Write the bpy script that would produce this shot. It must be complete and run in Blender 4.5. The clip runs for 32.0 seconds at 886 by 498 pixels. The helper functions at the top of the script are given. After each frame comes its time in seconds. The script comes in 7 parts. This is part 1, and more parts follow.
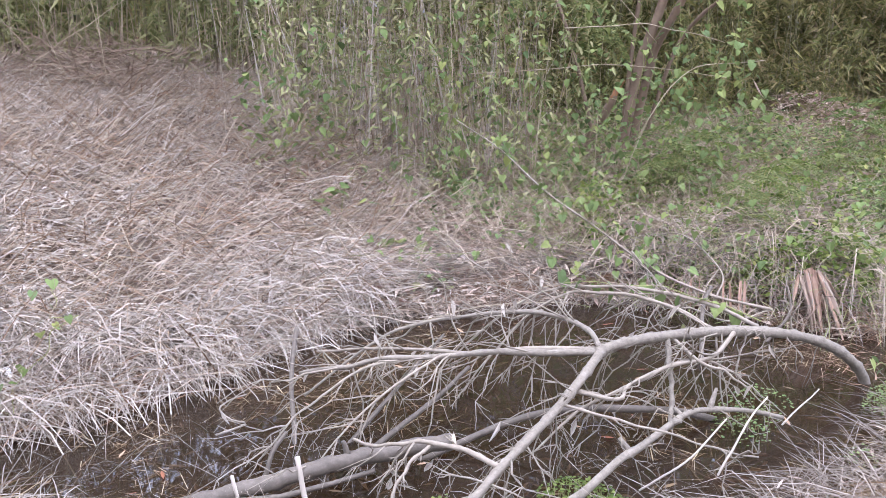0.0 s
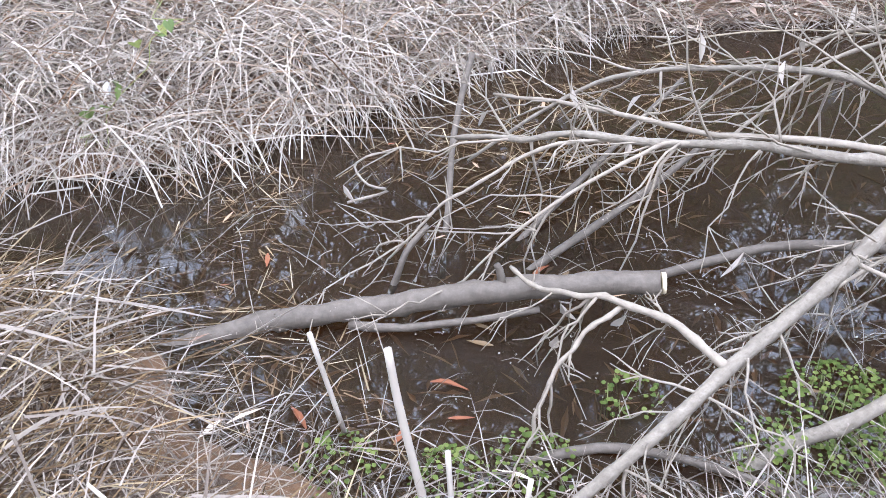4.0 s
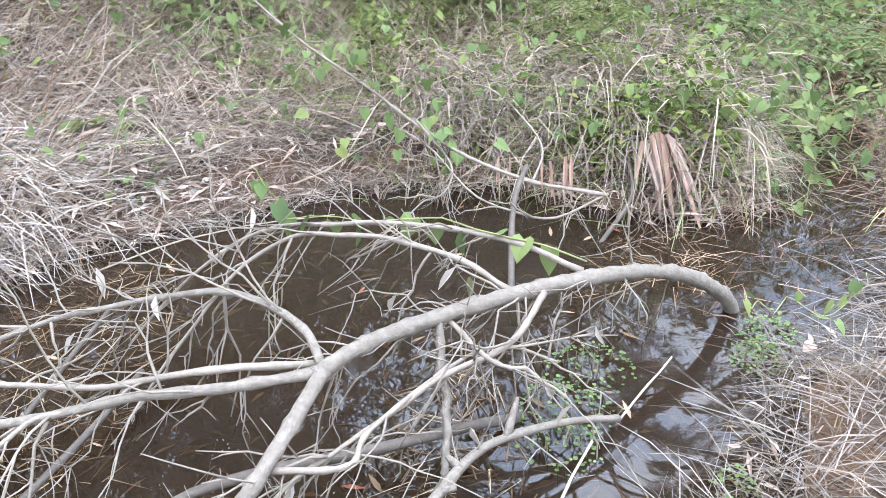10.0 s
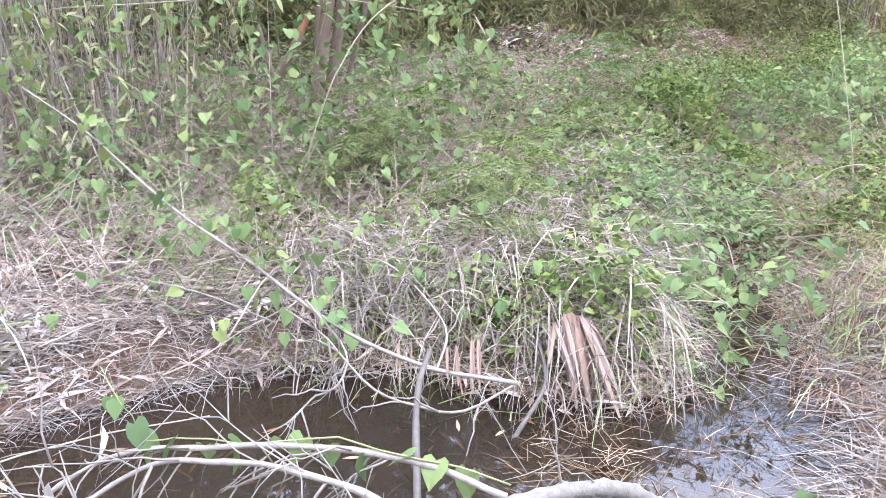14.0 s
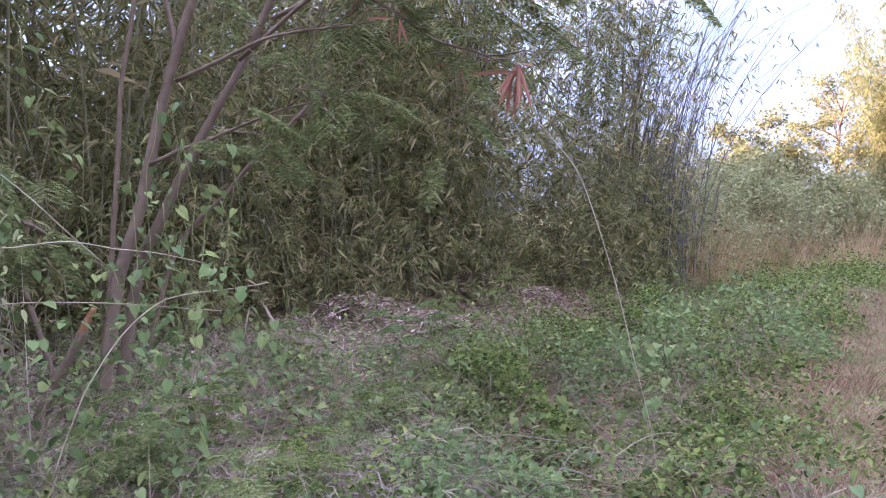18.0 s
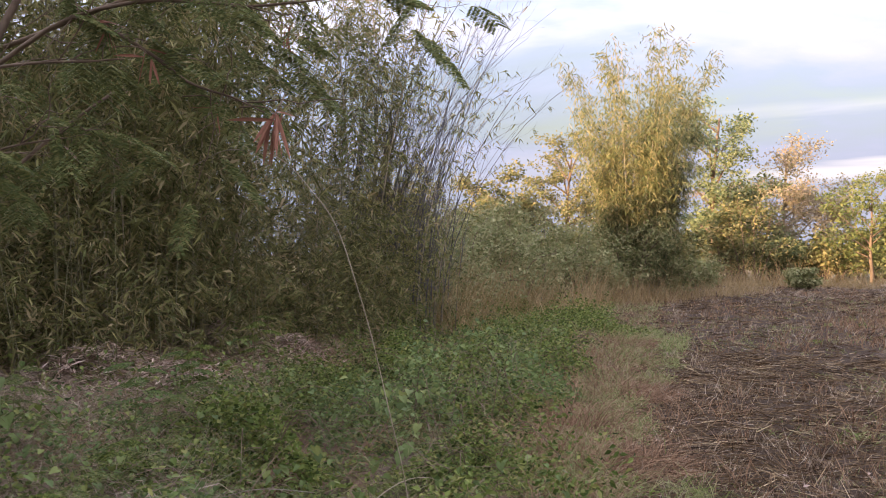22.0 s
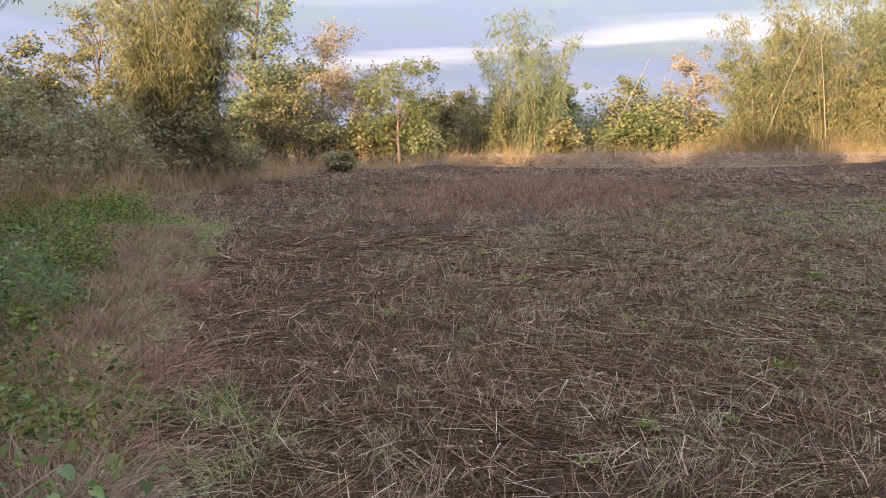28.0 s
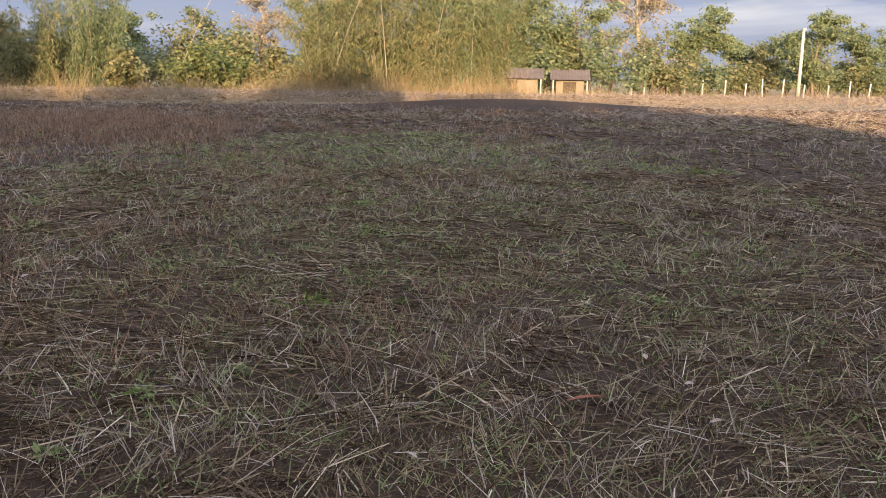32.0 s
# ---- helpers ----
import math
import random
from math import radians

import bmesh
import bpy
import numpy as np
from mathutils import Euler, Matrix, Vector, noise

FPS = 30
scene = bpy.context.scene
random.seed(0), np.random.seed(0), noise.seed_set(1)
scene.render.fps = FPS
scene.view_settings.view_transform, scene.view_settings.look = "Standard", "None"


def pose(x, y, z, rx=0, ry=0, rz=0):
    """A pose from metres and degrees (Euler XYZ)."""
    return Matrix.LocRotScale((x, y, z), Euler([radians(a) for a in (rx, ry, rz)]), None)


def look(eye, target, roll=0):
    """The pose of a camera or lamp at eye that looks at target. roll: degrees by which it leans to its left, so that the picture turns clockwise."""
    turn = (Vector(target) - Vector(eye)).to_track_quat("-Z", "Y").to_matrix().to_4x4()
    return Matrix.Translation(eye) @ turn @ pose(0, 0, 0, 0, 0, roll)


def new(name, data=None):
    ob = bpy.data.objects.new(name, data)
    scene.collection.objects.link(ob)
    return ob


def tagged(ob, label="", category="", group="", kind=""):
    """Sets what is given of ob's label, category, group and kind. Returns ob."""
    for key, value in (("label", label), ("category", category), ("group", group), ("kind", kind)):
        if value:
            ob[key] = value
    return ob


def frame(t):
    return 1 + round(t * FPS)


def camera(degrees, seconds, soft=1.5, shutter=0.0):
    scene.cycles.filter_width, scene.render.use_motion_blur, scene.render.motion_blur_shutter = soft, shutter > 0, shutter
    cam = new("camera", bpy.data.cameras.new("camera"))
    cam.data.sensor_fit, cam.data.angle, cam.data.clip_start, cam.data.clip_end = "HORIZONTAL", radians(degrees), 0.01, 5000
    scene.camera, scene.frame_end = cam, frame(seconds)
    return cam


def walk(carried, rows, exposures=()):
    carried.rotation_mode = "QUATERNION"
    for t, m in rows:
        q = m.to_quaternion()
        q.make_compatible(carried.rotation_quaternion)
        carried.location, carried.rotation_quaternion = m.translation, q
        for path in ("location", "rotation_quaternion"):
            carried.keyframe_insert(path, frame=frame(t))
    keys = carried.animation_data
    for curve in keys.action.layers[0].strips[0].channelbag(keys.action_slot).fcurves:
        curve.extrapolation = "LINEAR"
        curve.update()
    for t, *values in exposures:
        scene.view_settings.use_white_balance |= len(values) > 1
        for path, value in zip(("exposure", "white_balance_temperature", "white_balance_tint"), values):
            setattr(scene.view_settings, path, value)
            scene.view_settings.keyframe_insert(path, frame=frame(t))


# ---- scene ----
cam = camera(54.3, 32.0, 0.9)
METRES, EYE, TILT, LEAN, TURN = 6.0, 1.56, -14.0, 0.0, 0.0
ROWS = [
    (0.0, 0.0, 0.0, 0.0, 0.0, 0.0, 0.0),
    (0.5, 0.0072, 0.0397, 0.0045, 2.25, -1.02, -2.93),
    (1.0, 0.0213, 0.0671, 0.0025, 6.17, -6.15, -1.59),
    (1.5, 0.0489, 0.0988, 0.0085, 16.02, -8.45, -1.43),
    (2.0, 0.0586, 0.1122, 0.0122, 18.73, -12.55, -0.15),
    (2.5, 0.0485, 0.143, 0.013, 18.65, -13.06, -0.11),
    (4.5, 0.0003, 0.2193, 0.0353, 15.38, -25.81, -3.44),
    (5.0, 0.0107, 0.2195, 0.0357, 11.63, -25.71, -2.75),
    (5.5, 0.0158, 0.2199, 0.037, 7.0, -24.91, -1.89),
    (6.0, 0.0193, 0.2201, 0.0387, 4.47, -23.6, -0.72),
    (6.5, 0.024, 0.2208, 0.0402, 2.25, -22.11, -0.07),
    (7.0, 0.0305, 0.2222, 0.0418, -0.81, -20.65, 0.9),
    (7.5, 0.0358, 0.2236, 0.0445, -5.18, -18.9, 2.13),
    (8.0, 0.038, 0.2239, 0.0483, -8.08, -15.99, 2.34),
    (8.5, 0.0486, 0.2321, 0.0491, -10.19, -14.85, 3.55),
    (9.0, 0.0674, 0.2433, 0.0518, -11.84, -15.01, 4.95),
    (9.5, 0.0985, 0.2574, 0.0561, -11.38, -15.01, 4.46),
    (10.0, 0.1124, 0.2661, 0.0614, -9.64, -14.34, 3.87),
    (10.5, 0.1104, 0.2796, 0.0586, -8.6, -16.5, 2.65),
    (11.0, 0.109, 0.3141, 0.064, -8.92, -17.6, 1.97),
    (11.5, 0.104, 0.332, 0.0686, -11.54, -18.11, 1.55),
    (12.0, 0.107, 0.3323, 0.07, -11.85, -16.91, 2.11),
    (12.5, 0.1125, 0.3361, 0.067, -12.2, -16.91, 3.21),
    (13.0, 0.1158, 0.3363, 0.069, -13.16, -15.09, 3.45),
    (13.5, 0.1175, 0.3352, 0.0709, -14.32, -11.52, 2.96),
    (14.0, 0.1203, 0.3328, 0.0793, -17.13, -5.4, 3.13),
    (14.5, 0.124, 0.3305, 0.082, -20.94, -3.88, 3.49),
    (16.5, 0.1453, 0.336, 0.0934, -30.33, -2.79, 6.77),
    (17.0, 0.1757, 0.3414, 0.1045, -30.36, 2.77, 8.68),
    (17.5, 0.2067, 0.3436, 0.1137, -27.92, 6.71, 7.55),
    (18.0, 0.2225, 0.3377, 0.1181, -24.85, 10.1, 6.95),
    (18.5, 0.2146, 0.3315, 0.1244, -25.16, 12.63, 6.12),
    (19.0, 0.2092, 0.3362, 0.1273, -26.02, 14.02, 6.74),
    (19.5, 0.2075, 0.3413, 0.1275, -28.5, 13.74, 7.18),
    (20.0, 0.2092, 0.3409, 0.127, -31.86, 13.3, 7.48),
    (20.5, 0.2113, 0.3395, 0.1259, -34.0, 13.01, 7.73),
    (21.0, 0.2127, 0.3387, 0.1252, -35.89, 12.44, 8.12),
    (21.5, 0.2148, 0.3382, 0.1238, -38.89, 11.53, 8.82),
    (22.0, 0.2169, 0.3372, 0.1224, -41.21, 10.73, 9.45),
    (22.5, 0.2188, 0.3373, 0.122, -44.07, 9.92, 9.86),
    (23.0, 0.2199, 0.3383, 0.1216, -46.43, 9.52, 9.9),
    (23.5, 0.2196, 0.3399, 0.1209, -48.89, 8.73, 10.03),
    (24.0, 0.2199, 0.3457, 0.1205, -51.96, 7.48, 10.45),
    (24.5, 0.2157, 0.3513, 0.1211, -53.64, 6.62, 10.66),
    (25.0, 0.2225, 0.3496, 0.1189, -55.55, 6.03, 11.04),
    (25.5, 0.2489, 0.3553, 0.1157, -58.97, 3.98, 11.58),
    (27.5, 0.3503, 0.3809, 0.1167, -65.93, -1.68, 14.3),
    (28.0, 0.3637, 0.3896, 0.1209, -70.75, -2.86, 13.9),
    (28.5, 0.3663, 0.3895, 0.1205, -73.97, -3.63, 13.83),
    (29.0, 0.3734, 0.3822, 0.117, -75.68, -4.16, 14.26),
    (29.5, 0.3786, 0.3667, 0.1132, -80.62, -5.4, 13.95),
    (30.0, 0.382, 0.3487, 0.1075, -81.7, -5.46, 14.04),
    (30.5, 0.392, 0.3418, 0.1009, -85.58, -6.4, 12.77),
    (31.0, 0.4406, 0.3507, 0.0896, -89.49, -9.03, 11.93),
    (31.5, 0.4817, 0.3509, 0.0831, -95.9, -11.89, 12.8),
    (32.0, 0.5157, 0.3351, 0.0753, -98.57, -13.41, 12.95),
]
EXPOSURES = [(0.0, 3.32, 7300, 20), (2.0, 3.28, 7150, 16), (5.0, 3.44, 7250, 12), (8.0, 3.63, 7150, 8), (11.0, 3.55, 7150, 11), (13.5, 3.74, 6900, 15), (14.5, 3.95, 6550, 17), (16.5, 3.5, 6200, 24), (17.0, 3.42, 5950, 35), (17.5, 3.15, 6050, 33), (18.0, 2.88, 6250, 29), (19.0, 2.36, 6900, 27), (21.0, 2.03, 7750, 23), (25.0, 1.78, 8150, 19), (28.0, 1.78, 7350, 21), (30.0, 1.58, 7200, 19), (32.0, 1.48, 7050, 15)]
walk(cam, [(t, pose(0, 0, EYE, TILT, LEAN, TURN) @ pose(METRES * x, METRES * y, METRES * z, 90 + pitch, roll, yaw)) for t, x, y, z, yaw, pitch, roll in ROWS], EXPOSURES)

# ---- world, sun ----
SUN_AZ, SUN_EL = 279.0, 8.0
world = bpy.data.worlds.new("evening_sky")
scene.world = world
world.use_nodes = True
wt = world.node_tree
wt.nodes.clear()


def wnode(kind, **kw):
    n = wt.nodes.new(kind)
    for k, v in kw.items():
        n.inputs[k].default_value = v
    return n


w_out, w_bg = wt.nodes.new("ShaderNodeOutputWorld"), wnode("ShaderNodeBackground", Strength=0.075)
w_sky = wt.nodes.new("ShaderNodeTexSky")
w_sky.sky_type, w_sky.sun_disc = "NISHITA", False
w_sky.sun_elevation, w_sky.sun_rotation = radians(SUN_EL), radians(SUN_AZ)
w_sky.air_density, w_sky.dust_density = 1.0, 2.0
w_co, w_map = wt.nodes.new("ShaderNodeTexCoord"), wt.nodes.new("ShaderNodeMapping")
w_map.inputs["Scale"].default_value = (1.6, 1.6, 6.5)
w_noise = wnode("ShaderNodeTexNoise", Scale=1.7, Detail=7.0, Roughness=0.55, Distortion=0.3)
w_ramp = wt.nodes.new("ShaderNodeValToRGB")
w_ramp.color_ramp.elements[0].position, w_ramp.color_ramp.elements[1].position = 0.26, 0.5
w_tone = wt.nodes.new("ShaderNodeValToRGB")
w_tone.color_ramp.elements[0].color, w_tone.color_ramp.elements[1].color = (2.2, 2.95, 4.6, 1), (3.4, 3.85, 4.8, 1)
w_tone.color_ramp.elements[0].position, w_tone.color_ramp.elements[1].position = 0.42, 0.68
w_mix = wt.nodes.new("ShaderNodeMixRGB")
wt.links.new(w_co.outputs["Generated"], w_map.inputs["Vector"])
wt.links.new(w_map.outputs["Vector"], w_noise.inputs["Vector"])
wt.links.new(w_noise.outputs["Fac"], w_ramp.inputs["Fac"])
wt.links.new(w_noise.outputs["Fac"], w_tone.inputs["Fac"])
wt.links.new(w_ramp.outputs["Color"], w_mix.inputs["Fac"])
wt.links.new(w_sky.outputs["Color"], w_mix.inputs["Color1"])
wt.links.new(w_tone.outputs["Color"], w_mix.inputs["Color2"])
# thin bright cloud streaks low over the horizon
w_map2 = wt.nodes.new("ShaderNodeMapping")
w_map2.inputs["Scale"].default_value = (1.3, 1.3, 15.0)
w_noise2 = wnode("ShaderNodeTexNoise", Scale=1.6, Detail=5.0, Roughness=0.5, Distortion=0.2)
w_ramp2, w_low = wt.nodes.new("ShaderNodeValToRGB"), wt.nodes.new("ShaderNodeValToRGB")
w_ramp2.color_ramp.elements[0].position, w_ramp2.color_ramp.elements[1].position = 0.53, 0.72
for q, (pos, v) in enumerate(((.03, 0), (.07, 1), (.1, 1), (.17, 0))):
    el = w_low.color_ramp.elements[q] if q < 2 else w_low.color_ramp.elements.new(pos)
    el.position, el.color = pos, (v, v, v, 1)
w_both, w_mix2 = wt.nodes.new("ShaderNodeMath"), wt.nodes.new("ShaderNodeMixRGB")
w_both.operation = "MULTIPLY"
w_mix2.inputs["Color2"].default_value = (6.2, 6.5, 7.0, 1)
w_sep = wt.nodes.new("ShaderNodeSeparateXYZ")
wt.links.new(w_co.outputs["Generated"], w_map2.inputs["Vector"])
wt.links.new(w_map2.outputs["Vector"], w_noise2.inputs["Vector"])
wt.links.new(w_noise2.outputs["Fac"], w_ramp2.inputs["Fac"])
wt.links.new(w_sep.outputs["Z"], w_low.inputs["Fac"])
wt.links.new(w_ramp2.outputs["Color"], w_both.inputs[0])
wt.links.new(w_low.outputs["Color"], w_both.inputs[1])
wt.links.new(w_both.outputs["Value"], w_mix2.inputs["Fac"])
wt.links.new(w_mix.outputs["Color"], w_mix2.inputs["Color1"])
# an overcast layer is brightest overhead
w_up = wt.nodes.new("ShaderNodeMath")
w_up.operation = "POWER"
w_up.use_clamp = True
w_up.inputs[1].default_value = 1.6
w_gain = wt.nodes.new("ShaderNodeMapRange")
w_gain.inputs["To Min"].default_value, w_gain.inputs["To Max"].default_value = 0.62, 5.2
w_scale = wt.nodes.new("ShaderNodeVectorMath")
w_scale.operation = "SCALE"
wt.links.new(w_co.outputs["Generated"], w_sep.inputs["Vector"])
wt.links.new(w_sep.outputs["Z"], w_up.inputs[0])
wt.links.new(w_up.outputs["Value"], w_gain.inputs["Value"])
wt.links.new(w_mix2.outputs["Color"], w_scale.inputs[0])
wt.links.new(w_gain.outputs["Result"], w_scale.inputs["Scale"])
wt.links.new(w_scale.outputs["Vector"], w_bg.inputs["Color"])
wt.links.new(w_bg.outputs["Background"], w_out.inputs["Surface"])

sun_lamp = bpy.data.lights.new("sun", "SUN")
sun_lamp.energy, sun_lamp.angle, sun_lamp.color = 5.0, radians(0.6), (1.0, 0.82, 0.58)
sun = new("sun", sun_lamp)
sa, se = radians(SUN_AZ), radians(SUN_EL)
sun.matrix_world = look((0, 0, 30), Vector((0, 0, 30)) - Vector((math.sin(sa) * math.cos(se), math.cos(sa) * math.cos(se), math.sin(se))))

# ---- materials ----
def material(name, rough=0.7, spec=0.3):
    m = bpy.data.materials.new(name)
    m.use_nodes = True
    nt = m.node_tree
    b = nt.nodes["Principled BSDF"]
    b.inputs["Roughness"].default_value = rough
    b.inputs["Specular IOR Level"].default_value = spec
    return m, nt, b


def ramp_of(nt, cols, src):
    r = nt.nodes.new("ShaderNodeValToRGB")
    e = r.color_ramp.elements
    while len(e) < len(cols):
        e.new(0.5)
    for i, c in enumerate(cols):
        e[i].position, e[i].color = i / max(1, len(cols) - 1), (*c, 1)
    nt.links.new(src, r.inputs["Fac"])
    return r.outputs["Color"]


def noise_of(nt, scale, detail=4.0, rough=0.55, stretch=(1, 1, 1), space="Object"):
    co, mp, n = (nt.nodes.new(k) for k in ("ShaderNodeTexCoord", "ShaderNodeMapping", "ShaderNodeTexNoise"))
    mp.inputs["Scale"].default_value = stretch
    n.inputs["Scale"].default_value, n.inputs["Detail"].default_value, n.inputs["Roughness"].default_value = scale, detail, rough
    nt.links.new(co.outputs[space], mp.inputs["Vector"])
    nt.links.new(mp.outputs["Vector"], n.inputs["Vector"])
    return n.outputs["Fac"]


def mixed(nt, kind, fac, a, b):
    x = nt.nodes.new("ShaderNodeMixRGB")
    x.blend_type = kind
    for key, v in (("Fac", fac), ("Color1", a), ("Color2", b)):
        if isinstance(v, (int, float)):
            x.inputs[key].default_value = v
        elif isinstance(v, tuple):
            x.inputs[key].default_value = (*v, 1)
        else:
            nt.links.new(v, x.inputs[key])
    return x.outputs["Color"]


def bumped(nt, b, height, strength=0.4, dist=0.01):
    n = nt.nodes.new("ShaderNodeBump")
    n.inputs["Strength"].default_value, n.inputs["Distance"].default_value = strength, dist
    nt.links.new(height, n.inputs["Height"])
    nt.links.new(n.outputs["Normal"], b.inputs["Normal"])


def leaf_mat(name, cols, rough=0.55, glow=0.35, blotch=9.0, patch=0.35):
    """Thin foliage or straw: every piece takes its own tone, with soft patches over the whole stand."""
    m, nt, b = material(name, rough, 0.06)
    g = nt.nodes.new("ShaderNodeNewGeometry")
    c = ramp_of(nt, cols, g.outputs["Random Per Island"])
    dark = ramp_of(nt, [(0.62, 0.6, 0.56), (1.12, 1.12, 1.1)], noise_of(nt, blotch, 3.0))
    c = mixed(nt, "MULTIPLY", 0.7, c, dark)
    wide = ramp_of(nt, [(0.7, 0.68, 0.62), (1.15, 1.15, 1.15)], noise_of(nt, 0.6, 2.0))
    c = mixed(nt, "MULTIPLY", patch, c, wide)
    nt.links.new(c, b.inputs["Base Color"])
    if glow:
        t, x, o = nt.nodes.new("ShaderNodeBsdfTranslucent"), nt.nodes.new("ShaderNodeMixShader"), nt.nodes["Material Output"]
        nt.links.new(c, t.inputs["Color"])
        x.inputs["Fac"].default_value = glow
        nt.links.new(b.outputs["BSDF"], x.inputs[1])
        nt.links.new(t.outputs["BSDF"], x.inputs[2])
        nt.links.new(x.outputs["Shader"], o.inputs["Surface"])
    return m


def single_leaf_mat(name, cols):
    """For leaves that are objects of their own: each takes its tone by itself."""
    m = leaf_mat(name, cols, 0.45, 0.4, 30.0)
    nt = m.node_tree
    info = nt.nodes.new("ShaderNodeObjectInfo")
    for n in nt.nodes:
        if n.bl_idname == "ShaderNodeValToRGB" and n.inputs["Fac"].links and n.inputs["Fac"].links[0].from_node.bl_idname == "ShaderNodeNewGeometry":
            nt.links.new(info.outputs["Random"], n.inputs["Fac"])
    return m


def bark_mat(name, cols, scale=14.0, stretch=(1, 1, 1), bump=0.5, dist=0.006, rough=0.85):
    m, nt, b = material(name, rough, 0.2)
    n = noise_of(nt, scale, 8.0, 0.7, stretch)
    c = ramp_of(nt, cols, n)
    c = mixed(nt, "MULTIPLY", 0.6, c, ramp_of(nt, [(0.45, 0.44, 0.42), (1.2, 1.2, 1.2)], noise_of(nt, 3.0, 3.0)))
    nt.links.new(c, b.inputs["Base Color"])
    bumped(nt, b, noise_of(nt, scale * 3, 5.0, 0.7, stretch), bump, dist)
    return m


def soil_mat(name, cols, rough=0.95, scale=3.0, fine=60.0, bump=0.8, dist=0.02):
    m, nt, b = material(name, rough, 0.15)
    c = ramp_of(nt, cols, noise_of(nt, scale, 6.0, 0.65))
    c = mixed(nt, "MULTIPLY", 0.75, c, ramp_of(nt, [(0.35, 0.33, 0.3), (1.3, 1.28, 1.22)], noise_of(nt, fine, 4.0, 0.7)))
    nt.links.new(c, b.inputs["Base Color"])
    bumped(nt, b, noise_of(nt, fine, 6.0, 0.7), bump, dist)
    return m


M_SOIL = soil_mat("field_soil", [(0.026, 0.0148, 0.0088), (0.045, 0.026, 0.0155), (0.07, 0.041, 0.025)])
M_BANK = soil_mat("bank_soil", [(0.055, 0.036, 0.026), (0.1, 0.068, 0.05), (0.15, 0.105, 0.078)])
M_MUD = soil_mat("wet_mud", [(0.05, 0.03, 0.018), (0.11, 0.06, 0.033), (0.18, 0.095, 0.05)], rough=0.55, scale=2.0, fine=25.0, bump=0.6)
M_MEADOW = soil_mat("dry_meadow", [(0.12, 0.095, 0.045), (0.2, 0.15, 0.08), (0.1, 0.11, 0.045)], scale=0.5, fine=12.0)
M_STRAW = leaf_mat("pale_straw", [(0.14, 0.09, 0.065), (0.31, 0.23, 0.172), (0.48, 0.385, 0.3), (0.21, 0.15, 0.11), (0.39, 0.3, 0.235)], 0.6, 0.15)
M_GREYSTRAW = leaf_mat("grey_straw", [(0.17, 0.13, 0.105), (0.33, 0.273, 0.23), (0.48, 0.415, 0.36), (0.22, 0.175, 0.14), (0.41, 0.35, 0.3)], 0.6, 0.15)
M_DULLSTRAW = leaf_mat("dull_grey_straw", [(0.09, 0.068, 0.054), (0.2, 0.16, 0.132), (0.34, 0.282, 0.24), (0.12, 0.09, 0.072), (0.27, 0.222, 0.188)], 0.6, 0.15)
M_FIELDSTRAW = leaf_mat("field_straw", [(0.036, 0.0208, 0.0117), (0.08, 0.047, 0.0257), (0.175, 0.109, 0.061), (0.048, 0.027, 0.0152), (0.27, 0.182, 0.105), (0.09, 0.055, 0.031), (0.45, 0.34, 0.215)], 0.65, 0.1, patch=0.8)
M_REDSTRAW = leaf_mat("reddish_straw", [(0.11, 0.058, 0.036), (0.25, 0.145, 0.09), (0.38, 0.24, 0.155), (0.17, 0.098, 0.062)], 0.65, 0.15)
M_LITTER = leaf_mat("bamboo_litter", [(0.22, 0.135, 0.105), (0.49, 0.365, 0.29), (0.17, 0.095, 0.07), (0.62, 0.495, 0.41), (0.39, 0.25, 0.195)], 0.55, 0.1)
M_PALELITTER = leaf_mat("bleached_litter", [(0.3, 0.25, 0.21), (0.52, 0.45, 0.39), (0.22, 0.17, 0.14), (0.64, 0.57, 0.5)], 0.55, 0.1)
M_VINE = leaf_mat("vine_leaf", [(0.075, 0.11, 0.042), (0.13, 0.18, 0.068), (0.19, 0.245, 0.09), (0.1, 0.15, 0.064), (0.24, 0.26, 0.095)], 0.45, 0.4)
# wide range of tones: leaf highlights and shadows are put into the colour
M_VINEDARK = leaf_mat("bramble_leaf", [(0.03, 0.05, 0.012), (0.1, 0.14, 0.034), (0.2, 0.24, 0.066), (0.06, 0.09, 0.022), (0.27, 0.26, 0.088)], 0.45, 0.35)
M_CRESS = leaf_mat("cress_leaf", [(0.055, 0.08, 0.02), (0.1, 0.135, 0.036), (0.18, 0.205, 0.062)], 0.4, 0.4)
M_VINE1 = single_leaf_mat("heart_vine_leaf", [(0.09, 0.125, 0.048), (0.135, 0.185, 0.068), (0.185, 0.24, 0.088), (0.12, 0.17, 0.076), (0.24, 0.265, 0.09), (0.155, 0.205, 0.084)])
M_GRASS = leaf_mat("green_grass", [(0.11, 0.14, 0.048), (0.19, 0.22, 0.08), (0.28, 0.295, 0.125), (0.34, 0.31, 0.165)], 0.5, 0.35)
M_BAMBOO = leaf_mat("bamboo_leaf", [(0.075, 0.084, 0.029), (0.16, 0.16, 0.059), (0.28, 0.25, 0.104), (0.11, 0.127, 0.046), (0.37, 0.285, 0.158), (0.09, 0.106, 0.038)], 0.5, 0.4, blotch=2.0, patch=0.7)
# far bamboo: warm sunlight and dark green shadow are put into the leaf tones
M_BAMBOOLIT = leaf_mat("sunlit_bamboo_leaf", [(0.07, 0.1, 0.045), (0.19, 0.195, 0.09), (0.32, 0.285, 0.14), (0.11, 0.14, 0.062), (0.42, 0.335, 0.18)], 0.5, 0.4, blotch=1.2, patch=0.9)
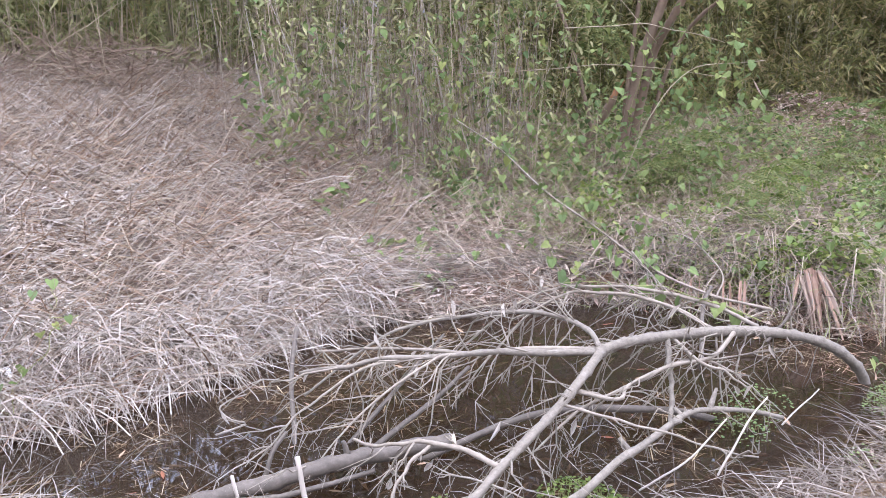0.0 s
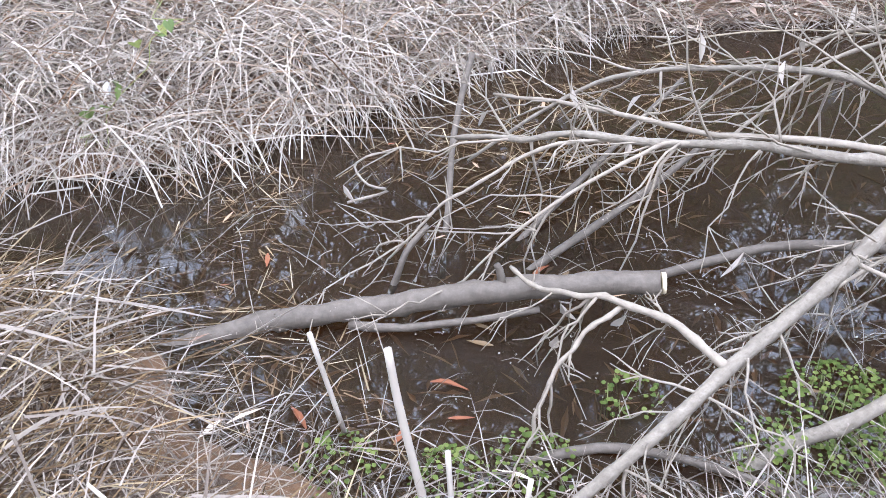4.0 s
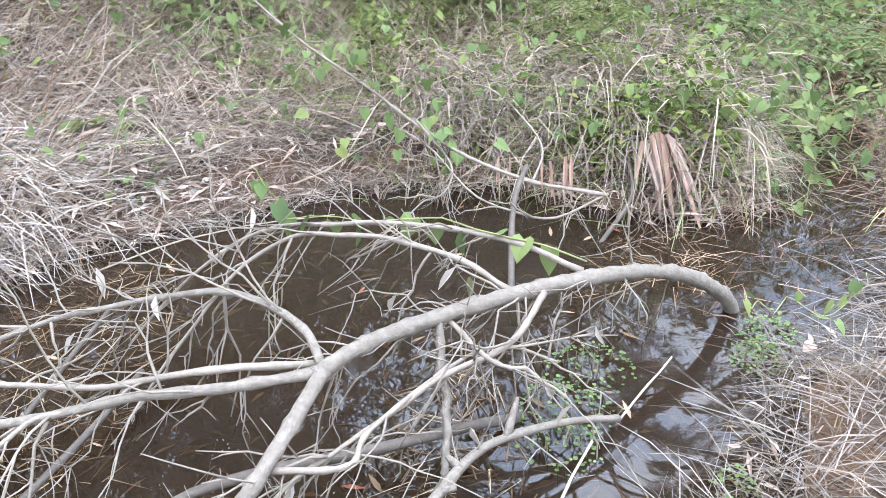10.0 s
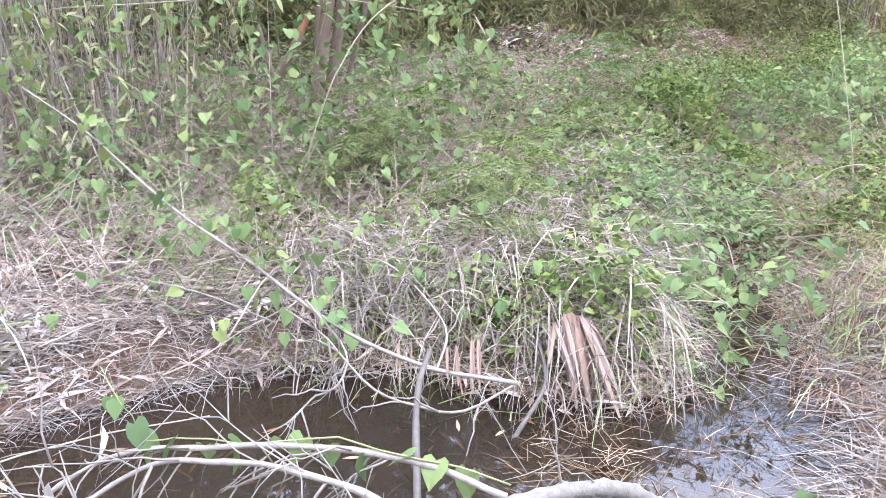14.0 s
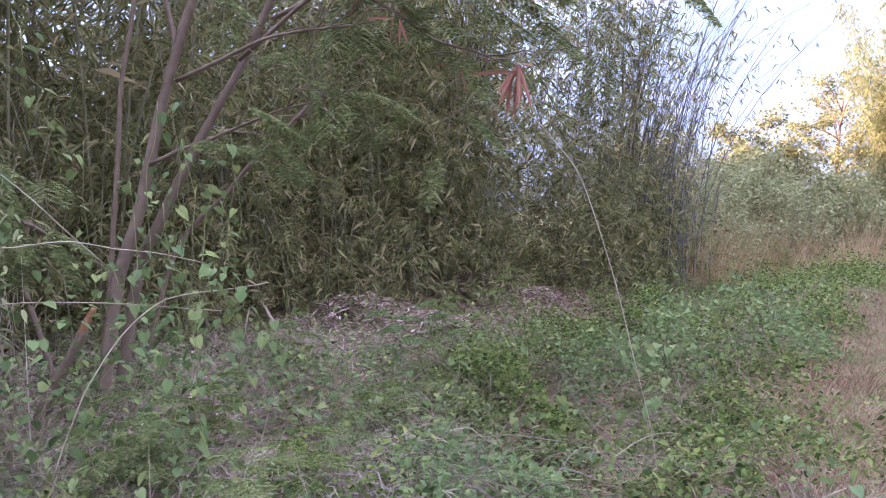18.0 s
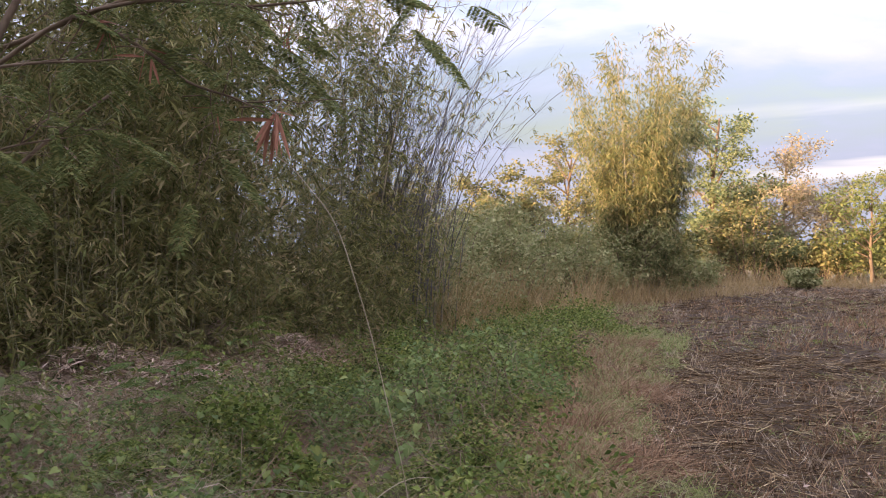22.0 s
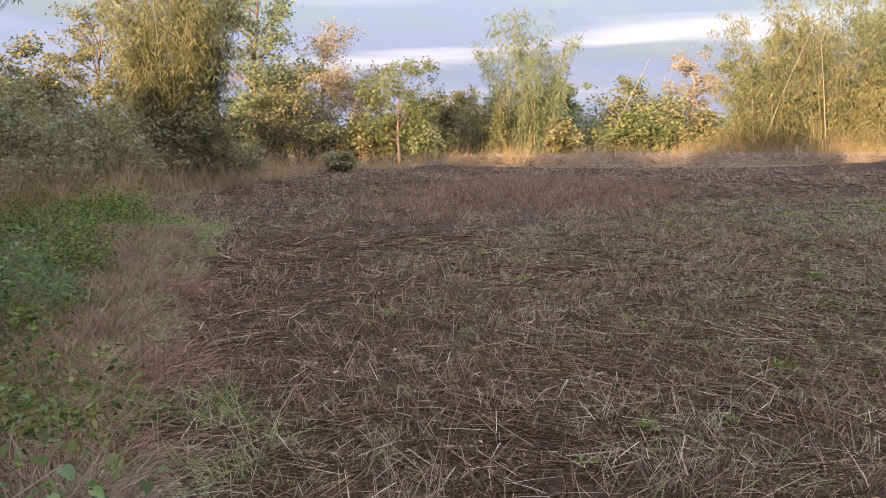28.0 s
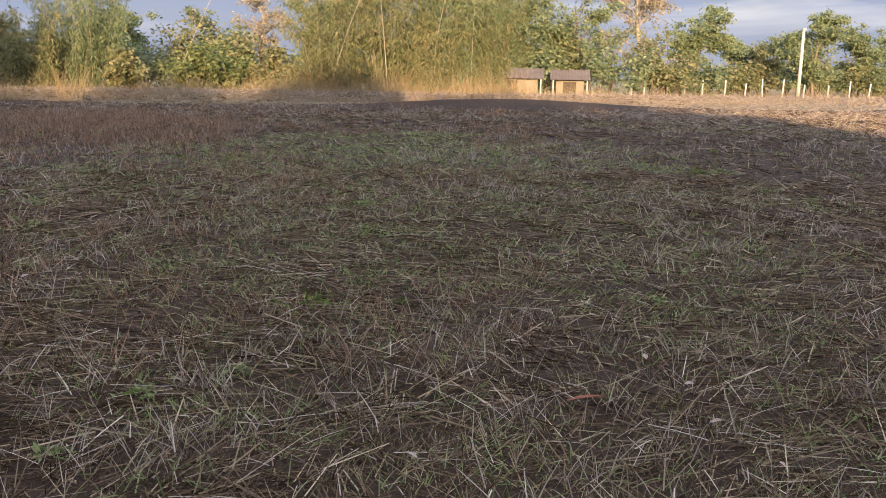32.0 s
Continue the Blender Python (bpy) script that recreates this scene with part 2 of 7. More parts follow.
M_TREELEAF = leaf_mat("tree_leaf", [(0.09, 0.12, 0.045), (0.15, 0.175, 0.065), (0.24, 0.23, 0.095)], 0.45, 0.35, blotch=2.0)
# brighter copy of the tree leaf, with the sunlight in its colour
M_FARLEAF = leaf_mat("sunlit_tree_leaf", [(0.08, 0.115, 0.058), (0.185, 0.22, 0.11), (0.31, 0.315, 0.16), (0.13, 0.165, 0.084)], 0.5, 0.4, blotch=2.0)
M_PINKLEAF = leaf_mat("dry_tree_leaf", [(0.26, 0.2, 0.14), (0.44, 0.33, 0.24), (0.2, 0.185, 0.105), (0.38, 0.31, 0.2)], 0.5, 0.35, blotch=2.0)
M_YELLOWLEAF = leaf_mat("yellow_shrub_leaf", [(0.13, 0.14, 0.06), (0.25, 0.22, 0.1), (0.08, 0.105, 0.045), (0.33, 0.265, 0.135), (0.18, 0.18, 0.08)], 0.5, 0.35, blotch=2.0)
M_DRYREED = leaf_mat("golden_dry_reed", [(0.24, 0.15, 0.07), (0.36, 0.24, 0.12), (0.45, 0.32, 0.18), (0.2, 0.16, 0.07)], 0.6, 0.25)
# lightened leaf; stands in for missing light on hedge, undergrowth and west thicket
M_HEDGE = leaf_mat("lightened_hedge_leaf", [(0.15, 0.16, 0.07), (0.23, 0.235, 0.11), (0.32, 0.29, 0.15), (0.18, 0.2, 0.085)], 0.5, 0.35, blotch=2.0)
M_POD = leaf_mat("dry_pod", [(0.15, 0.06, 0.042), (0.25, 0.125, 0.09), (0.42, 0.28, 0.21), (0.56, 0.44, 0.35)], 0.5, 0.2)
M_SEEDPOD = leaf_mat("seed_pod", [(0.17, 0.06, 0.04), (0.3, 0.125, 0.083), (0.42, 0.23, 0.16)], 0.5, 0.2)
M_RUST = leaf_mat("rusty_leaf", [(0.14, 0.045, 0.025), (0.22, 0.075, 0.04), (0.26, 0.13, 0.075)], 0.5, 0.2)
M_BARK = bark_mat("pale_grey_bark", [(0.07, 0.052, 0.038), (0.18, 0.148, 0.116), (0.32, 0.27, 0.22)], 38.0, bump=1.0)
M_TWIG = bark_mat("dry_twig", [(0.1, 0.074, 0.054), (0.22, 0.178, 0.138), (0.34, 0.283, 0.225)], 40.0)
# dark for wetness, and darkened further for the shade low on the log
M_DARKBARK = bark_mat("wet_dark_bark", [(0.04, 0.03, 0.024), (0.1, 0.079, 0.062), (0.18, 0.147, 0.12)], 40.0, rough=0.65)
M_BROWNBARK = bark_mat("brown_bark", [(0.09, 0.06, 0.042), (0.17, 0.115, 0.08), (0.24, 0.17, 0.12)], 12.0)
M_CUTWOOD = bark_mat("fresh_cut_wood", [(0.4, 0.3, 0.19), (0.55, 0.44, 0.3), (0.66, 0.56, 0.4)], 40.0, bump=0.2)
M_TORN = bark_mat("torn_orange_wood", [(0.18, 0.08, 0.04), (0.3, 0.14, 0.07), (0.38, 0.22, 0.12)], 30.0, (1, 1, 0.2))
M_CULM = bark_mat("bamboo_culm", [(0.1, 0.085, 0.045), (0.17, 0.15, 0.08), (0.26, 0.22, 0.13)], 6.0, bump=0.2, rough=0.5)
M_DRYCULM = bark_mat("dry_bamboo_culm", [(0.2, 0.155, 0.1), (0.3, 0.235, 0.16), (0.4, 0.33, 0.24)], 6.0, bump=0.2, rough=0.55)
M_GREYCULM = bark_mat("grey_violet_culm", [(0.05, 0.042, 0.045), (0.09, 0.079, 0.083), (0.14, 0.125, 0.128)], 6.0, bump=0.2, rough=0.6)
M_STEM = bark_mat("green_stem", [(0.12, 0.14, 0.05), (0.2, 0.2, 0.08), (0.28, 0.25, 0.12)], 20.0, bump=0.1)


M_SCRAP = soil_mat("white_scrap", [(0.5, 0.5, 0.5), (0.62, 0.62, 0.62)], .6, 20.0, 60.0, .2)


def water_mat():
    m = bpy.data.materials.new("murky_water")
    m.use_nodes = True
    nt = m.node_tree
    nt.nodes.clear()
    o, mix, fr = (nt.nodes.new(k) for k in ("ShaderNodeOutputMaterial", "ShaderNodeMixShader", "ShaderNodeFresnel"))
    tr, gl, silt, body = (nt.nodes.new(k) for k in ("ShaderNodeBsdfTransparent", "ShaderNodeBsdfGlossy", "ShaderNodeBsdfDiffuse", "ShaderNodeMixShader"))
    fr.inputs["IOR"].default_value = 1.45
    tr.inputs["Color"].default_value = (0.5, 0.36, 0.22, 1)
    silt.inputs["Color"].default_value = (0.025, 0.019, 0.0135, 1)
    body.inputs["Fac"].default_value = 0.45
    gl.inputs["Roughness"].default_value = 0.015
    bp = nt.nodes.new("ShaderNodeBump")
    bp.inputs["Strength"].default_value, bp.inputs["Distance"].default_value = 0.02, 0.01
    nt.links.new(noise_of(nt, 5.0, 2.0), bp.inputs["Height"])
    for n in (fr, gl):
        nt.links.new(bp.outputs["Normal"], n.inputs["Normal"])
    nt.links.new(tr.outputs["BSDF"], body.inputs[1])
    nt.links.new(silt.outputs["BSDF"], body.inputs[2])
    nt.links.new(fr.outputs["Fac"], mix.inputs["Fac"])
    nt.links.new(body.outputs["Shader"], mix.inputs[1])
    nt.links.new(gl.outputs["BSDF"], mix.inputs[2])
    nt.links.new(mix.outputs["Shader"], o.inputs["Surface"])
    return m


M_WATER = water_mat()

# ---- geometry helpers ----
rng = np.random.default_rng(7)


def unit(v):
    return v / np.maximum(np.linalg.norm(v, axis=-1, keepdims=True), 1e-9)


def mesh_ob(name, V, F, mat, parent=None, smooth=False, label=""):
    """One mesh object from vertex and face arrays (all faces with the same number of corners)."""
    V, F = np.asarray(V, np.float32).reshape(-1, 3), np.asarray(F, np.int32)
    k = F.shape[1]
    me = bpy.data.meshes.new(name)
    me.vertices.add(len(V))
    me.vertices.foreach_set("co", V.ravel())
    me.loops.add(F.size)
    me.loops.foreach_set("vertex_index", F.ravel())
    me.polygons.add(len(F))
    me.polygons.foreach_set("loop_start", np.arange(0, F.size, k, dtype=np.int32))
    me.polygons.foreach_set("use_smooth", np.full(len(F), smooth, bool))
    me.update(calc_edges=True)
    me.materials.append(mat)
    ob = new(name, me)
    if parent:
        ob.parent = parent
    if label:
        ob["label"] = label
    return ob


def thing(name, label, category, group="", kind=""):
    return tagged(new(name), label, category, group, kind)


GRASS = (1.0, 0.9, 0.65, 0.08)
LANCE = (0.12, 1.0, 0.75, 0.04)
HEART = (0.5, 1.0, 0.72, 0.05)
ROUND = (0.3, 1.0, 0.9, 0.25)


def blades(P, D, L, W, droop=0.3, profile=GRASS, fold=0.0, flat=False, side=None):
    """Ribbons that start at P along D and bend down; profile gives the width along each. fold raises both edges along a midrib."""
    n, k = len(P), len(profile)
    L, W, droop = (np.broadcast_to(np.asarray(a, float), (n,)) for a in (L, W, droop))
    D = unit(np.asarray(D, float))
    s = np.linspace(0, 1, k)
    pts = P[:, None] + D[:, None] * (L[:, None] * s)[..., None]
    pts[..., 2] -= (droop * L)[:, None] * s ** 2
    if side is None:
        r = np.tile((0.0, 0.0, 1.0), (n, 1)) if flat else rng.normal(size=(n, 3))
        side = unit(np.cross(D, r + 0.15 * rng.normal(size=(n, 3))))
    w = side[:, None] * (W[:, None] * np.asarray(profile) * 0.5)[..., None]
    if fold:
        up = unit(np.cross(side, D))[:, None] * (W[:, None] * np.asarray(profile) * fold)[..., None]
        V = np.stack([pts - w + up, pts, pts + w + up], 2)
        c = 3
    else:
        V = np.stack([pts - w, pts + w], 2)
        c = 2
    base = (np.arange(n) * k * c)[:, None, None]
    i = (np.arange(k - 1) * c)[None, :, None]
    j = np.arange(c - 1)[None, None, :]
    a = base + i + j
    F = np.stack([a, a + 1, a + c + 1, a + c], -1).reshape(-1, 4)
    return V.reshape(-1, 3), F


def diamonds(P, D, L, W, droop=0.15, fold=0.12, flat=False, mid=0.42):
    """Small pointed leaves of four corners, slightly cupped."""
    n = len(P)
    D = unit(np.asarray(D, float))
    L, W = (np.broadcast_to(np.asarray(a, float), (n,))[:, None] for a in (L, W))
    r = np.tile((0.0, 0.0, 1.0), (n, 1)) + .35 * rng.normal(size=(n, 3)) if flat else rng.normal(size=(n, 3))
    side = unit(np.cross(D, r))
    m = P + D * L * mid + np.cross(side, D) * W * fold
    tip = P + D * L - np.array((0, 0, 1.0)) * L * droop
    V = np.stack([P, m - side * W / 2, tip, m + side * W / 2], 1).reshape(-1, 3)
    return V, np.arange(4 * n).reshape(-1, 4)


def joined(pieces):
    Vs, Fs, n = [], [], 0
    for V, F in pieces:
        Vs.append(V)
        Fs.append(F + n)
        n += len(V)
    return np.concatenate(Vs), np.concatenate(Fs)


def curve(points, n=24, wob=0.0, seed=0):
    """A smooth line through the points, with small natural wobble."""
    p = np.asarray(points, float)
    p = np.vstack([2 * p[0] - p[1], p, 2 * p[-1] - p[-2]])
    m = len(p) - 3
    u = np.linspace(0, m, n)
    i = np.minimum(u.astype(int), m - 1)
    f = (u - i)[:, None]
    a, b, c, d = p[i], p[i + 1], p[i + 2], p[i + 3]
    q = 0.5 * (2 * b + (c - a) * f + (2 * a - 5 * b + 4 * c - d) * f ** 2 + (3 * b - a - 3 * c + d) * f ** 3)
    if wob:
        r = np.random.default_rng(seed + 11)
        k = r.normal(size=(max(3, n // 3), 3))
        x = np.linspace(0, len(k) - 1, n)
        for ax in range(3):
            q[:, ax] += wob * np.interp(x, np.arange(len(k)), k[:, ax]) * np.minimum(1, np.linspace(0, 3, n))
    return q


def tube(path, r0, r1, sides=6, lumps=0.0, seed=0, nodes=0):
    """A tapered round stem along a path, closed at its end; lumps roughen it, nodes ring it."""
    p = np.asarray(path, float)
    n = len(p)
    t = unit(np.gradient(p, axis=0))
    ref = np.array((0.0, 0.0, 1.0)) if abs(t[:, 2]).mean() < 0.8 else np.array((1.0, 0.0, 0.0))
    a = unit(np.cross(t, ref))
    b = np.cross(t, a)
    r = np.linspace(r0, r1, n)
    if nodes:
        r = r * (1 + 0.22 * (np.arange(n) % nodes == 0))
    rr = np.repeat(r[:, None], sides, 1)
    if lumps:
        rr = rr * (1 + lumps * np.random.default_rng(seed + 3).normal(size=rr.shape))
    ang = np.linspace(0, 2 * np.pi, sides, endpoint=False)
    V = p[:, None] + (a[:, None] * np.cos(ang)[None, :, None] + b[:, None] * np.sin(ang)[None, :, None]) * rr[..., None]
    V = V.reshape(-1, 3)
    i, j = np.meshgrid(np.arange(n - 1), np.arange(sides), indexing="ij")
    k = (j + 1) % sides
    F = np.stack([i * sides + j, i * sides + k, (i + 1) * sides + k, (i + 1) * sides + j], -1).reshape(-1, 4)
    V = np.vstack([V, p[:1], p[-1:]])
    e0, e1 = n * sides, n * sides + 1
    j = np.arange(0, sides, 2)
    caps = [np.stack([np.full_like(j, e0), (j + 2) % sides, (j + 1) % sides, j], 1),
            np.stack([np.full_like(j, e1), (n - 1) * sides + j, (n - 1) * sides + (j + 1) % sides, (n - 1) * sides + (j + 2) % sides], 1)]
    return V, np.vstack([F, *caps])


def twigs_on(path, count, length, r, down=0.3, spread=0.8, sub=2, seed=0, span=(0.15, 1.0), lean=(0, 0, 0)):
    """Side twigs along a branch, each with its own smaller twigs."""
    g = np.random.default_rng(seed)
    groups, tips = [], []
    p = np.asarray(path)
    t = unit(np.gradient(p, axis=0))
    for c in range(count):
        out = []
        groups.append(out)
        i = int(np.clip(g.uniform(*span) * (len(p) - 1), 0, len(p) - 1))
        d = unit(t[i] * 0.8 + spread * g.normal(size=3) + np.array((0, 0, -down)) + np.asarray(lean))
        ln = length * g.uniform(0.35, 1.2)
        s = np.linspace(0, 1, 7)[:, None]
        w = p[i] + d * ln * s + np.array((0, 0, -0.6 * down * ln)) * s ** 2 + 0.075 * ln * np.cumsum(g.normal(size=(7, 3)), 0) * s
        rr = r * g.uniform(0.6, 1.2)
        out.append(tube(w, rr, rr * 0.35, 4))
        tips.append(w[-1])
        for _ in range(sub):
            k = g.integers(2, 6)
            d2 = unit(d + 0.8 * g.normal(size=3) + np.array((0, 0, -down)))
            l2 = ln * g.uniform(0.25, 0.6)
            s2 = np.linspace(0, 1, 4)[:, None]
            w2 = w[k] + d2 * l2 * s2 + 0.07 * l2 * np.cumsum(g.normal(size=(4, 3)), 0) * s2
            out.append(tube(w2, rr * 0.6, rr * 0.25, 4))
            tips.append(w2[-1])
    return [joined(o) for o in groups], np.array(tips)


# ---- ground shape ----
DITCH = np.array([(-60, -4, .3), (-8, 2.2, .3), (-3, 2.85, .3), (-1.9, 3.05, .25), (-1.3, 3.2, .5), (-.5, 3.35, .93), (-.1, 3.58, 1.1), (.3, 3.85, 1.28), (1.0, 4.15, 1.2),
                  (1.7, 4.2, .72), (2.25, 4.2, .46), (2.75, 4.42, .3), (3.3, 5.4, .28), (4.2, 6.8, .28), (6.0, 9.0, .3), (9, 11, .3), (15, 14.8, .3), (28, 23.5, .3), (300, 205, .3)])
WATER_Z = -0.13


def smooth(t):
    t = np.clip(t, 0, 1)
    return t * t * (3 - 2 * t)


def ditch(x, y):
    """Distance past the shore, share across the channel, and side (1: far bank) of places in the plan."""
    best, hw, sd, dd = np.full(x.shape, 1e9), np.zeros(x.shape), np.zeros(x.shape), np.zeros(x.shape)
    for (ax, ay, aw), (bx, by, bw) in zip(DITCH[:-1], DITCH[1:]):
        ux, uy = bx - ax, by - ay
        t = np.clip(((x - ax) * ux + (y - ay) * uy) / (ux * ux + uy * uy), 0, 1)
        px, py = x - ax - t * ux, y - ay - t * uy
        d, w = np.hypot(px, py), aw + t * (bw - aw)
        e = d - w
        m = e < best
        best, hw, dd = np.where(m, e, best), np.where(m, w, hw), np.where(m, d, dd)
        sd = np.where(m, np.sign(ux * py - uy * px), sd)
    best = best + .05 * lumpy(x, y, 4.0, 5.0) + .03 * lumpy(x, y, 9.0, 1.0)
    return best, dd / hw, sd


def lumpy(x, y, f, seed=0.0):
    return (np.sin(x * f * 1.7 + seed + 1.3 * np.sin(y * f * 1.1 + seed)) + np.sin(y * f * 1.9 - seed + 1.1 * np.sin(x * f * 1.3)) + np.sin((x + y) * f * 2.9 + 2 * seed) * 0.5) / 2.5


def ground_z(x, y):
    x, y = np.asarray(x, float), np.asarray(y, float)
    e, share, sd = ditch(x, y)
    bed = WATER_Z - 0.02 - 0.22 * (1 - np.clip(share, 0, 1) ** 2)
    south = WATER_Z - 0.02 + 0.15 * smooth(e / 0.45)
    g = np.interp(x, (-2.5, -1.0, -0.2, 1.4, 2.6, 5, 9, 13, 20, 40), (.33, .3, .05, .05, .13, .19, .2, .14, .05, .0))
    cap = np.interp(x, (-3, 0, 4, 9, 13, 20, 40), (1.15, .8, .95, .85, .6, .25, .0))
    q = np.clip(e - 0.3, 0, None)
    rise = g * q + np.where(x < 2.6, 0.1 * np.clip(q - 1.6, 0, None) * smooth((x + 1.2) / 1.0), 0)
    north = WATER_Z - 0.02 + 0.19 * smooth(e / 0.3) + cap * np.tanh(rise / np.maximum(cap, 0.01))
    z = np.where(e < 0, bed, np.where(sd > 0, north, south))
    z = z + 0.02 * lumpy(x, y, 2.1) * smooth(e / 0.6) + 0.012 * lumpy(x, y, 6.0, 2.0) * smooth(e / 0.3)
    berm = 0.6 * np.exp(-((x - 47.5 - 0.8 * np.sin(y * 0.21)) / 1.1) ** 2) * smooth((20 - y) / 4) * smooth((y + 60) / 8)
    return z + berm


def on_ground(x, y, dz=0.0):
    return np.stack([x, y, ground_z(x, y) + dz], -1)


def scatter(n, x0, x1, y0, y1, keep=None):
    """n random places in a box of the plan where keep(x, y, e, side) holds."""
    xs, ys, have = [], [], 0
    for _ in range(60):
        x, y = rng.uniform(x0, x1, n * 2), rng.uniform(y0, y1, n * 2)
        if keep is not None:
            e, _, sd = ditch(x, y)
            m = keep(x, y, e, sd)
            x, y = x[m], y[m]
        xs.append(x)
        ys.append(y)
        have += len(x)
        if have >= n:
            break
    return np.concatenate(xs)[:n], np.concatenate(ys)[:n]


def dirs(n, up=(0.2, 1.0), az=None, jitter=math.pi):
    """Random directions: az is the main bearing (radians from +x), up the range of the rise."""
    a = rng.uniform(0, 2 * math.pi, n) if az is None else np.broadcast_to(az, (n,)) + rng.uniform(-jitter, jitter, n)
    return unit(np.stack([np.cos(a), np.sin(a), rng.uniform(*up, n)], -1))


# ---- ground ----
def axis(lo, hi, step, reach):
    inner = np.arange(lo, hi + 1e-6, step)
    out, d = [], step
    x = 0.0
    while x < reach:
        d *= 1.16
        x += d
        out.append(x)
    out = np.array(out)
    return np.concatenate([lo - out[::-1], inner, hi + out])


def build_ground():
    gx, gy = axis(-4.5, 9.0, 0.07, 700), axis(1.6, 11.0, 0.07, 700)
    X, Y = np.meshgrid(gx, gy, indexing="ij")
    Z = ground_z(X, Y)
    ny = len(gy)
    i, j = np.meshgrid(np.arange(len(gx) - 1), np.arange(ny - 1), indexing="ij")
    a = i * ny + j
    F = np.stack([a, a + ny, a + ny + 1, a + 1], -1).reshape(-1, 4)
    V = np.stack([X, Y, Z], -1).reshape(-1, 3)
    ob = mesh_ob("ground", V, F, M_SOIL, smooth=True)
    for m in (M_BANK, M_MUD, M_MEADOW):
        ob.data.materials.append(m)
    c = V[F].mean(1)
    e, _, sd = ditch(c[:, 0], c[:, 1])
    idx = np.where(e < 0.22 + 0.1 * lumpy(c[:, 0], c[:, 1], 3.0), 2, np.where((sd > 0) | (e < 0.7), 1, 0))
    idx = np.where((c[:, 0] > 46) | (c[:, 0] < -30) | (abs(c[:, 1]) > 90), 3, idx)
    ob.data.polygons.foreach_set("material_index", idx.astype(np.int32))
    tagged(ob, "brown field soil with a muddy ditch and bank", "ground", kind="structure")


def build_water():
    x, y = np.arange(-4.0, 5.4, 0.2), np.arange(1.9, 9.2, 0.2)
    X, Y = np.meshgrid(x, y, indexing="ij")
    ny = len(y)
    i, j = np.meshgrid(np.arange(len(x) - 1), np.arange(ny - 1), indexing="ij")
    a = i * ny + j
    F = np.stack([a, a + ny, a + ny + 1, a + 1], -1).reshape(-1, 4)
    V = np.stack([X, Y, np.full(X.shape, WATER_Z)], -1).reshape(-1, 3)
    e, _, _ = ditch(V[:, 0], V[:, 1])
    F = F[(e[F] < 0.3).any(1)]
    tagged(mesh_ob("water", V, F, M_WATER), "still murky brown ditch water with reflections", "water", kind="structure")


build_ground()
build_water()


# ---- fallen tree across the water ----
BRANCH_OBS = []


def limb(parent, name, pts, r0, r1, mat, n=22, sides=8, wob=0.0, lumps=0.04, seed=0, label="", nodes=0):
    path = curve(pts, n, wob, seed)
    V, F = tube(path, r0, r1, sides, lumps, seed, nodes)
    BRANCH_OBS.append(mesh_ob(name, V, F, mat, parent, True, label))
    return path


def twig_parts(parent, tw, mat=None):
    for V, F in tw:
        mesh_ob("twig", V, F, mat or M_TWIG, parent, True)


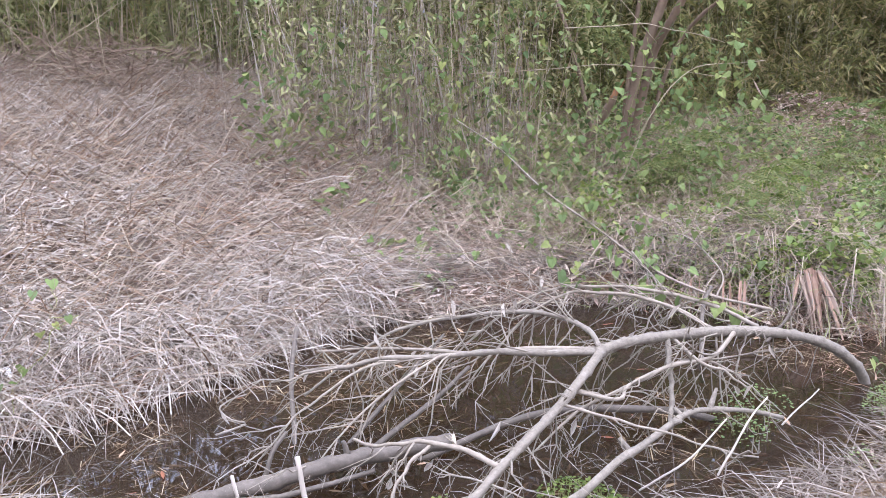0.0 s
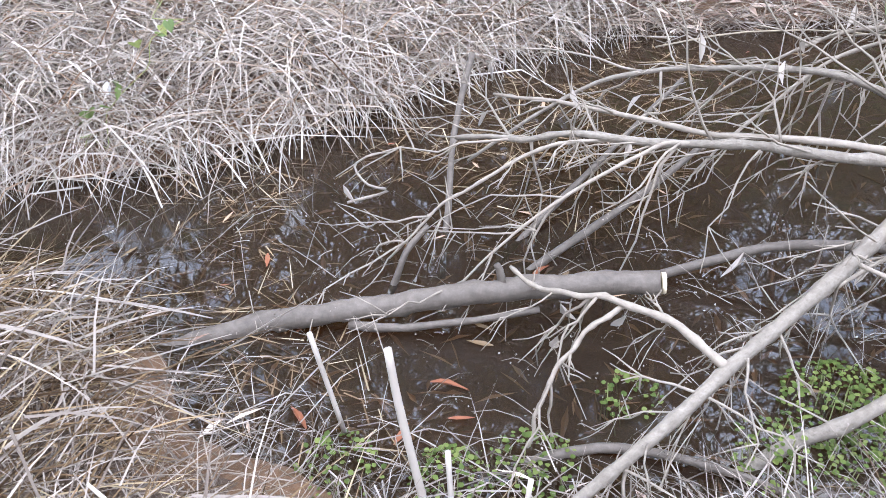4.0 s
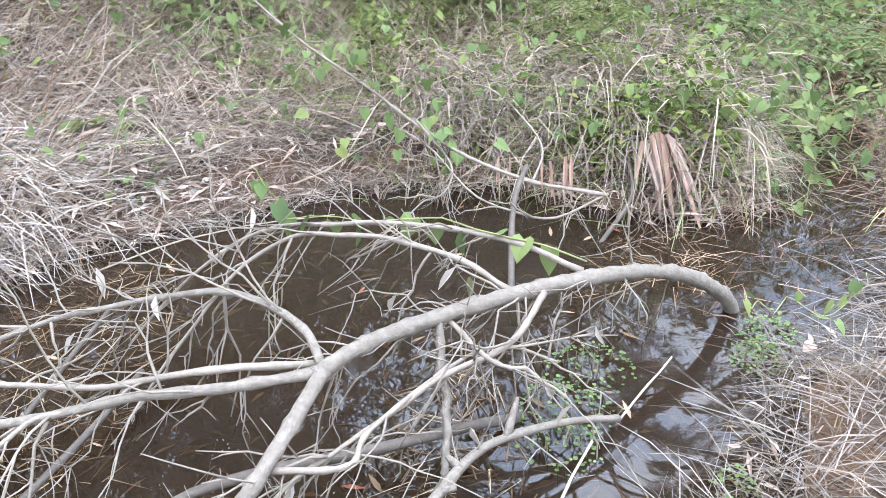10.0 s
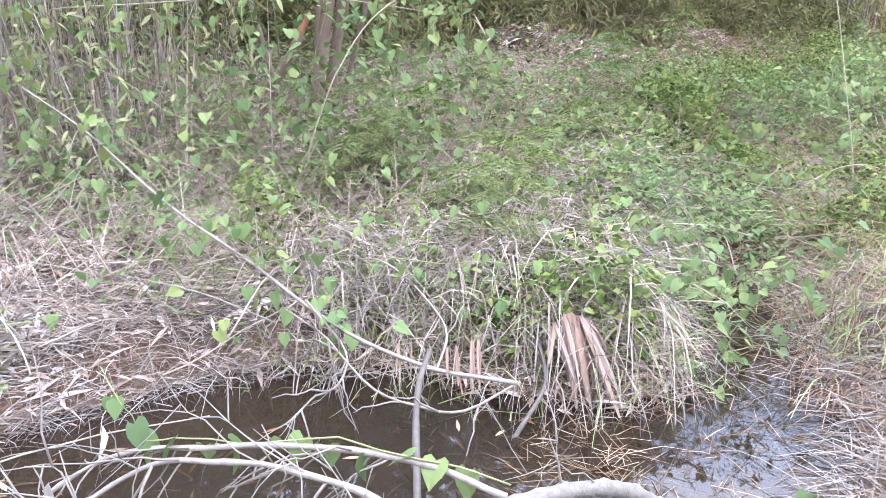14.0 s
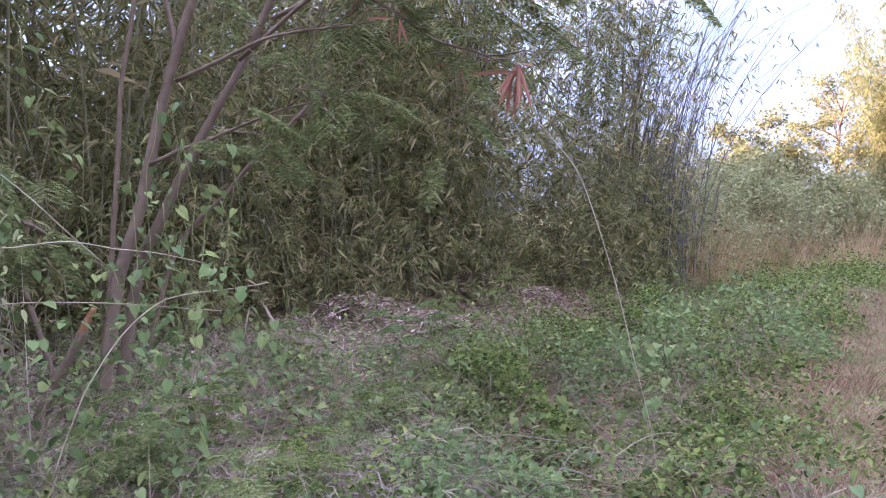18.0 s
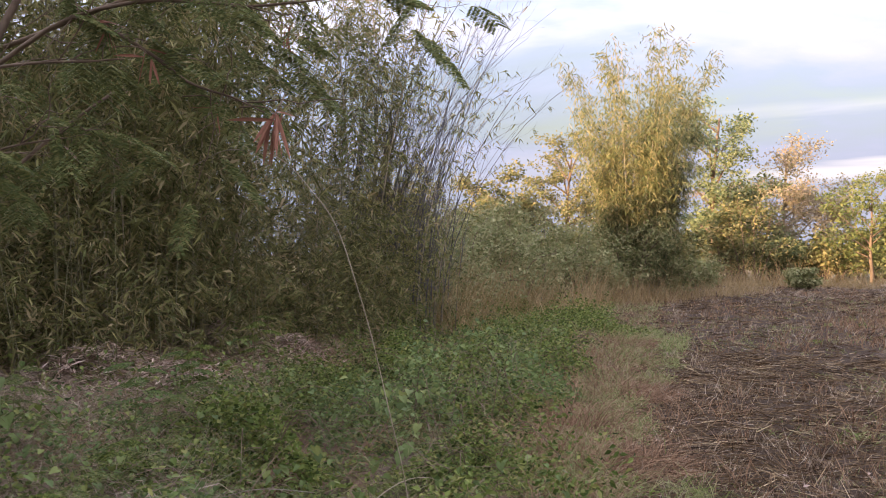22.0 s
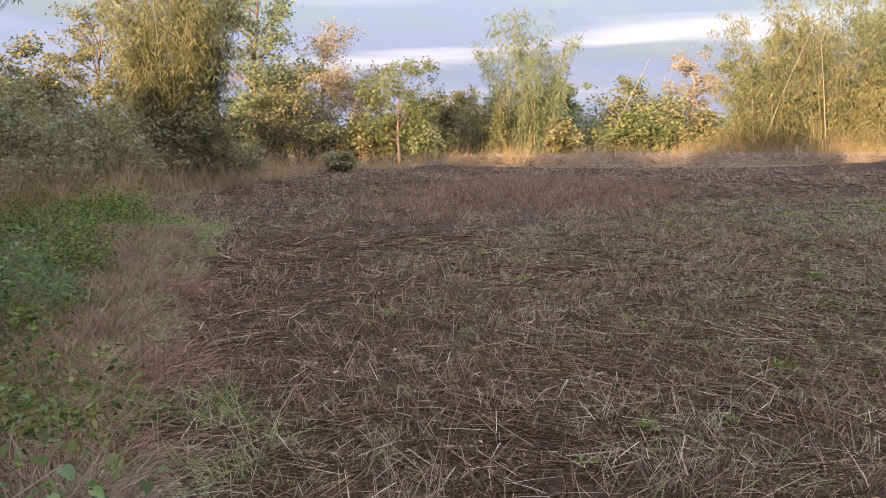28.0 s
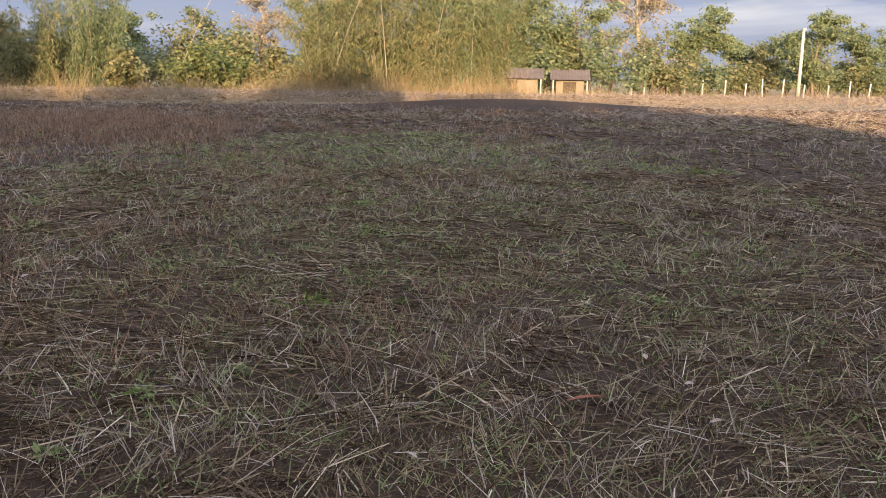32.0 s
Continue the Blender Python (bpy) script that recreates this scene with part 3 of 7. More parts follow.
def build_fallen_tree():
    tree = thing("fallen_tree", "pale grey fallen sapling arching over the water, bare of leaves", "tree")
    trunk = limb(tree, "trunk", [(2.13, 4.03, -.3), (2.1, 4.02, -.12), (1.97, 3.94, .03), (1.83, 3.9, .12), (1.64, 3.83, .19), (1.43, 3.74, .24), (1.2, 3.65, .27),
                 (.93, 3.55, .28), (.77, 3.48, .28), (.64, 3.39, .27)], .026, .021, M_BARK, 80, 12, lumps=.07, seed=1, nodes=7)
    low = limb(tree, "lower_stem", [(.66, 3.4, .27), (.56, 3.21, .24), (.45, 3.05, .19), (.32, 2.88, .14), (.2, 2.72, .1), (.1, 2.58, .06), (-.04, 2.41, .0), (-.2, 2.2, -.06)],
               .020, .012, M_BARK, 60, 10, lumps=.06, seed=2, nodes=7)
    spec = [
        ("left_branch", [(.66, 3.4, .27), (.43, 3.38, .27), (.2, 3.38, .27), (-.03, 3.37, .26), (-.27, 3.41, .24), (-.42, 3.41, .2), (-.61, 3.45, .16)], .0155, .007, 16, .34),
        ("left_branch", [(-.06, 3.378, .258), (-.2, 3.385, .24), (-.37, 3.34, .2), (-.49, 3.28, .12), (-.6, 3.24, .05), (-.75, 3.14, -.1)], .007, .0035, 7, .25),
        ("left_branch", [(.12, 3.38, .268), (-.03, 3.355, .255), (-.2, 3.25, .18), (-.36, 3.14, .08), (-.5, 3.02, -.06)], .007, .003, 8, .28),
        ("middle_branch", [(.7, 3.43, .27), (.44, 3.49, .25), (.12, 3.53, .22), (-.13, 3.61, .2), (-.38, 3.74, .15), (-.6, 3.85, .1)], .011, .005, 14, .34),
        ("arch_branch", [(.66, 3.41, .28), (.63, 3.51, .32), (.55, 3.62, .34), (.45, 3.72, .34), (.29, 3.77, .32), (.12, 3.79, .3), (-.06, 3.81, .27), (-.23, 3.78, .22), (-.4, 3.72, .12), (-.62, 3.6, -.02)], .0125, .005, 18, .36),
        ("upper_branch", [(1.45, 3.77, .25), (1.29, 3.84, .32), (1.12, 3.9, .36), (.94, 3.94, .38), (.77, 3.99, .38), (.62, 4.07, .36), (.47, 4.13, .3), (.31, 4.13, .2), (.14, 4.2, .02), (.02, 4.2, -.1)], .010, .004, 14, .3),
        ("upper_branch", [(1.2, 3.66, .28), (1.08, 3.78, .33), (.93, 3.87, .36), (.76, 3.96, .36), (.63, 4.02, .34), (.48, 4.06, .26), (.34, 4.0, .15), (.2, 3.95, .0), (.1, 3.9, -.12)], .0095, .004, 16, .32),
        ("low_branch", [(1.3, 3.66, .26), (1.16, 3.51, .2), (.94, 3.4, .2), (.75, 3.3, .16), (.55, 3.2, .1), (.35, 3.05, .0)], .010, .004, 10, .28),
        ("low_branch", [(.2, 2.72, .1), (.08, 2.81, .12), (-.04, 2.84, .13), (-.14, 2.85, .13), (-.24, 2.89, .1), (-.34, 2.96, .08)], .011, .005, 7, .2),
        ("low_branch", [(-.04, 2.84, .13), (-.12, 2.74, .1), (-.18, 2.62, .02), (-.2, 2.55, -.08)], .007, .004, 3, .15),
        ("side_branch", [(.98, 3.56, .27), (.97, 3.47, .16), (.96, 3.38, .08), (.94, 3.28, -.02)], .012, .010, 3, .15),
        ("side_branch", [(.52, 3.15, .2), (.7, 3.19, .15), (.76, 3.26, .18), (.96, 3.43, .2), (1.15, 3.55, .17), (1.3, 3.55, .1)], .009, .004, 9, .25),
        ("side_branch", [(.45, 3.05, .19), (.62, 3.0, .16), (.8, 2.97, .12), (1.0, 2.98, .05), (1.2, 3.0, .0)], .006, .003, 6, .2),
        ("side_branch", [(1.0, 3.58, .27), (1.1, 3.45, .2), (1.2, 3.42, .17), (1.28, 3.36, .12)], .008, .004, 5, .2),
    ]
    tips = []
    for k, (name, pts, r0, r1, count, ln) in enumerate(spec):
        path = limb(tree, name, pts, r0, r1, M_TWIG if r0 < .012 else M_BARK, 34, 7, .005, .08, k + 20, nodes=4)
        tw, tp = twigs_on(path, int(count * 1.2), ln * 1.2, .0044, .26, .72, 3, 100 + k, lean=(-.25, -.05, 0))
        twig_parts(BRANCH_OBS[-1], tw)
        tips.append(tp)
    tw, tp = twigs_on(trunk, 30, .38, .0044, .45, .8, 3, 300, (.35, .95), (-.4, .1, 0))
    twig_parts(tree, tw)
    tw, tp2 = twigs_on(low, 20, .3, .004, .25, .8, 3, 301, (.1, .9), (.1, .2, 0))
    twig_parts(tree, tw)
    # curled dead leaves that hang from the twigs
    tips = np.concatenate(tips)
    pick = tips[rng.choice(len(tips), 26, False)]
    for c in pick:
        V, F = blades(c[None], dirs(1, (-2.4, -1.2)), rng.uniform(.05, .1, 1), rng.uniform(.014, .026, 1), 0.1, LANCE, 0.6)
        mesh_ob("dead_leaf", V, F, M_GREYSTRAW, tree, label="curled grey dead leaf")


def build_vine_on_branch():
    vine = thing("climbing_vine", "green heart-leaved vine creeping along the fallen branch", "vine")
    p = curve([(1.47, 3.79, .27), (1.29, 3.84, .34), (1.12, 3.9, .38), (.94, 3.94, .4), (.77, 3.99, .4), (.62, 4.07, .38), (.55, 4.1, .45), (.5, 4.12, .55)], 40, .012, 5)
    mesh_ob("stem", *tube(p, .003, .0015, 5), M_STEM, vine, True)
    for i in (3, 6, 8, 11, 14, 16, 18, 20, 22, 24, 26, 29, 31, 33, 35, 37):
        leaf_on(vine, p[i] + rng.normal(0, .014, 3), rng.uniform(0, 360), rng.uniform(25, 85), rng.uniform(.05, .09), i)
    ob = leaf_on(None, (1.12, 3.78, .25), 200, 75, .085, 1, "yellow_leaf")
    ob.data = ob.data.copy()
    ob.data.materials[0] = M_YELLOWLEAF
    tagged(ob, "yellow heart-shaped leaf hanging beside the fallen trunk", "leaf")


def build_log():
    log = thing("cut_log", "grey sawn branch log lying half in the water", "log")
    limb(log, "stem", [(-1.7, 2.42, -.26), (-1.05, 2.77, -.125), (-.88, 2.84, -.1), (-.68, 2.91, -.07), (-.45, 2.97, -.03), (-.23, 3.02, .0), (.04, 3.08, .02)],
         .029, .032, M_DARKBARK, 60, 12, .005, .07, 3)
    limb(log, "sawn_end", [(.036, 3.079, .02), (.046, 3.081, .0205)], .0295, .029, M_CUTWOOD, 3, 12, 0, .02, 4, "pale freshly sawn end")
    limb(log, "side_stub", [(-.36, 2.99, .0), (-.37, 3.0, .04), (-.38, 3.0, .06)], .012, .009, M_DARKBARK, 5, 7)
    limb(log, "split_bark", [(-.75, 2.86, -.11), (-.6, 2.88, -.1), (-.45, 2.92, -.08), (-.25, 2.97, -.05)], .014, .008, M_DARKBARK, 16, 6, .004, .1, 6)
    log2 = thing("lopped_sapling", "grey lopped sapling stem with knots rising from the water", "branch")
    p = limb(log2, "stem", [(.2, 2.6, -.18), (.36, 2.72, -.1), (.48, 2.77, -.04), (.63, 2.88, .03), (.74, 2.98, .05), (.89, 3.14, .06), (1.0, 3.26, .06), (1.12, 3.34, .04), (1.3, 3.41, .0), (1.47, 3.45, -.05)],
             .019, .009, M_BARK, 36, 9, .003, .05, 8, nodes=7)
    for i, (dx, dy, dz) in ((14, (-.04, .02, .05)), (20, (.03, -.02, .02)), (22, (-.03, .02, .03)), (27, (.05, .08, .06))):
        mesh_ob("knot", *tube(np.linspace(p[i], p[i] + np.array((dx, dy, dz)), 4), .012, .008, 7, .15, i), M_BARK, log2, True)
    tw, _ = twigs_on(p, 9, .22, .003, .1, .9, 1, 77)
    twig_parts(log2, tw)
    for k, (pts, r0, r1, mat, lab) in enumerate([
        ([(-.1, 3.22, -.14), (.14, 3.3, -.06), (.3, 3.36, -.02), (.51, 3.33, .04), (.8, 3.38, .02), (1.05, 3.5, -.05), (1.25, 3.62, -.15)], .014, .017, M_DARKBARK, "long grey stick lying on the water"),
        ([(-.42, 3.16, -.18), (-.2, 3.39, -.08), (.0, 3.7, -.04), (.12, 3.9, .0)], .014, .009, M_DARKBARK, "dark wet stick standing in the water"),
        ([(-.5, 3.2, -.2), (-.3, 3.55, -.08), (-.12, 3.9, .02), (.0, 4.15, .08)], .012, .007, M_DARKBARK, "dark thin stick leaning in the water"),
        ([(-.6, 3.22, -.2), (-.66, 3.5, -.08), (-.71, 3.81, .05), (-.72, 4.04, .15)], .010, .012, M_DARKBARK, "dark upright stick leaning on the far bank"),
        ([(-.72, 3.05, -.2), (-.68, 3.12, -.05), (-.63, 3.2, .0)], .011, .008, M_DARKBARK, "short dark stub standing in the water"),
        ([(1.35, 4.2, -.2), (1.42, 4.5, -.02), (1.5, 4.75, .05), (1.6, 4.95, .1)], .014, .011, M_DARKBARK, "dark sunken stem leaning on the far bank"),
        ([(-.3, 2.5, -.16), (-.05, 2.62, -.12), (.2, 2.63, -.11), (.4, 2.6, -.13)], .014, .009, M_DARKBARK, "dark rotten stick at the water's edge"),
        ([(.7, 2.78, -.02), (.85, 2.74, .12), (1.02, 2.86, .22)], .004, .003, M_GREYSTRAW, "pale dry stalk leaning over the bank"),
        ([(1.0, 2.85, .0), (1.12, 2.95, .14), (1.25, 3.1, .2)], .0045, .003, M_GREYSTRAW, "pale dry forked stalk"),
        ([(1.5, 3.52, -.12), (1.6, 3.57, -.05), (1.69, 3.62, .0)], .004, .003, M_GREYSTRAW, "thin pale reed lying on the water"),
        ([(-.98, 3.42, -.12), (-.86, 3.49, -.1), (-.92, 3.47, -.07), (-.99, 3.52, -.04), (-.96, 3.56, -.02), (-.87, 3.54, .01)], .005, .003, M_TWIG, "curled pale twig on the water"),
        ([(1.8, 4.6, -.16), (2.0, 4.75, .0), (2.05, 4.95, .1)], .010, .007, M_DARKBARK, "dark stick under the bank"),
    ]):
        st = thing("stick", lab, "stick", "sticks in the ditch")
        path = limb(st, "stem", pts, r0, r1, mat, 16, 7, .004, .07, 40 + k)
    reed = thing("snapped_reed", "bleached snapped reed standing on the near bank", "reed")
    limb(reed, "stem", [(-.36, 2.32, -.08), (-.39, 2.34, .05), (-.42, 2.36, .2), (-.44, 2.38, .32)], .009, .0085, M_GREYSTRAW, 10, 7)
    for k, (a, b) in enumerate((((-.62, 2.5, -.1), (-.68, 2.52, .18)), ((-.3, 2.3, -.05), (-.32, 2.35, .1)), ((-.16, 2.3, -.05), (-.15, 2.34, .08)))):
        r = thing("snapped_reed", "short bleached reed stub on the near bank", "reed")
        limb(r, "stem", [a, b], .006, .006, M_GREYSTRAW, 5, 6)


build_fallen_tree()
build_log()


# ---- banks: dry grass, litter, vines ----
def stuff(name, VF, mat, label, category, smooth=False):
    return tagged(mesh_ob(name, *VF, mat, None, smooth), label, category, kind="stuff")


def far(x, y, e, sd):
    return (sd > 0) & (e > 0.02)


HEART_MESH = []


def heart_mesh(k):
    """A few shared heart-shaped leaves, one unit long."""
    if not HEART_MESH:
        g = np.random.default_rng(3)
        for i in range(5):
            w = g.uniform(.8, 1.0)
            out = [(0.06, 0.0), (-.1, .24), (.02, .43), (.28, .48), (.55, .36), (.8, .16), (1.0, 0.0)]
            bend = g.uniform(.1, .35)
            top = [(x, y * w, .18 * abs(y) - bend * x * x) for x, y in out]
            V = top + [(x, -y, z) for x, y, z in top[1:-1]]
            mid = [(.3, 0, -bend * .09), (.62, 0, -bend * .38)]
            V += mid
            a, b = len(V) - 2, len(V) - 1
            F = []
            for sgn, idx in ((1, [0, 1, 2, 3, 4, 5, 6]), (-1, [0, 7, 8, 9, 10, 11, 6])):
                for q in ((idx[0], idx[1], idx[2], a), (a, idx[2], idx[3], idx[4]), (a, idx[4], idx[5], b), (b, idx[5], idx[6], idx[6])):
                    q = [v for n, v in enumerate(q) if v not in q[:n]]
                    F.append(q if sgn > 0 else q[::-1])
            me = bpy.data.meshes.new("leaf")
            me.from_pydata(V, [], F)
            me.materials.append(M_VINE1)
            HEART_MESH.append(me)
    return HEART_MESH[k % 5]


def leaf_on(parent, at, heading, pitch, size, k, name="leaf"):
    ob = new(name, heart_mesh(k))
    ob.parent = parent
    ob.matrix_local = pose(*at, rng.normal(0, 18), pitch, heading) @ Matrix.Scale(size, 4)
    return ob


def vine(points, leaves, size, label, seed, r=.0022):
    """One creeping vine: a thin stem with separate heart leaves along it."""
    t = thing("vine", label, "vine", "vines on the bank")
    p = curve(points, 40, .03, seed)
    mesh_ob("stem", *tube(p, r, r * .6, 4), M_STEM, t, True)
    for k in range(leaves):
        i = int((k + rng.random()) / leaves * 39)
        leaf_on(t, p[i] + rng.normal(0, .03, 3) + np.array((0, 0, .02)), rng.uniform(0, 360), rng.uniform(5, 65), size * rng.uniform(.45, 1.0), seed + k)
    return t


def tangle(n, box_, keep, lo, hi, w0, w1, mat, name, label, up=(-.1, 1.0), az=None, jit=math.pi, droop=(.2, 1.2), dz=(0, .08), prof=(1, .85, .08)):
    x, y = scatter(n, *box_, keep)
    m = len(x)
    P = on_ground(x, y, rng.uniform(*dz, m))
    P[:, 2] = np.maximum(P[:, 2], WATER_Z)
    return stuff(name, blades(P, dirs(m, up, az, jit), rng.uniform(lo, hi, m) * rng.uniform(.6, 1.2, m), rng.uniform(w0, w1, m), rng.uniform(*droop, m), prof), mat, label, "dry grass")


def build_banks():
    mound = lambda x, y, e, s: (s > 0) & (e > -.03) & (e < 6.5) & (x < -0.3 + 0.2 * np.sin(y * 3) + .1 * np.clip(y - 5, 0, 9))
    tangle(21000, (-6.5, 0.6, 2.8, 10.6), mound, .15, .6, .0035, .008, M_GREYSTRAW, "bleached_grass_mound", "bleached dry grass on the far bank", (.1, 1.5), -.9, 2.4, (.1, .8))
    tangle(22000, (-6.5, 0.6, 2.8, 10.6), mound, .2, .75, .003, .0065, M_STRAW, "dry_grass_mound", "tangled tan dry grass on the far bank", (.1, 1.5), -.9, 2.4, (.1, .8))
    tangle(4500, (-6.0, 0.2, 2.8, 9.0), mound, .25, .7, .003, .006, M_REDSTRAW, "brown_grass_mound", "brown dead grass stems on the far bank", (.2, 1.6), -.9, 2.2, (.1, .6))
    edge = lambda x, y, e, s: (s > 0) & (e > 0.04) & (e < .7 + .2 * np.sin(x * 5)) & (x < -.42)
    tangle(4800, (-4.0, -.3, 2.8, 5.5), edge, .25, .6, .0035, .0075, M_GREYSTRAW, "overhanging_grass", "bleached grey grass hanging over the bank edge", (-.1, .9), -1.0, 1.5, (.3, 1.5), (.04, .12), (1, .95, .75, .1))
    # bleached bamboo leaf litter
    def litter(n, box_, keep, lo, hi, mat, name, label):
        x, y = scatter(n, *box_, keep)
        m = len(x)
        L = rng.uniform(lo, hi, m)
        stuff(name, diamonds(on_ground(x, y, rng.uniform(.005, .06, m)), dirs(m, (-.15, .45)), L, rng.uniform(.012, .028, m), .05, .2, True), mat, label, "leaf litter")
    litter(2600, (-5.0, -1.9, 3.9, 7.0), lambda x, y, e, s: (s > 0) & (e > .5) & (lumpy(x, y, .8, 4.) > -.2), .06, .16, M_PALELITTER, "pale_leaf_litter", "bleached bamboo leaves strewn over the dry grass")
    litter(700, (-1.0, .3, 4.9, 6.0), lambda x, y, e, s: (s > 0) & (e > .1), .06, .15, M_PALELITTER, "bank_leaf_litter", "bleached bamboo leaves above the water's edge")
    litter(9000, (-1.4, 3.0, 4.3, 10.2), lambda x, y, e, s: (s > 0) & (e > .0) & (lumpy(x, y, .9) > -.75), .06, .2, M_LITTER, "bamboo_leaf_litter", "pale dry bamboo leaves strewn on the bank")
    litter(17000, (1.6, 13.0, 5.8, 15.0), lambda x, y, e, s: (s > 0) & (e > 1.0) & (e < 6.5) & (lumpy(x, y, .8, 2.) > -.5), .12, .28, M_LITTER, "thicket_leaf_litter", "pinkish dry bamboo leaves under the thicket")
    tangle(17000, (-1.2, 3.2, 4.3, 8.5), lambda x, y, e, s: (s > 0) & (e > -.04), .1, .34, .0025, .005, M_STRAW, "fine_dry_grass", "fine tan dead grass on the far bank", (.0, 1.2), -1.2, 2.6, (.1, .9))
    tangle(4000, (2.5, 12.0, 5.5, 15.5), lambda x, y, e, s: (s > 0) & (e > .6) & (e < 6), .15, .45, .004, .008, M_REDSTRAW, "slope_dead_grass", "brown dead grass on the slope below the thicket", (.1, 1.4), None, math.pi, (.1, .7))
    tangle(6000, (-.7, 1.4, 4.8, 6.2), lambda x, y, e, s: (s > 0) & (e > -.05) & (e < .9), .08, .3, .0025, .005, M_DULLSTRAW, "bank_edge_grass", "short bleached grass along the bank edge", (-.1, 1.0), -1.2, 2.6, (.1, 1.2))
    tangle(520, (1.9, 3.2, 3.9, 5.3), lambda x, y, e, s: e < .3, .08, .3, .002, .005, M_REDSTRAW, "rotting_stems", "brown rotting stems matted on the ditch head", (-.05, .5), None, math.pi, (.0, .5), (0, .06))
    # near bank on the west
    west = lambda x, y, e, s: (s < 0) & (e < 1.2) & (e > -.1) & ((x < -1.25 - .6 * (y - 2.6)) | (y < 2.1))
    # darker strands fill the gaps below the bleached reeds
    tangle(5200, (-3.2, -.1, 1.2, 2.95), west, .08, .4, .003, .006, M_FIELDSTRAW, "dark_under_reeds", "dark brown reeds under the bleached ones", (-.1, .4), .35, 1.6, (0, .4), (0, .08))
    x, y = scatter(2400, -3.2, -.2, 1.2, 2.95, west)
    n = len(x)
    stuff("flattened_reeds", blades(on_ground(x, y, rng.uniform(.02, .16, n)), dirs(n, (-.15, .45), .35, 1.9), rng.uniform(.15, .45, n), rng.uniform(.003, .007, n), rng.uniform(.1, .7, n)), M_DULLSTRAW, "flattened bleached reeds on the near bank", "dry reeds")
    tangle(2200, (-1.6, .6, 1.8, 2.55), lambda x, y, e, s: (s < 0) & (e > -.12) & (e < .7), .12, .4, .002, .0045, M_DULLSTRAW, "near_straw", "tangled tan straw at the water's edge", (-.1, .9))
    # near bank on the east
    tangle(15000, (.2, 5.4, 2.0, 6.4), lambda x, y, e, s: (s < 0) & (e > -.03) & (e < 2.2), .12, .5, .0022, .0048, M_DULLSTRAW, "bank_straw", "matted tan straw on the near bank", (-.1, .6), 2.4, 2.0, (.1, .7), (0, .09))
    tangle(3500, (.3, 5.0, 2.3, 6.0), lambda x, y, e, s: (s < 0) & (e > -.05) & (e < .7), .1, .3, .002, .004, M_FIELDSTRAW, "dark_bank_straw", "dark rotting straw at the ditch edge", (-.1, .4))
    # ditch head
    tangle(2300, (1.2, 4.8, 4.5, 7.2), lambda x, y, e, s: (s > 0) & (e > .03) & (e < .8), .2, .55, .003, .0065, M_DULLSTRAW, "drooping_grey_grass", "dull dead grass drooping into the water", (-.1, 1.1), -1.2, 1.6, (.4, 1.9), (.05, .3), (1, .95, .75, .1))
    tangle(1900, (1.2, 4.8, 4.5, 7.2), lambda x, y, e, s: (s > 0) & (e > .03) & (e < .8), .2, .55, .003, .0075, M_STRAW, "drooping_dead_grass", "bleached dead grass drooping into the water", (-.1, 1.1), -1.2, 1.4, (.4, 1.9), (.05, .34), (1, .95, .75, .1))
    tangle(2600, (1.7, 4.6, 3.9, 6.4), lambda x, y, e, s: (e > .02) & (e < .5) & ((y > 4.3) | (x > 2.2)), .1, .35, .002, .0045, M_DULLSTRAW, "ditch_head_straw", "matted dead grass closing the ditch head", (-.1, .8), None, math.pi, (.1, .9), (0, .08))
    tangle(7000, (.9, 11, 4.7, 14), lambda x, y, e, s: (e < 2.6) & (e > -.25) & ((s > 0) | (x > 3.2)) & ((e < 1.0) | (lumpy(x, y, 1.1, 1.) > .2)), .12, .42, .003, .006, M_GRASS, "green_grass", "green grass growing through the vines", (.3, 2.2), None, math.pi, (.2, .9))
    # small-leaved green cover between the vines
    x, y = scatter(30000, 1.0, 10.0, 4.7, 13.0, lambda x, y, e, s: (s > 0) & (e > .1) & (e < 1.1 + .4 * np.sin(x * 2.3) + 2.4 * rng.random(len(x)) ** 4) & (.65 - e + 1.2 * lumpy(x, y, 1.3, 4.) + .9 * lumpy(x, y, 4.1, 2.) + rng.normal(0, .35, len(x)) > .0))
    m = len(x)
    L = rng.uniform(.025, .06, m)
    stuff("green_cover", diamonds(on_ground(x, y, rng.uniform(.02, 1, m) * np.clip(.3 + .3 * lumpy(x, y, 1.7) + .15 * lumpy(x, y, 4.0), .06, .7)), dirs(m, (-.8, .8)), L, L * .6, .12, .12), M_VINEDARK, "small-leaved green plants covering the bank", "plants")
    x, y = scatter(42000, 4.4, 20.0, 5.4, 19.0, lambda x, y, e, s: (e > -.25) & (e < 1.75 + .8 * lumpy(x, y, .9, 2.)) & ((s < 0) | (x > 8)) & (np.hypot(x - 5.5, y - 7.85) > .6 + .25 * rng.random(len(x))))
    m = len(x)
    L = rng.uniform(.024, .056, m) * (1 + .03 * x)
    hump = np.clip(.26 + .5 * lumpy(x, y, 1.5, 6.) + .34 * lumpy(x, y, 4.2, 1.), .03, 1.1)
    stuff("ditch_green_cover", diamonds(np.column_stack([x, y, np.maximum(ground_z(x, y), -.08) + hump * rng.uniform(.1, 1, m) ** .6]), dirs(m, (-.9, .9)), L, L * .5, .15, .15), M_VINEDARK, "green leafy plants filling the ditch edge", "plants")
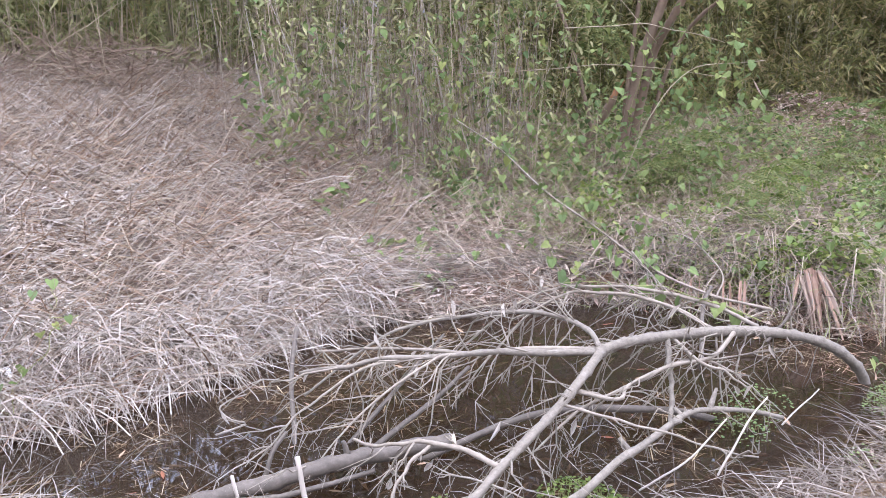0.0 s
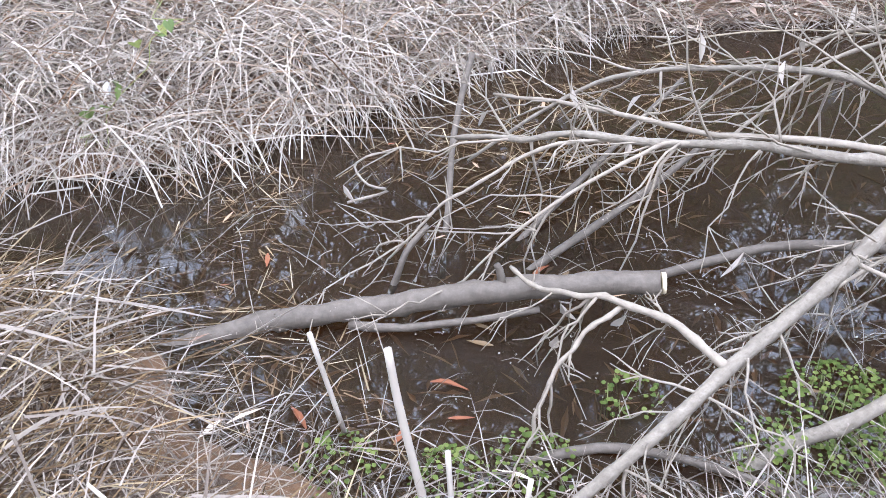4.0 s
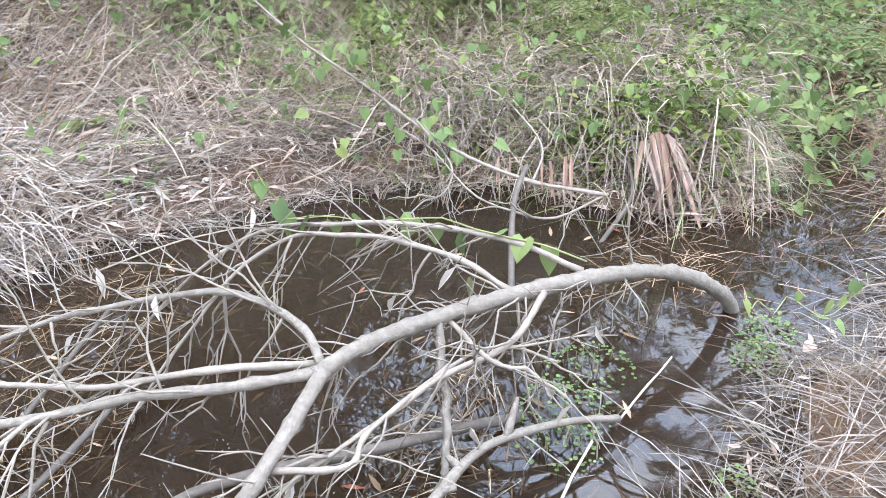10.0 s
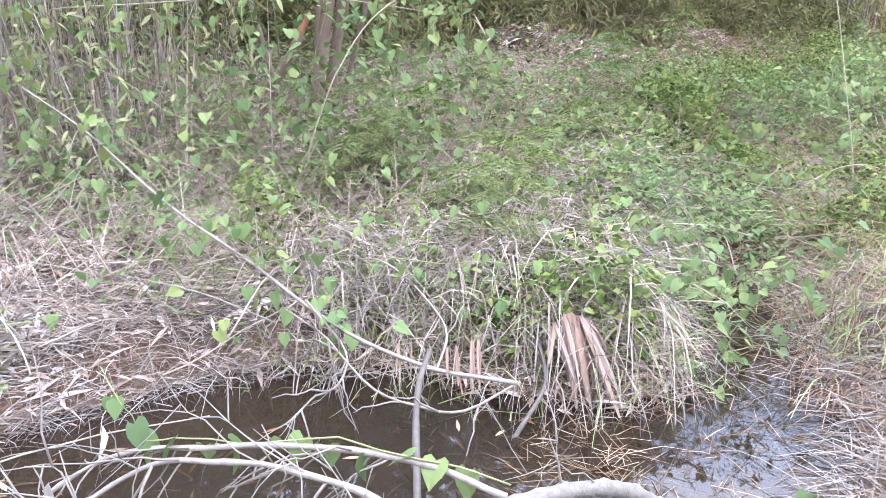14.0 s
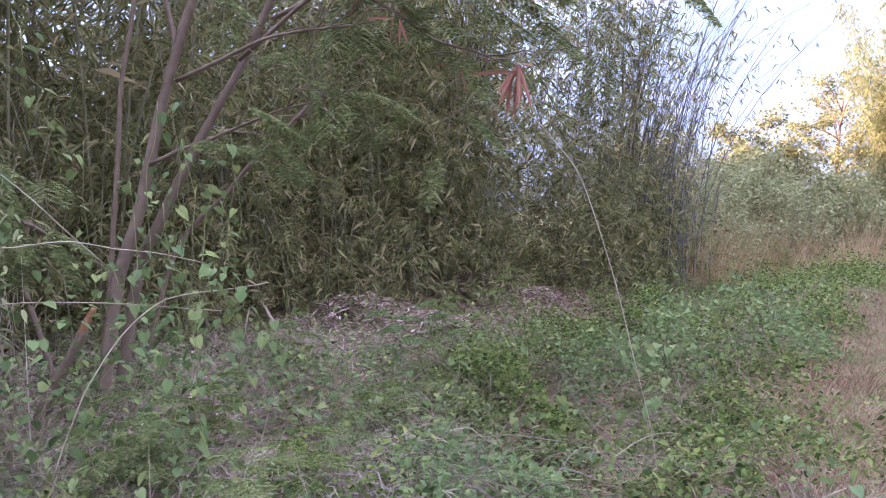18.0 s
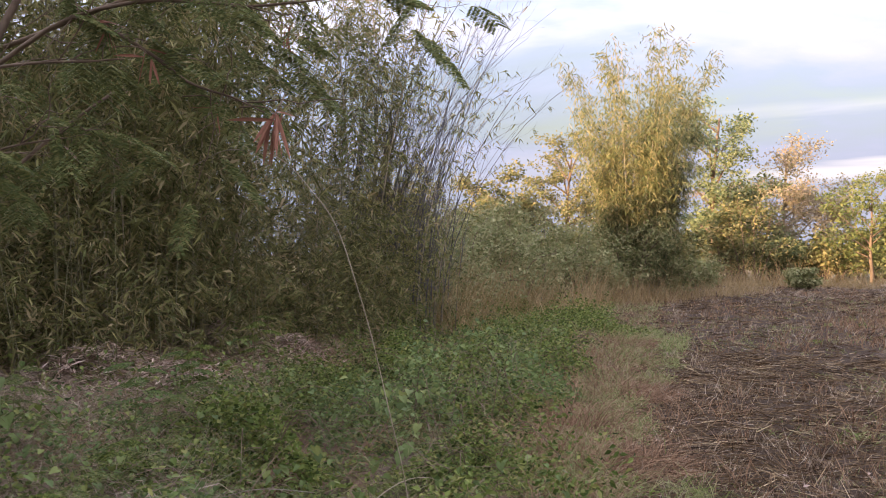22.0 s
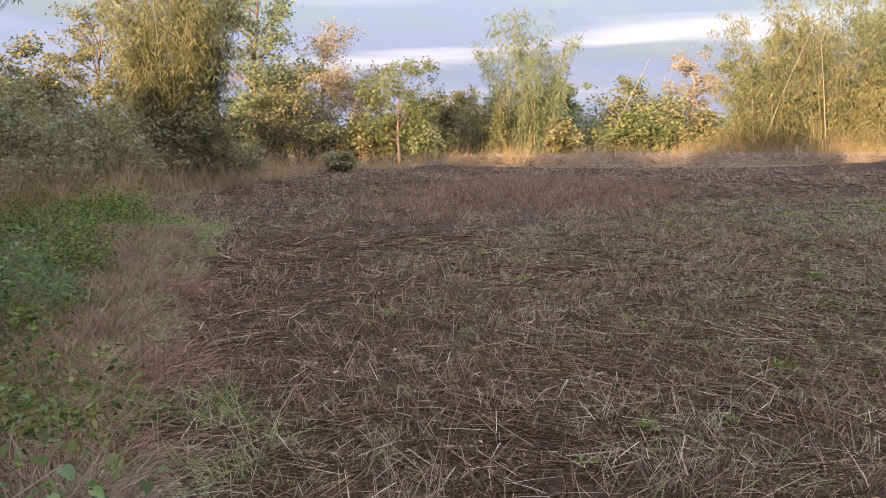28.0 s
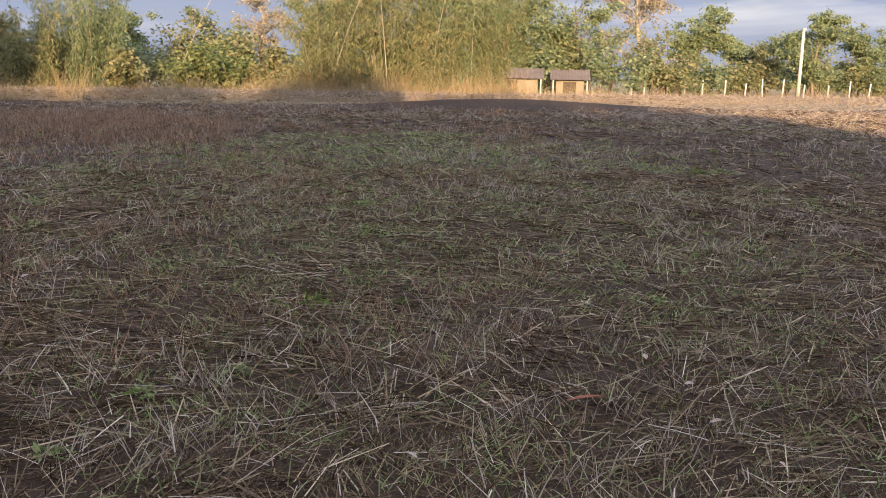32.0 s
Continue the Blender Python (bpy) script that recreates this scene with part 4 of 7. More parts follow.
    litter(8000, (3.0, 11.5, 8.6, 15.6), lambda x, y, e, s: (s > 0) & (e > 1.3) & (e < 4.4) & (lumpy(x, y, 1.3, 4.) < .45), .15, .32, M_LITTER, "fallen_bamboo_leaves", "pink-tan dry bamboo leaves lying thick on the slope")
    litter(2600, (1.4, 8.0, 5.3, 11.5), lambda x, y, e, s: (s > 0) & (e > .4) & (e < 2.4) & (lumpy(x, y, 2.2, 1.) > -.1), .08, .22, M_LITTER, "scattered_dry_leaves", "pale dry leaves scattered among the green plants")
    tangle(2600, (1.0, 6.5, 5.3, 10.5), lambda x, y, e, s: (s > 0) & (e > .4) & (e < 2.6), .2, .6, .003, .006, M_STRAW, "dry_stalks_in_green", "tan dry stalks standing among the green plants", (.1, 2.2), None, math.pi, (.1, .9), (0, .2))
    # creeping vines
    for k in range(56):
        cx = rng.uniform(.3, 6.8)
        e0 = rng.uniform(.15, 2.4)
        cy = np.interp(cx, (0, 1, 2, 3, 4, 6.4), (5.2, 5.4, 4.9, 5.6, 6.9, 9.6)) + e0
        a = rng.uniform(-.6, 1.2)
        ln = rng.uniform(.5, 1.2)
        q = np.array([(cx + math.cos(a) * ln * u, cy + math.sin(a) * ln * u) for u in (0, .33, .66, 1)])
        z = ground_z(q[:, 0], q[:, 1]) + rng.uniform(.1, .5, 4)
        vine(np.column_stack([q, z]), 14, .066, "green heart-leaved vine creeping over the bank", 3000 + k)
    for k, pts in enumerate(([(.53, 6.45, 1.9), (.51, 6.33, 1.32), (.49, 6.19, .77), (.35, 6.08, .3)], [(.92, 6.7, 1.6), (1.3, 6.47, .7), (1.63, 5.82, .2)], [(.7, 6.9, 1.9), (.75, 6.7, 1.3), (.8, 6.5, .7), (.95, 6.3, .35)],
                             [(1.1, 7.0, 1.8), (1.15, 6.7, 1.2), (1.3, 6.4, .75), (1.6, 6.1, .45)], [(-.1, 7.4, 1.7), (.0, 7.2, 1.2), (.05, 7.0, .7), (.1, 6.8, .4)], [(.35, 6.1, 1.1), (.8, 5.9, .85), (1.2, 5.6, .5), (1.5, 5.3, .3)],
                             [(.5, 5.9, .8), (.75, 5.65, .62), (1.0, 5.4, .42), (1.3, 5.1, .24)], [(-.6, 5.3, .2), (-.2, 5.4, .16), (.3, 5.5, .18), (.8, 5.6, .2)], [(.3, 5.75, .25), (.55, 5.6, .2), (.8, 5.4, .12), (.95, 5.25, .02)], [(-1.9, 4.0, .4), (-1.75, 3.75, .3), (-1.8, 3.5, .1), (-1.85, 3.35, 0)],
                             [(2.3, 4.95, .3), (2.6, 4.85, .3), (2.9, 4.9, .25), (3.3, 5.0, .3)], [(2.6, 5.2, .4), (2.7, 4.95, .35), (2.9, 4.75, .25), (3.1, 4.6, .15)], [(3.2, 5.3, .45), (3.3, 5.0, .4), (3.5, 4.8, .3), (3.8, 4.7, .2)], [(3.4, 5.6, .5), (3.8, 5.5, .45), (4.2, 5.6, .4), (4.7, 5.8, .35)],
                             [(2.2, 5.2, .45), (2.6, 5.1, .45), (3.0, 5.2, .4), (3.5, 5.3, .35)], [(2.8, 5.6, .5), (3.2, 5.3, .45), (3.7, 5.1, .4), (4.2, 5.2, .4)], [(1.5, 5.2, .4), (1.9, 5.1, .38), (2.3, 5.05, .35), (2.7, 5.0, .3)])):
        vine(np.array(pts), 18 if k < 7 else 13, .07, "heart-leaved vine hanging down the far bank", 3100 + k)
    for k in range(26):
        cx, cy, top = rng.uniform(-.6, 2.5), rng.uniform(6.4, 8.3), rng.uniform(1.1, 2.3)
        gz = float(ground_z(cx, cy))
        pts = [(cx + rng.normal(0, .06), cy + rng.normal(0, .06), gz + .1 + (top - .1) * u) for u in (1, .66, .33, 0)]
        vine(np.array(pts), 15, .085, "heart-leaved vine hanging in the undergrowth", 3500 + k)
    x, y = scatter(2700, -1.6, 1.2, 6.3, 9.0, lambda x, y, e, s: (s > 0) & (lumpy(x, y, 1.4, 2.) > -.25))
    m = len(x)
    L = rng.uniform(.04, .1, m)
    stuff("undergrowth_leaves", diamonds(on_ground(x, y, rng.uniform(.05, 1.6, m) ** 1.3), dirs(m, (-.8, .5)), L, L * .3, .15, .12), M_HEDGE, "olive green leaves of the undergrowth", "plants")
    for k in range(26):
        cx = rng.uniform(2.2, 4.6)
        cy = np.interp(cx, (2.2, 3.0, 3.6, 4.6), (4.95, 5.3, 6.1, 7.4)) + rng.uniform(-.05, .7)
        q = np.array([(cx + dx, cy + dy) for dx, dy in ((0, 0), (.2, -.15), (.38, -.28), (.5, -.42))])
        vine(np.column_stack([q, ground_z(q[:, 0], q[:, 1]) + np.array((.2, .42, .34, .12)) * rng.uniform(.7, 1.3)]), 15, .08, "green heart-leaved vine spilling over the ditch bank", 3600 + k)
    tangle(3000, (1.5, 4.8, 4.6, 7.4), lambda x, y, e, s: (e > .0) & (e < 1.0), .22, .6, .003, .006, M_GRASS, "arching_grass", "arching green grass over the ditch bank", (.4, 2.2), -1.0, 1.8, (.5, 1.5), (0, .2), (1, .95, .75, .1))
    # broken cane stalks caught over the bank
    for k in range(130):
        cx, cy = (rng.uniform(-.8, 4.6), rng.uniform(5.0, 7.4)) if k < 60 else (rng.uniform(-4.2, .2), rng.uniform(4.2, 8.4))
        a, ln = rng.uniform(0, 3.14), rng.uniform(.3, .9)
        gz = max(float(ground_z(cx, cy)), -.1) + rng.uniform(.06, .3)
        st = thing("dead_stalk", "thin bleached dead stalk lying over the bank", "stalk", "dead stalks on the bank")
        mesh_ob("stem", *tube(curve([(cx, cy, gz), (cx + math.cos(a) * ln * .5, cy + math.sin(a) * ln * .5, gz + rng.uniform(-.03, .16)), (cx + math.cos(a) * ln, cy + math.sin(a) * ln, gz + rng.uniform(-.1, .2))], 9, .012, k), .0035, .0022, 5), (M_TWIG, M_DRYCULM)[k % 2], st, True)
    for k in range(28):
        cx = rng.uniform(4.6, 11.5)
        cy = np.interp(cx, (4.6, 6, 9, 11.5), (6.4, 7.9, 10.2, 11.8)) + rng.uniform(-.5, .6)
        a, ln = rng.uniform(0, 6.28), rng.uniform(.5, 1.0)
        q = np.array([(cx + math.cos(a) * ln * u, cy + math.sin(a) * ln * u) for u in (0, .33, .66, 1)])
        z = np.maximum(ground_z(q[:, 0], q[:, 1]), -.05) + rng.uniform(.3, .6) + np.array((0, .12, .1, -.1))
        vine(np.column_stack([q, z]), 12, .1, "large-leaved green vine over the brambles", 3700 + k)
    # dense growth on the slope: heart leaves at all heights, dry brush and grass between
    def hearts(n, box_, keep, lo, hi, top, mat, name, label):
        x, y = scatter(n, *box_, keep)
        m = len(x)
        L = rng.uniform(lo, hi, m)
        z = np.clip(top * (.55 + .6 * lumpy(x, y, 1.9, 3.) + .3 * lumpy(x, y, 5.0, 1.)), .06, None) * rng.uniform(.15, 1.1, m)
        stuff(name, blades(on_ground(x, y, z), dirs(m, (-.7, .5)), L, L * .85, rng.uniform(.05, .4, m), HEART, .1, True), mat, label, "vines")
    slope = lambda x, y, e, s: (s > 0) & (e > .1) & (e < 4.2) & (lumpy(x, y, 1.1, 9.) + .5 * lumpy(x, y, 3.1, 4.) + .28 * (x - .9) > -.1)
    hearts(6500, (-.2, 5.2, 5.0, 10.0), slope, .03, .065, .5, M_VINE, "vine_carpet", "pale green heart-leaved vines grown over the slope")
    hearts(3800, (1.3, 7.0, 5.2, 11.0), slope, .03, .06, .65, M_VINEDARK, "green_slope_plants", "green leafy weeds standing on the slope")
    tangle(9000, (-.4, 6.0, 5.0, 10.5), lambda x, y, e, s: (s > 0) & (e > .2) & (e < 4.5) & (lumpy(x, y, 1.6, 5.) > -.5), .2, .65, .0025, .0055, M_STRAW, "slope_dry_stems", "tan dead grass stems standing on the slope", (.2, 2.4), None, math.pi, (.1, .9), (0, .25))
    tangle(5000, (.6, 6.5, 4.9, 10.5), lambda x, y, e, s: (s > 0) & (e > .1) & (e < 4.0) & (lumpy(x, y, 1.2, 1.) > -.3), .15, .5, .003, .006, M_GRASS, "slope_green_grass", "green grass blades between the vines", (.3, 2.2), None, math.pi, (.2, .9), (0, .15))
    for nm, cnt, mat, lab in (("cane_brush", 300, M_STRAW, "pale dry canes standing in the undergrowth"), ("grey_cane_brush", 240, M_GREYSTRAW, "bleached thin canes standing in the undergrowth")):
        x, y = scatter(cnt, -4.5, 2.2, 7.2, 9.6, lambda x, y, e, s: (s > 0) & (abs(x + .35 + rng.normal(0, .5, len(x))) < 1.0))
        m = len(x)
        stuff(nm, blades(on_ground(x, y, -.02), dirs(m, (2.0, 9.0)), rng.uniform(.7, 2.6, m), rng.uniform(.005, .013, m), rng.uniform(.0, .2, m), (1, .9, .7, .4, .15)), mat, lab, "dry canes")
    # the olive leaves are lightened in colour in place of sun from behind
    for nm, cnt, mat, lab in (("hanging_vine_leaves", 46, M_VINE, "pale green vine leaves hanging in strings"), ("olive_undergrowth", 60, M_HEDGE, "olive leaves of the undergrowth, coloured as if sunlit")):
        C = []
        for k in range(cnt):
            cx, cy = rng.uniform(-1.6, 2.3 if mat is M_VINE else 1.3), rng.uniform(6.5, 8.8)
            gz, top = float(ground_z(cx, cy)), rng.uniform(.7, 2.0)
            q = int(rng.integers(22, 46))
            C.append(np.column_stack([cx + rng.normal(0, .09, q), cy + rng.normal(0, .09, q), gz + top * rng.uniform(.05, 1, q)]))
        C = np.concatenate(C)
        m = len(C)
        L = rng.uniform(.035, .08, m)
        stuff(nm, blades(C, dirs(m, (-1.2, .2)), L, L * (.85 if mat is M_VINE else .35), .2, HEART, .1, True), mat, lab, "vines")
    for k in range(8):
        cx = rng.uniform(1.3, 6.0)
        cy = np.interp(cx, (1, 2, 3, 4, 6), (5.6, 5.5, 6.1, 7.2, 9.8)) + rng.uniform(0, 2.0)
        h = rng.uniform(.4, .8)
        th = thing("feathery_seedling", "green seedling with feathery leaves on the bank", "seedling", "seedlings on the bank")
        gz = float(ground_z(cx, cy))
        mesh_ob("stem", *tube(curve([(cx, cy, gz - .03), (cx + .02, cy - .02, gz + h * .6), (cx + .05, cy - .05, gz + h)], 8), .005, .002, 5), M_STEM, th, True)
        fr = []
        for q in range(10):
            d = np.array((math.cos(q * 2.4), math.sin(q * 2.4), .25))
            P, D, R = bipinnate(np.array((cx + .03, cy - .03, gz + h * (.35 + .07 * q))), d, rng.uniform(.16, .26), 6)
            fr.append(diamonds(P, D, .028, .009, .1))
        mesh_ob("leaf_mass", *joined(fr), M_VINE if k % 2 else M_TREELEAF, th)["kind"] = "stuff"
    hx, hy = rng.normal(-3.3, .55, 900), rng.normal(8.4, .35, 900)
    stuff("brush_heap", blades(on_ground(hx, hy, rng.uniform(0, .45, 900)), dirs(900, (-.2, 1.2)), rng.uniform(.2, .7, 900), rng.uniform(.004, .009, 900), rng.uniform(0, .5, 900), (1, .9, .5)), M_BROWNBARK, "dark brown heap of dead brush on the bank top", "brush")
    for cx, cy, r, h in ((4.75, 11.3, .6, .4), (5.3, 10.9, .5, .3), (5.15, 10.2, .6, .25), (7.3, 13.1, .7, .4), (7.8, 12.6, .5, .3), (2.4, 8.3, .5, .15), (10.2, 14.6, .9, .45)):
        th = thing("leaf_heap", "pinkish heap of dry bamboo leaves on the slope", "leaf litter", "leaf heaps on the slope")
        a, q = rng.uniform(0, 6.283, 800), np.sqrt(rng.uniform(0, 1, 800))
        px, py = cx + r * q * np.cos(a) * 1.3, cy + r * q * np.sin(a)
        L = rng.uniform(.09, .24, 800)
        mesh_ob("leaf_mass", *diamonds(on_ground(px, py, h * (1 - q ** 2) * rng.uniform(.75, 1.1, 800) + .02), dirs(800, (-.5, .4)), L, rng.uniform(.014, .03, 800), .05, .2, True), M_LITTER, th)["kind"] = "stuff"
    # leafy seedlings
    for k, (cx, cy, h) in enumerate(((-.74, 6.1, .3), (-.35, 5.75, .12), (.1, 6.9, .35), (2.1, 6.1, .5), (2.5, 6.4, .55), (2.9, 6.9, .5), (3.4, 7.6, .5), (1.8, 6.9, .5), (2.3, 7.5, .6), (4.3, 8.6, .6), (5.2, 10.2, .7), (3.2, 9.0, .7), (6.6, 11.4, .8))):
        th = thing("feathery_seedling" if k > 2 else "broadleaf_seedling", "green seedling with feathery leaves on the bank" if k > 2 else "small green leafy seedling in dry grass", "seedling", "seedlings on the bank")
        gz = float(ground_z(cx, cy))
        mesh_ob("stem", *tube(curve([(cx, cy, gz - .03), (cx + .02, cy - .02, gz + h * .6), (cx + .05, cy - .05, gz + h)], 8), .005, .002, 5), M_STEM, th, True)
        if k > 2:
            for q in range(9):
                d = np.array((math.cos(q * 2.4), math.sin(q * 2.4), .25))
                P, D, R = bipinnate(np.array((cx + .03, cy - .03, gz + h * (.4 + .07 * q))), d, rng.uniform(.15, .24), 6)
                mesh_ob("leaf", *diamonds(P, D, .027, .009, .1), M_TREELEAF if k % 2 else M_VINEDARK, th)
        else:
            for q in range(11):
                leaf_on(th, (cx + rng.normal(0, .09), cy + rng.normal(0, .07), gz + h * rng.uniform(.5, 1.1)), rng.uniform(0, 360), rng.uniform(0, 35), rng.uniform(.07, .13), q)
    # bramble mounds along the ditch
    for k, (cx, cy, r, h, cnt) in enumerate(((3.6, 6.6, .9, .4, 2600), (4.75, 8.3, .8, .5, 3000), (4.6, 5.9, .6, .4, 1600), (6.9, 8.9, 1.2, .65, 4200), (9.3, 10.6, 1.5, .5, 4200), (12.5, 12.6, 1.8, .5, 3600), (3.0, 6.1, .6, .35, 1400), (7.4, 8.3, .7, .5, 2200), (5.9, 6.9, .6, .45, 1900), (8.6, 8.9, .8, .55, 2300), (10.4, 10.2, .9, .55, 2300), (8.2, 9.5, .9, .3, 1900), (11.0, 11.3, 1.2, .35, 2200), (15.5, 14.2, 2.2, .5, 2600))):
        th = thing("bramble_bush", "low dark green bramble mound over the ditch", "bush", "brambles along the ditch")
        a, q = rng.uniform(0, 2 * np.pi, cnt), np.sqrt(rng.uniform(0, 1, cnt))
        q = q * (1 + .25 * np.sin(3 * a + k) * q)
        px, py = cx + r * q * np.cos(a), cy + r * q * np.sin(a)
        gz = np.maximum(ground_z(px, py), -.1)
        zz = gz + h * np.clip(1 - q ** 2, .08, 1) * rng.uniform(.2, 1.0, cnt) * (1 + .9 * lumpy(px, py, 2.4)) + .03
        L = rng.uniform(.03, .065, cnt) * (1 + .03 * cx)
        mesh_ob("foliage", *diamonds(np.stack([px, py, zz], -1), dirs(cnt, (-.9, .9)), L, L * .6, .14, .14, k % 2 == 0), M_VINEDARK if k % 3 else M_VINE, th)
        for _ in range(10):
            a0 = rng.uniform(0, 6.28)
            p0 = np.array((cx, cy, float(ground_z(cx, cy)))) + np.array((math.cos(a0), math.sin(a0), 0)) * r * .2
            p1 = p0 + np.array((math.cos(a0) * r * .5, math.sin(a0) * r * .5, h * rng.uniform(.7, 1.3)))
            p2 = p0 + np.array((math.cos(a0) * r * 1.0, math.sin(a0) * r * 1.0, h * .3))
            mesh_ob("stem", *tube(curve([p0, p1, p2], 10, .02, k), .004, .0025, 4), M_BROWNBARK, th, True)
    # dead stems and dry leaves tangled over the brambles
    tangle(2600, (2.8, 13, 5.4, 13.5), lambda x, y, e, s: (e < 1.3) & (e > -.3), .2, .7, .003, .006, M_BROWNBARK, "dead_stems", "thin brown dead stems tangled in the brambles", (-.2, .8), None, math.pi, (.0, .6), (.1, .5), (1, .9, .5))
    tangle(9000, (2.6, 15, 5.2, 14.5), lambda x, y, e, s: (e < 1.9) & (e > -.3) & (lumpy(x, y, .9, 7.) > .0), .2, .5, .003, .006, M_REDSTRAW, "straw_in_brambles", "tan dry grass growing through the brambles", (.2, 2.0), None, math.pi, (.2, .9), (0, .2))
    # tan hummocks between field and brambles
    for k, (cx, cy, r, h) in enumerate(((5.4, 5.6, .6, .35), (4.4, 4.8, .6, .3), (3.5, 4.9, .5, .33), (6.9, 7.1, .7, .3), (2.9, 4.8, .45, .28), (8.8, 8.6, .8, .3), (6.0, 6.3, .5, .25), (4.0, 5.2, .4, .3), (10.6, 10.1, .8, .3), (6.6, 6.6, .6, .42), (7.6, 7.5, .6, .4), (8.3, 7.9, .6, .42), (9.5, 8.8, .7, .45), (10.9, 9.6, .7, .45), (12.4, 10.6, .8, .45), (5.0, 5.3, .5, .4), (14.2, 12.0, .9, .5), (2.55, 5.6, .4, .32), (4.5, 4.75, .6, .42), (8.0, 7.5, .55, .42), (7.2, 6.4, .5, .34), (10.0, 8.6, .7, .4), (12.1, 11.0, .8, .42))):
        th = thing("grass_tussock", "tan dead grass tussock beside the ditch", "tussock", "tussocks beside the ditch")
        cnt = int(1500 * (r / .6) ** 1.5)
        a, q = rng.uniform(0, 2 * np.pi, cnt), np.sqrt(rng.uniform(0, 1, cnt))
        px, py = cx + .9 * r * q * np.cos(a), cy + .9 * r * q * np.sin(a)
        P = np.stack([px, py, ground_z(px, py)], -1)
        D = unit(np.stack([np.cos(a) * q * 1.3, np.sin(a) * q * 1.3, rng.uniform(.5, 1.5, cnt)], -1) + rng.normal(0, .3, (cnt, 3)))
        mesh_ob("grass", *blades(P, D, rng.uniform(.25, .75, cnt) * h / .35, rng.uniform(.003, .006, cnt), rng.uniform(.4, 1.5, cnt), (1, .95, .75, .1)), M_STRAW if k % 2 and cx < 5.5 else M_REDSTRAW, th)


def build_cress():
    for k, (cx, cy, r, cnt, mat) in enumerate(((.5, 2.9, .16, 260, M_CRESS), (.62, 2.75, .17, 240, M_CRESS), (.35, 2.7, .12, 90, M_CRESS), (.7, 2.62, .1, 90, M_CRESS), (-.18, 2.55, .1, 70, M_CRESS), (-.35, 2.45, .1, 90, M_CRESS), (-.6, 2.42, .1, 60, M_CRESS), (0.0, 2.8, .08, 40, M_CRESS),
                                              (1.35, 3.6, .16, 80, M_VINE), (1.5, 3.78, .15, 70, M_VINE), (1.3, 3.45, .12, 45, M_VINE), (2.05, 3.72, .1, 90, M_VINE), (2.15, 3.85, .1, 90, M_VINE), (1.7, 3.2, .07, 40, M_VINE))):
        cnt = int(cnt * (1.5 if mat is M_CRESS else 1.6))
        th = thing("water_plant", "bright green cress growing out of the water" if mat is M_CRESS else "small green plant at the water's edge", "water plant", "plants in the ditch")
        a, q = rng.uniform(0, 2 * np.pi, cnt), np.sqrt(rng.uniform(0, 1, cnt))
        px, py = cx + r * q * np.cos(a), cy + r * q * np.sin(a)
        z0 = np.maximum(ground_z(px, py), WATER_Z)
        P = np.stack([px, py, z0 + rng.uniform(.0, .1, cnt) * (1.1 - q)], -1)
        sz = rng.uniform(.008, .016, cnt) if mat is M_CRESS else rng.uniform(.008, .016, cnt)
        mesh_ob("foliage", *blades(P, dirs(cnt, (-.1, .5)), sz, sz * .95, .1, ROUND, .08, True), mat, th)
        st = [tube(np.array([(x, y, z - .06), (x + rng.normal(0, .01), y + rng.normal(0, .01), zt)]), .0018, .0012, 4) for x, y, z, zt in zip(px[::6], py[::6], z0[::6], P[::6, 2])]
        mesh_ob("stem_mass", *joined(st), M_STEM, th)["kind"] = "stuff"


def build_right_bank():
    vine(np.array([(1.95, 3.72, .06), (2.08, 3.68, .1), (2.22, 3.66, .1), (2.4, 3.74, .1)]), 9, .07, "heart-leaved vine creeping over the near bank straw", 3400)
    for k, (x, y, a) in enumerate(((2.06, 3.5, 40), (2.2, 3.68, 200), (1.75, 3.3, 100))):
        ob = leaf_on(None, (x, y, float(ground_z(x, y)) + .09), a, 15, .045, k, "pale_leaf")
        ob.data = ob.data.copy()
        ob.data.materials[0] = M_LITTER
        tagged(ob, "pale dry leaf lying on the near bank straw", "leaf")
    V, F = blades(np.array([(-1.93, 3.6, .12)]), np.array([(.3, -.5, -.4)]), .05, .03, .1, (.7, 1, .9, .6), .3)
    tagged(mesh_ob("white_scrap", V, F, M_SCRAP), "small crumpled white scrap caught in the dry grass", "scrap")


def build_dead_bundle():
    b = thing("dead_leaf_bundle", "folded bundle of reddish-brown dead broad leaves hanging to the water", "dead leaves")
    for k in range(22):
        u = float(rng.random())
        top = np.array((2.06 + .13 * u, 4.84 - .02 * u, .2 + .04 * math.sin(u * 3)))
        d = np.array((rng.normal(.3, .2) + .25 * (u - .5), -.28 + rng.normal(0, .2), -1.0 + rng.normal(0, .15)))
        V, F = blades(top[None], d[None], rng.uniform(.16, .36, 1), rng.uniform(.022, .045, 1), rng.uniform(-.1, .4, 1), (.5, 1, .9, .8, .35), .45)
        mesh_ob("leaf", V, F, M_POD if k % 3 else M_LITTER, b)
    for c in ((1.65, 4.85), (1.75, 4.88), (1.5, 4.95)):
        b2 = thing("dead_leaf_strap", "hanging reddish strap of a dead leaf", "dead leaves")
        for _ in range(3):
            mesh_ob("leaf", *blades(np.array([(c[0] + rng.normal(0, .02), c[1], .15)]), np.array([(rng.normal(0, .1), -.3, -1.0)]), rng.uniform(.1, .18), .016, .1, (.6, 1, 1, .8, .4), .4), M_POD, b2)


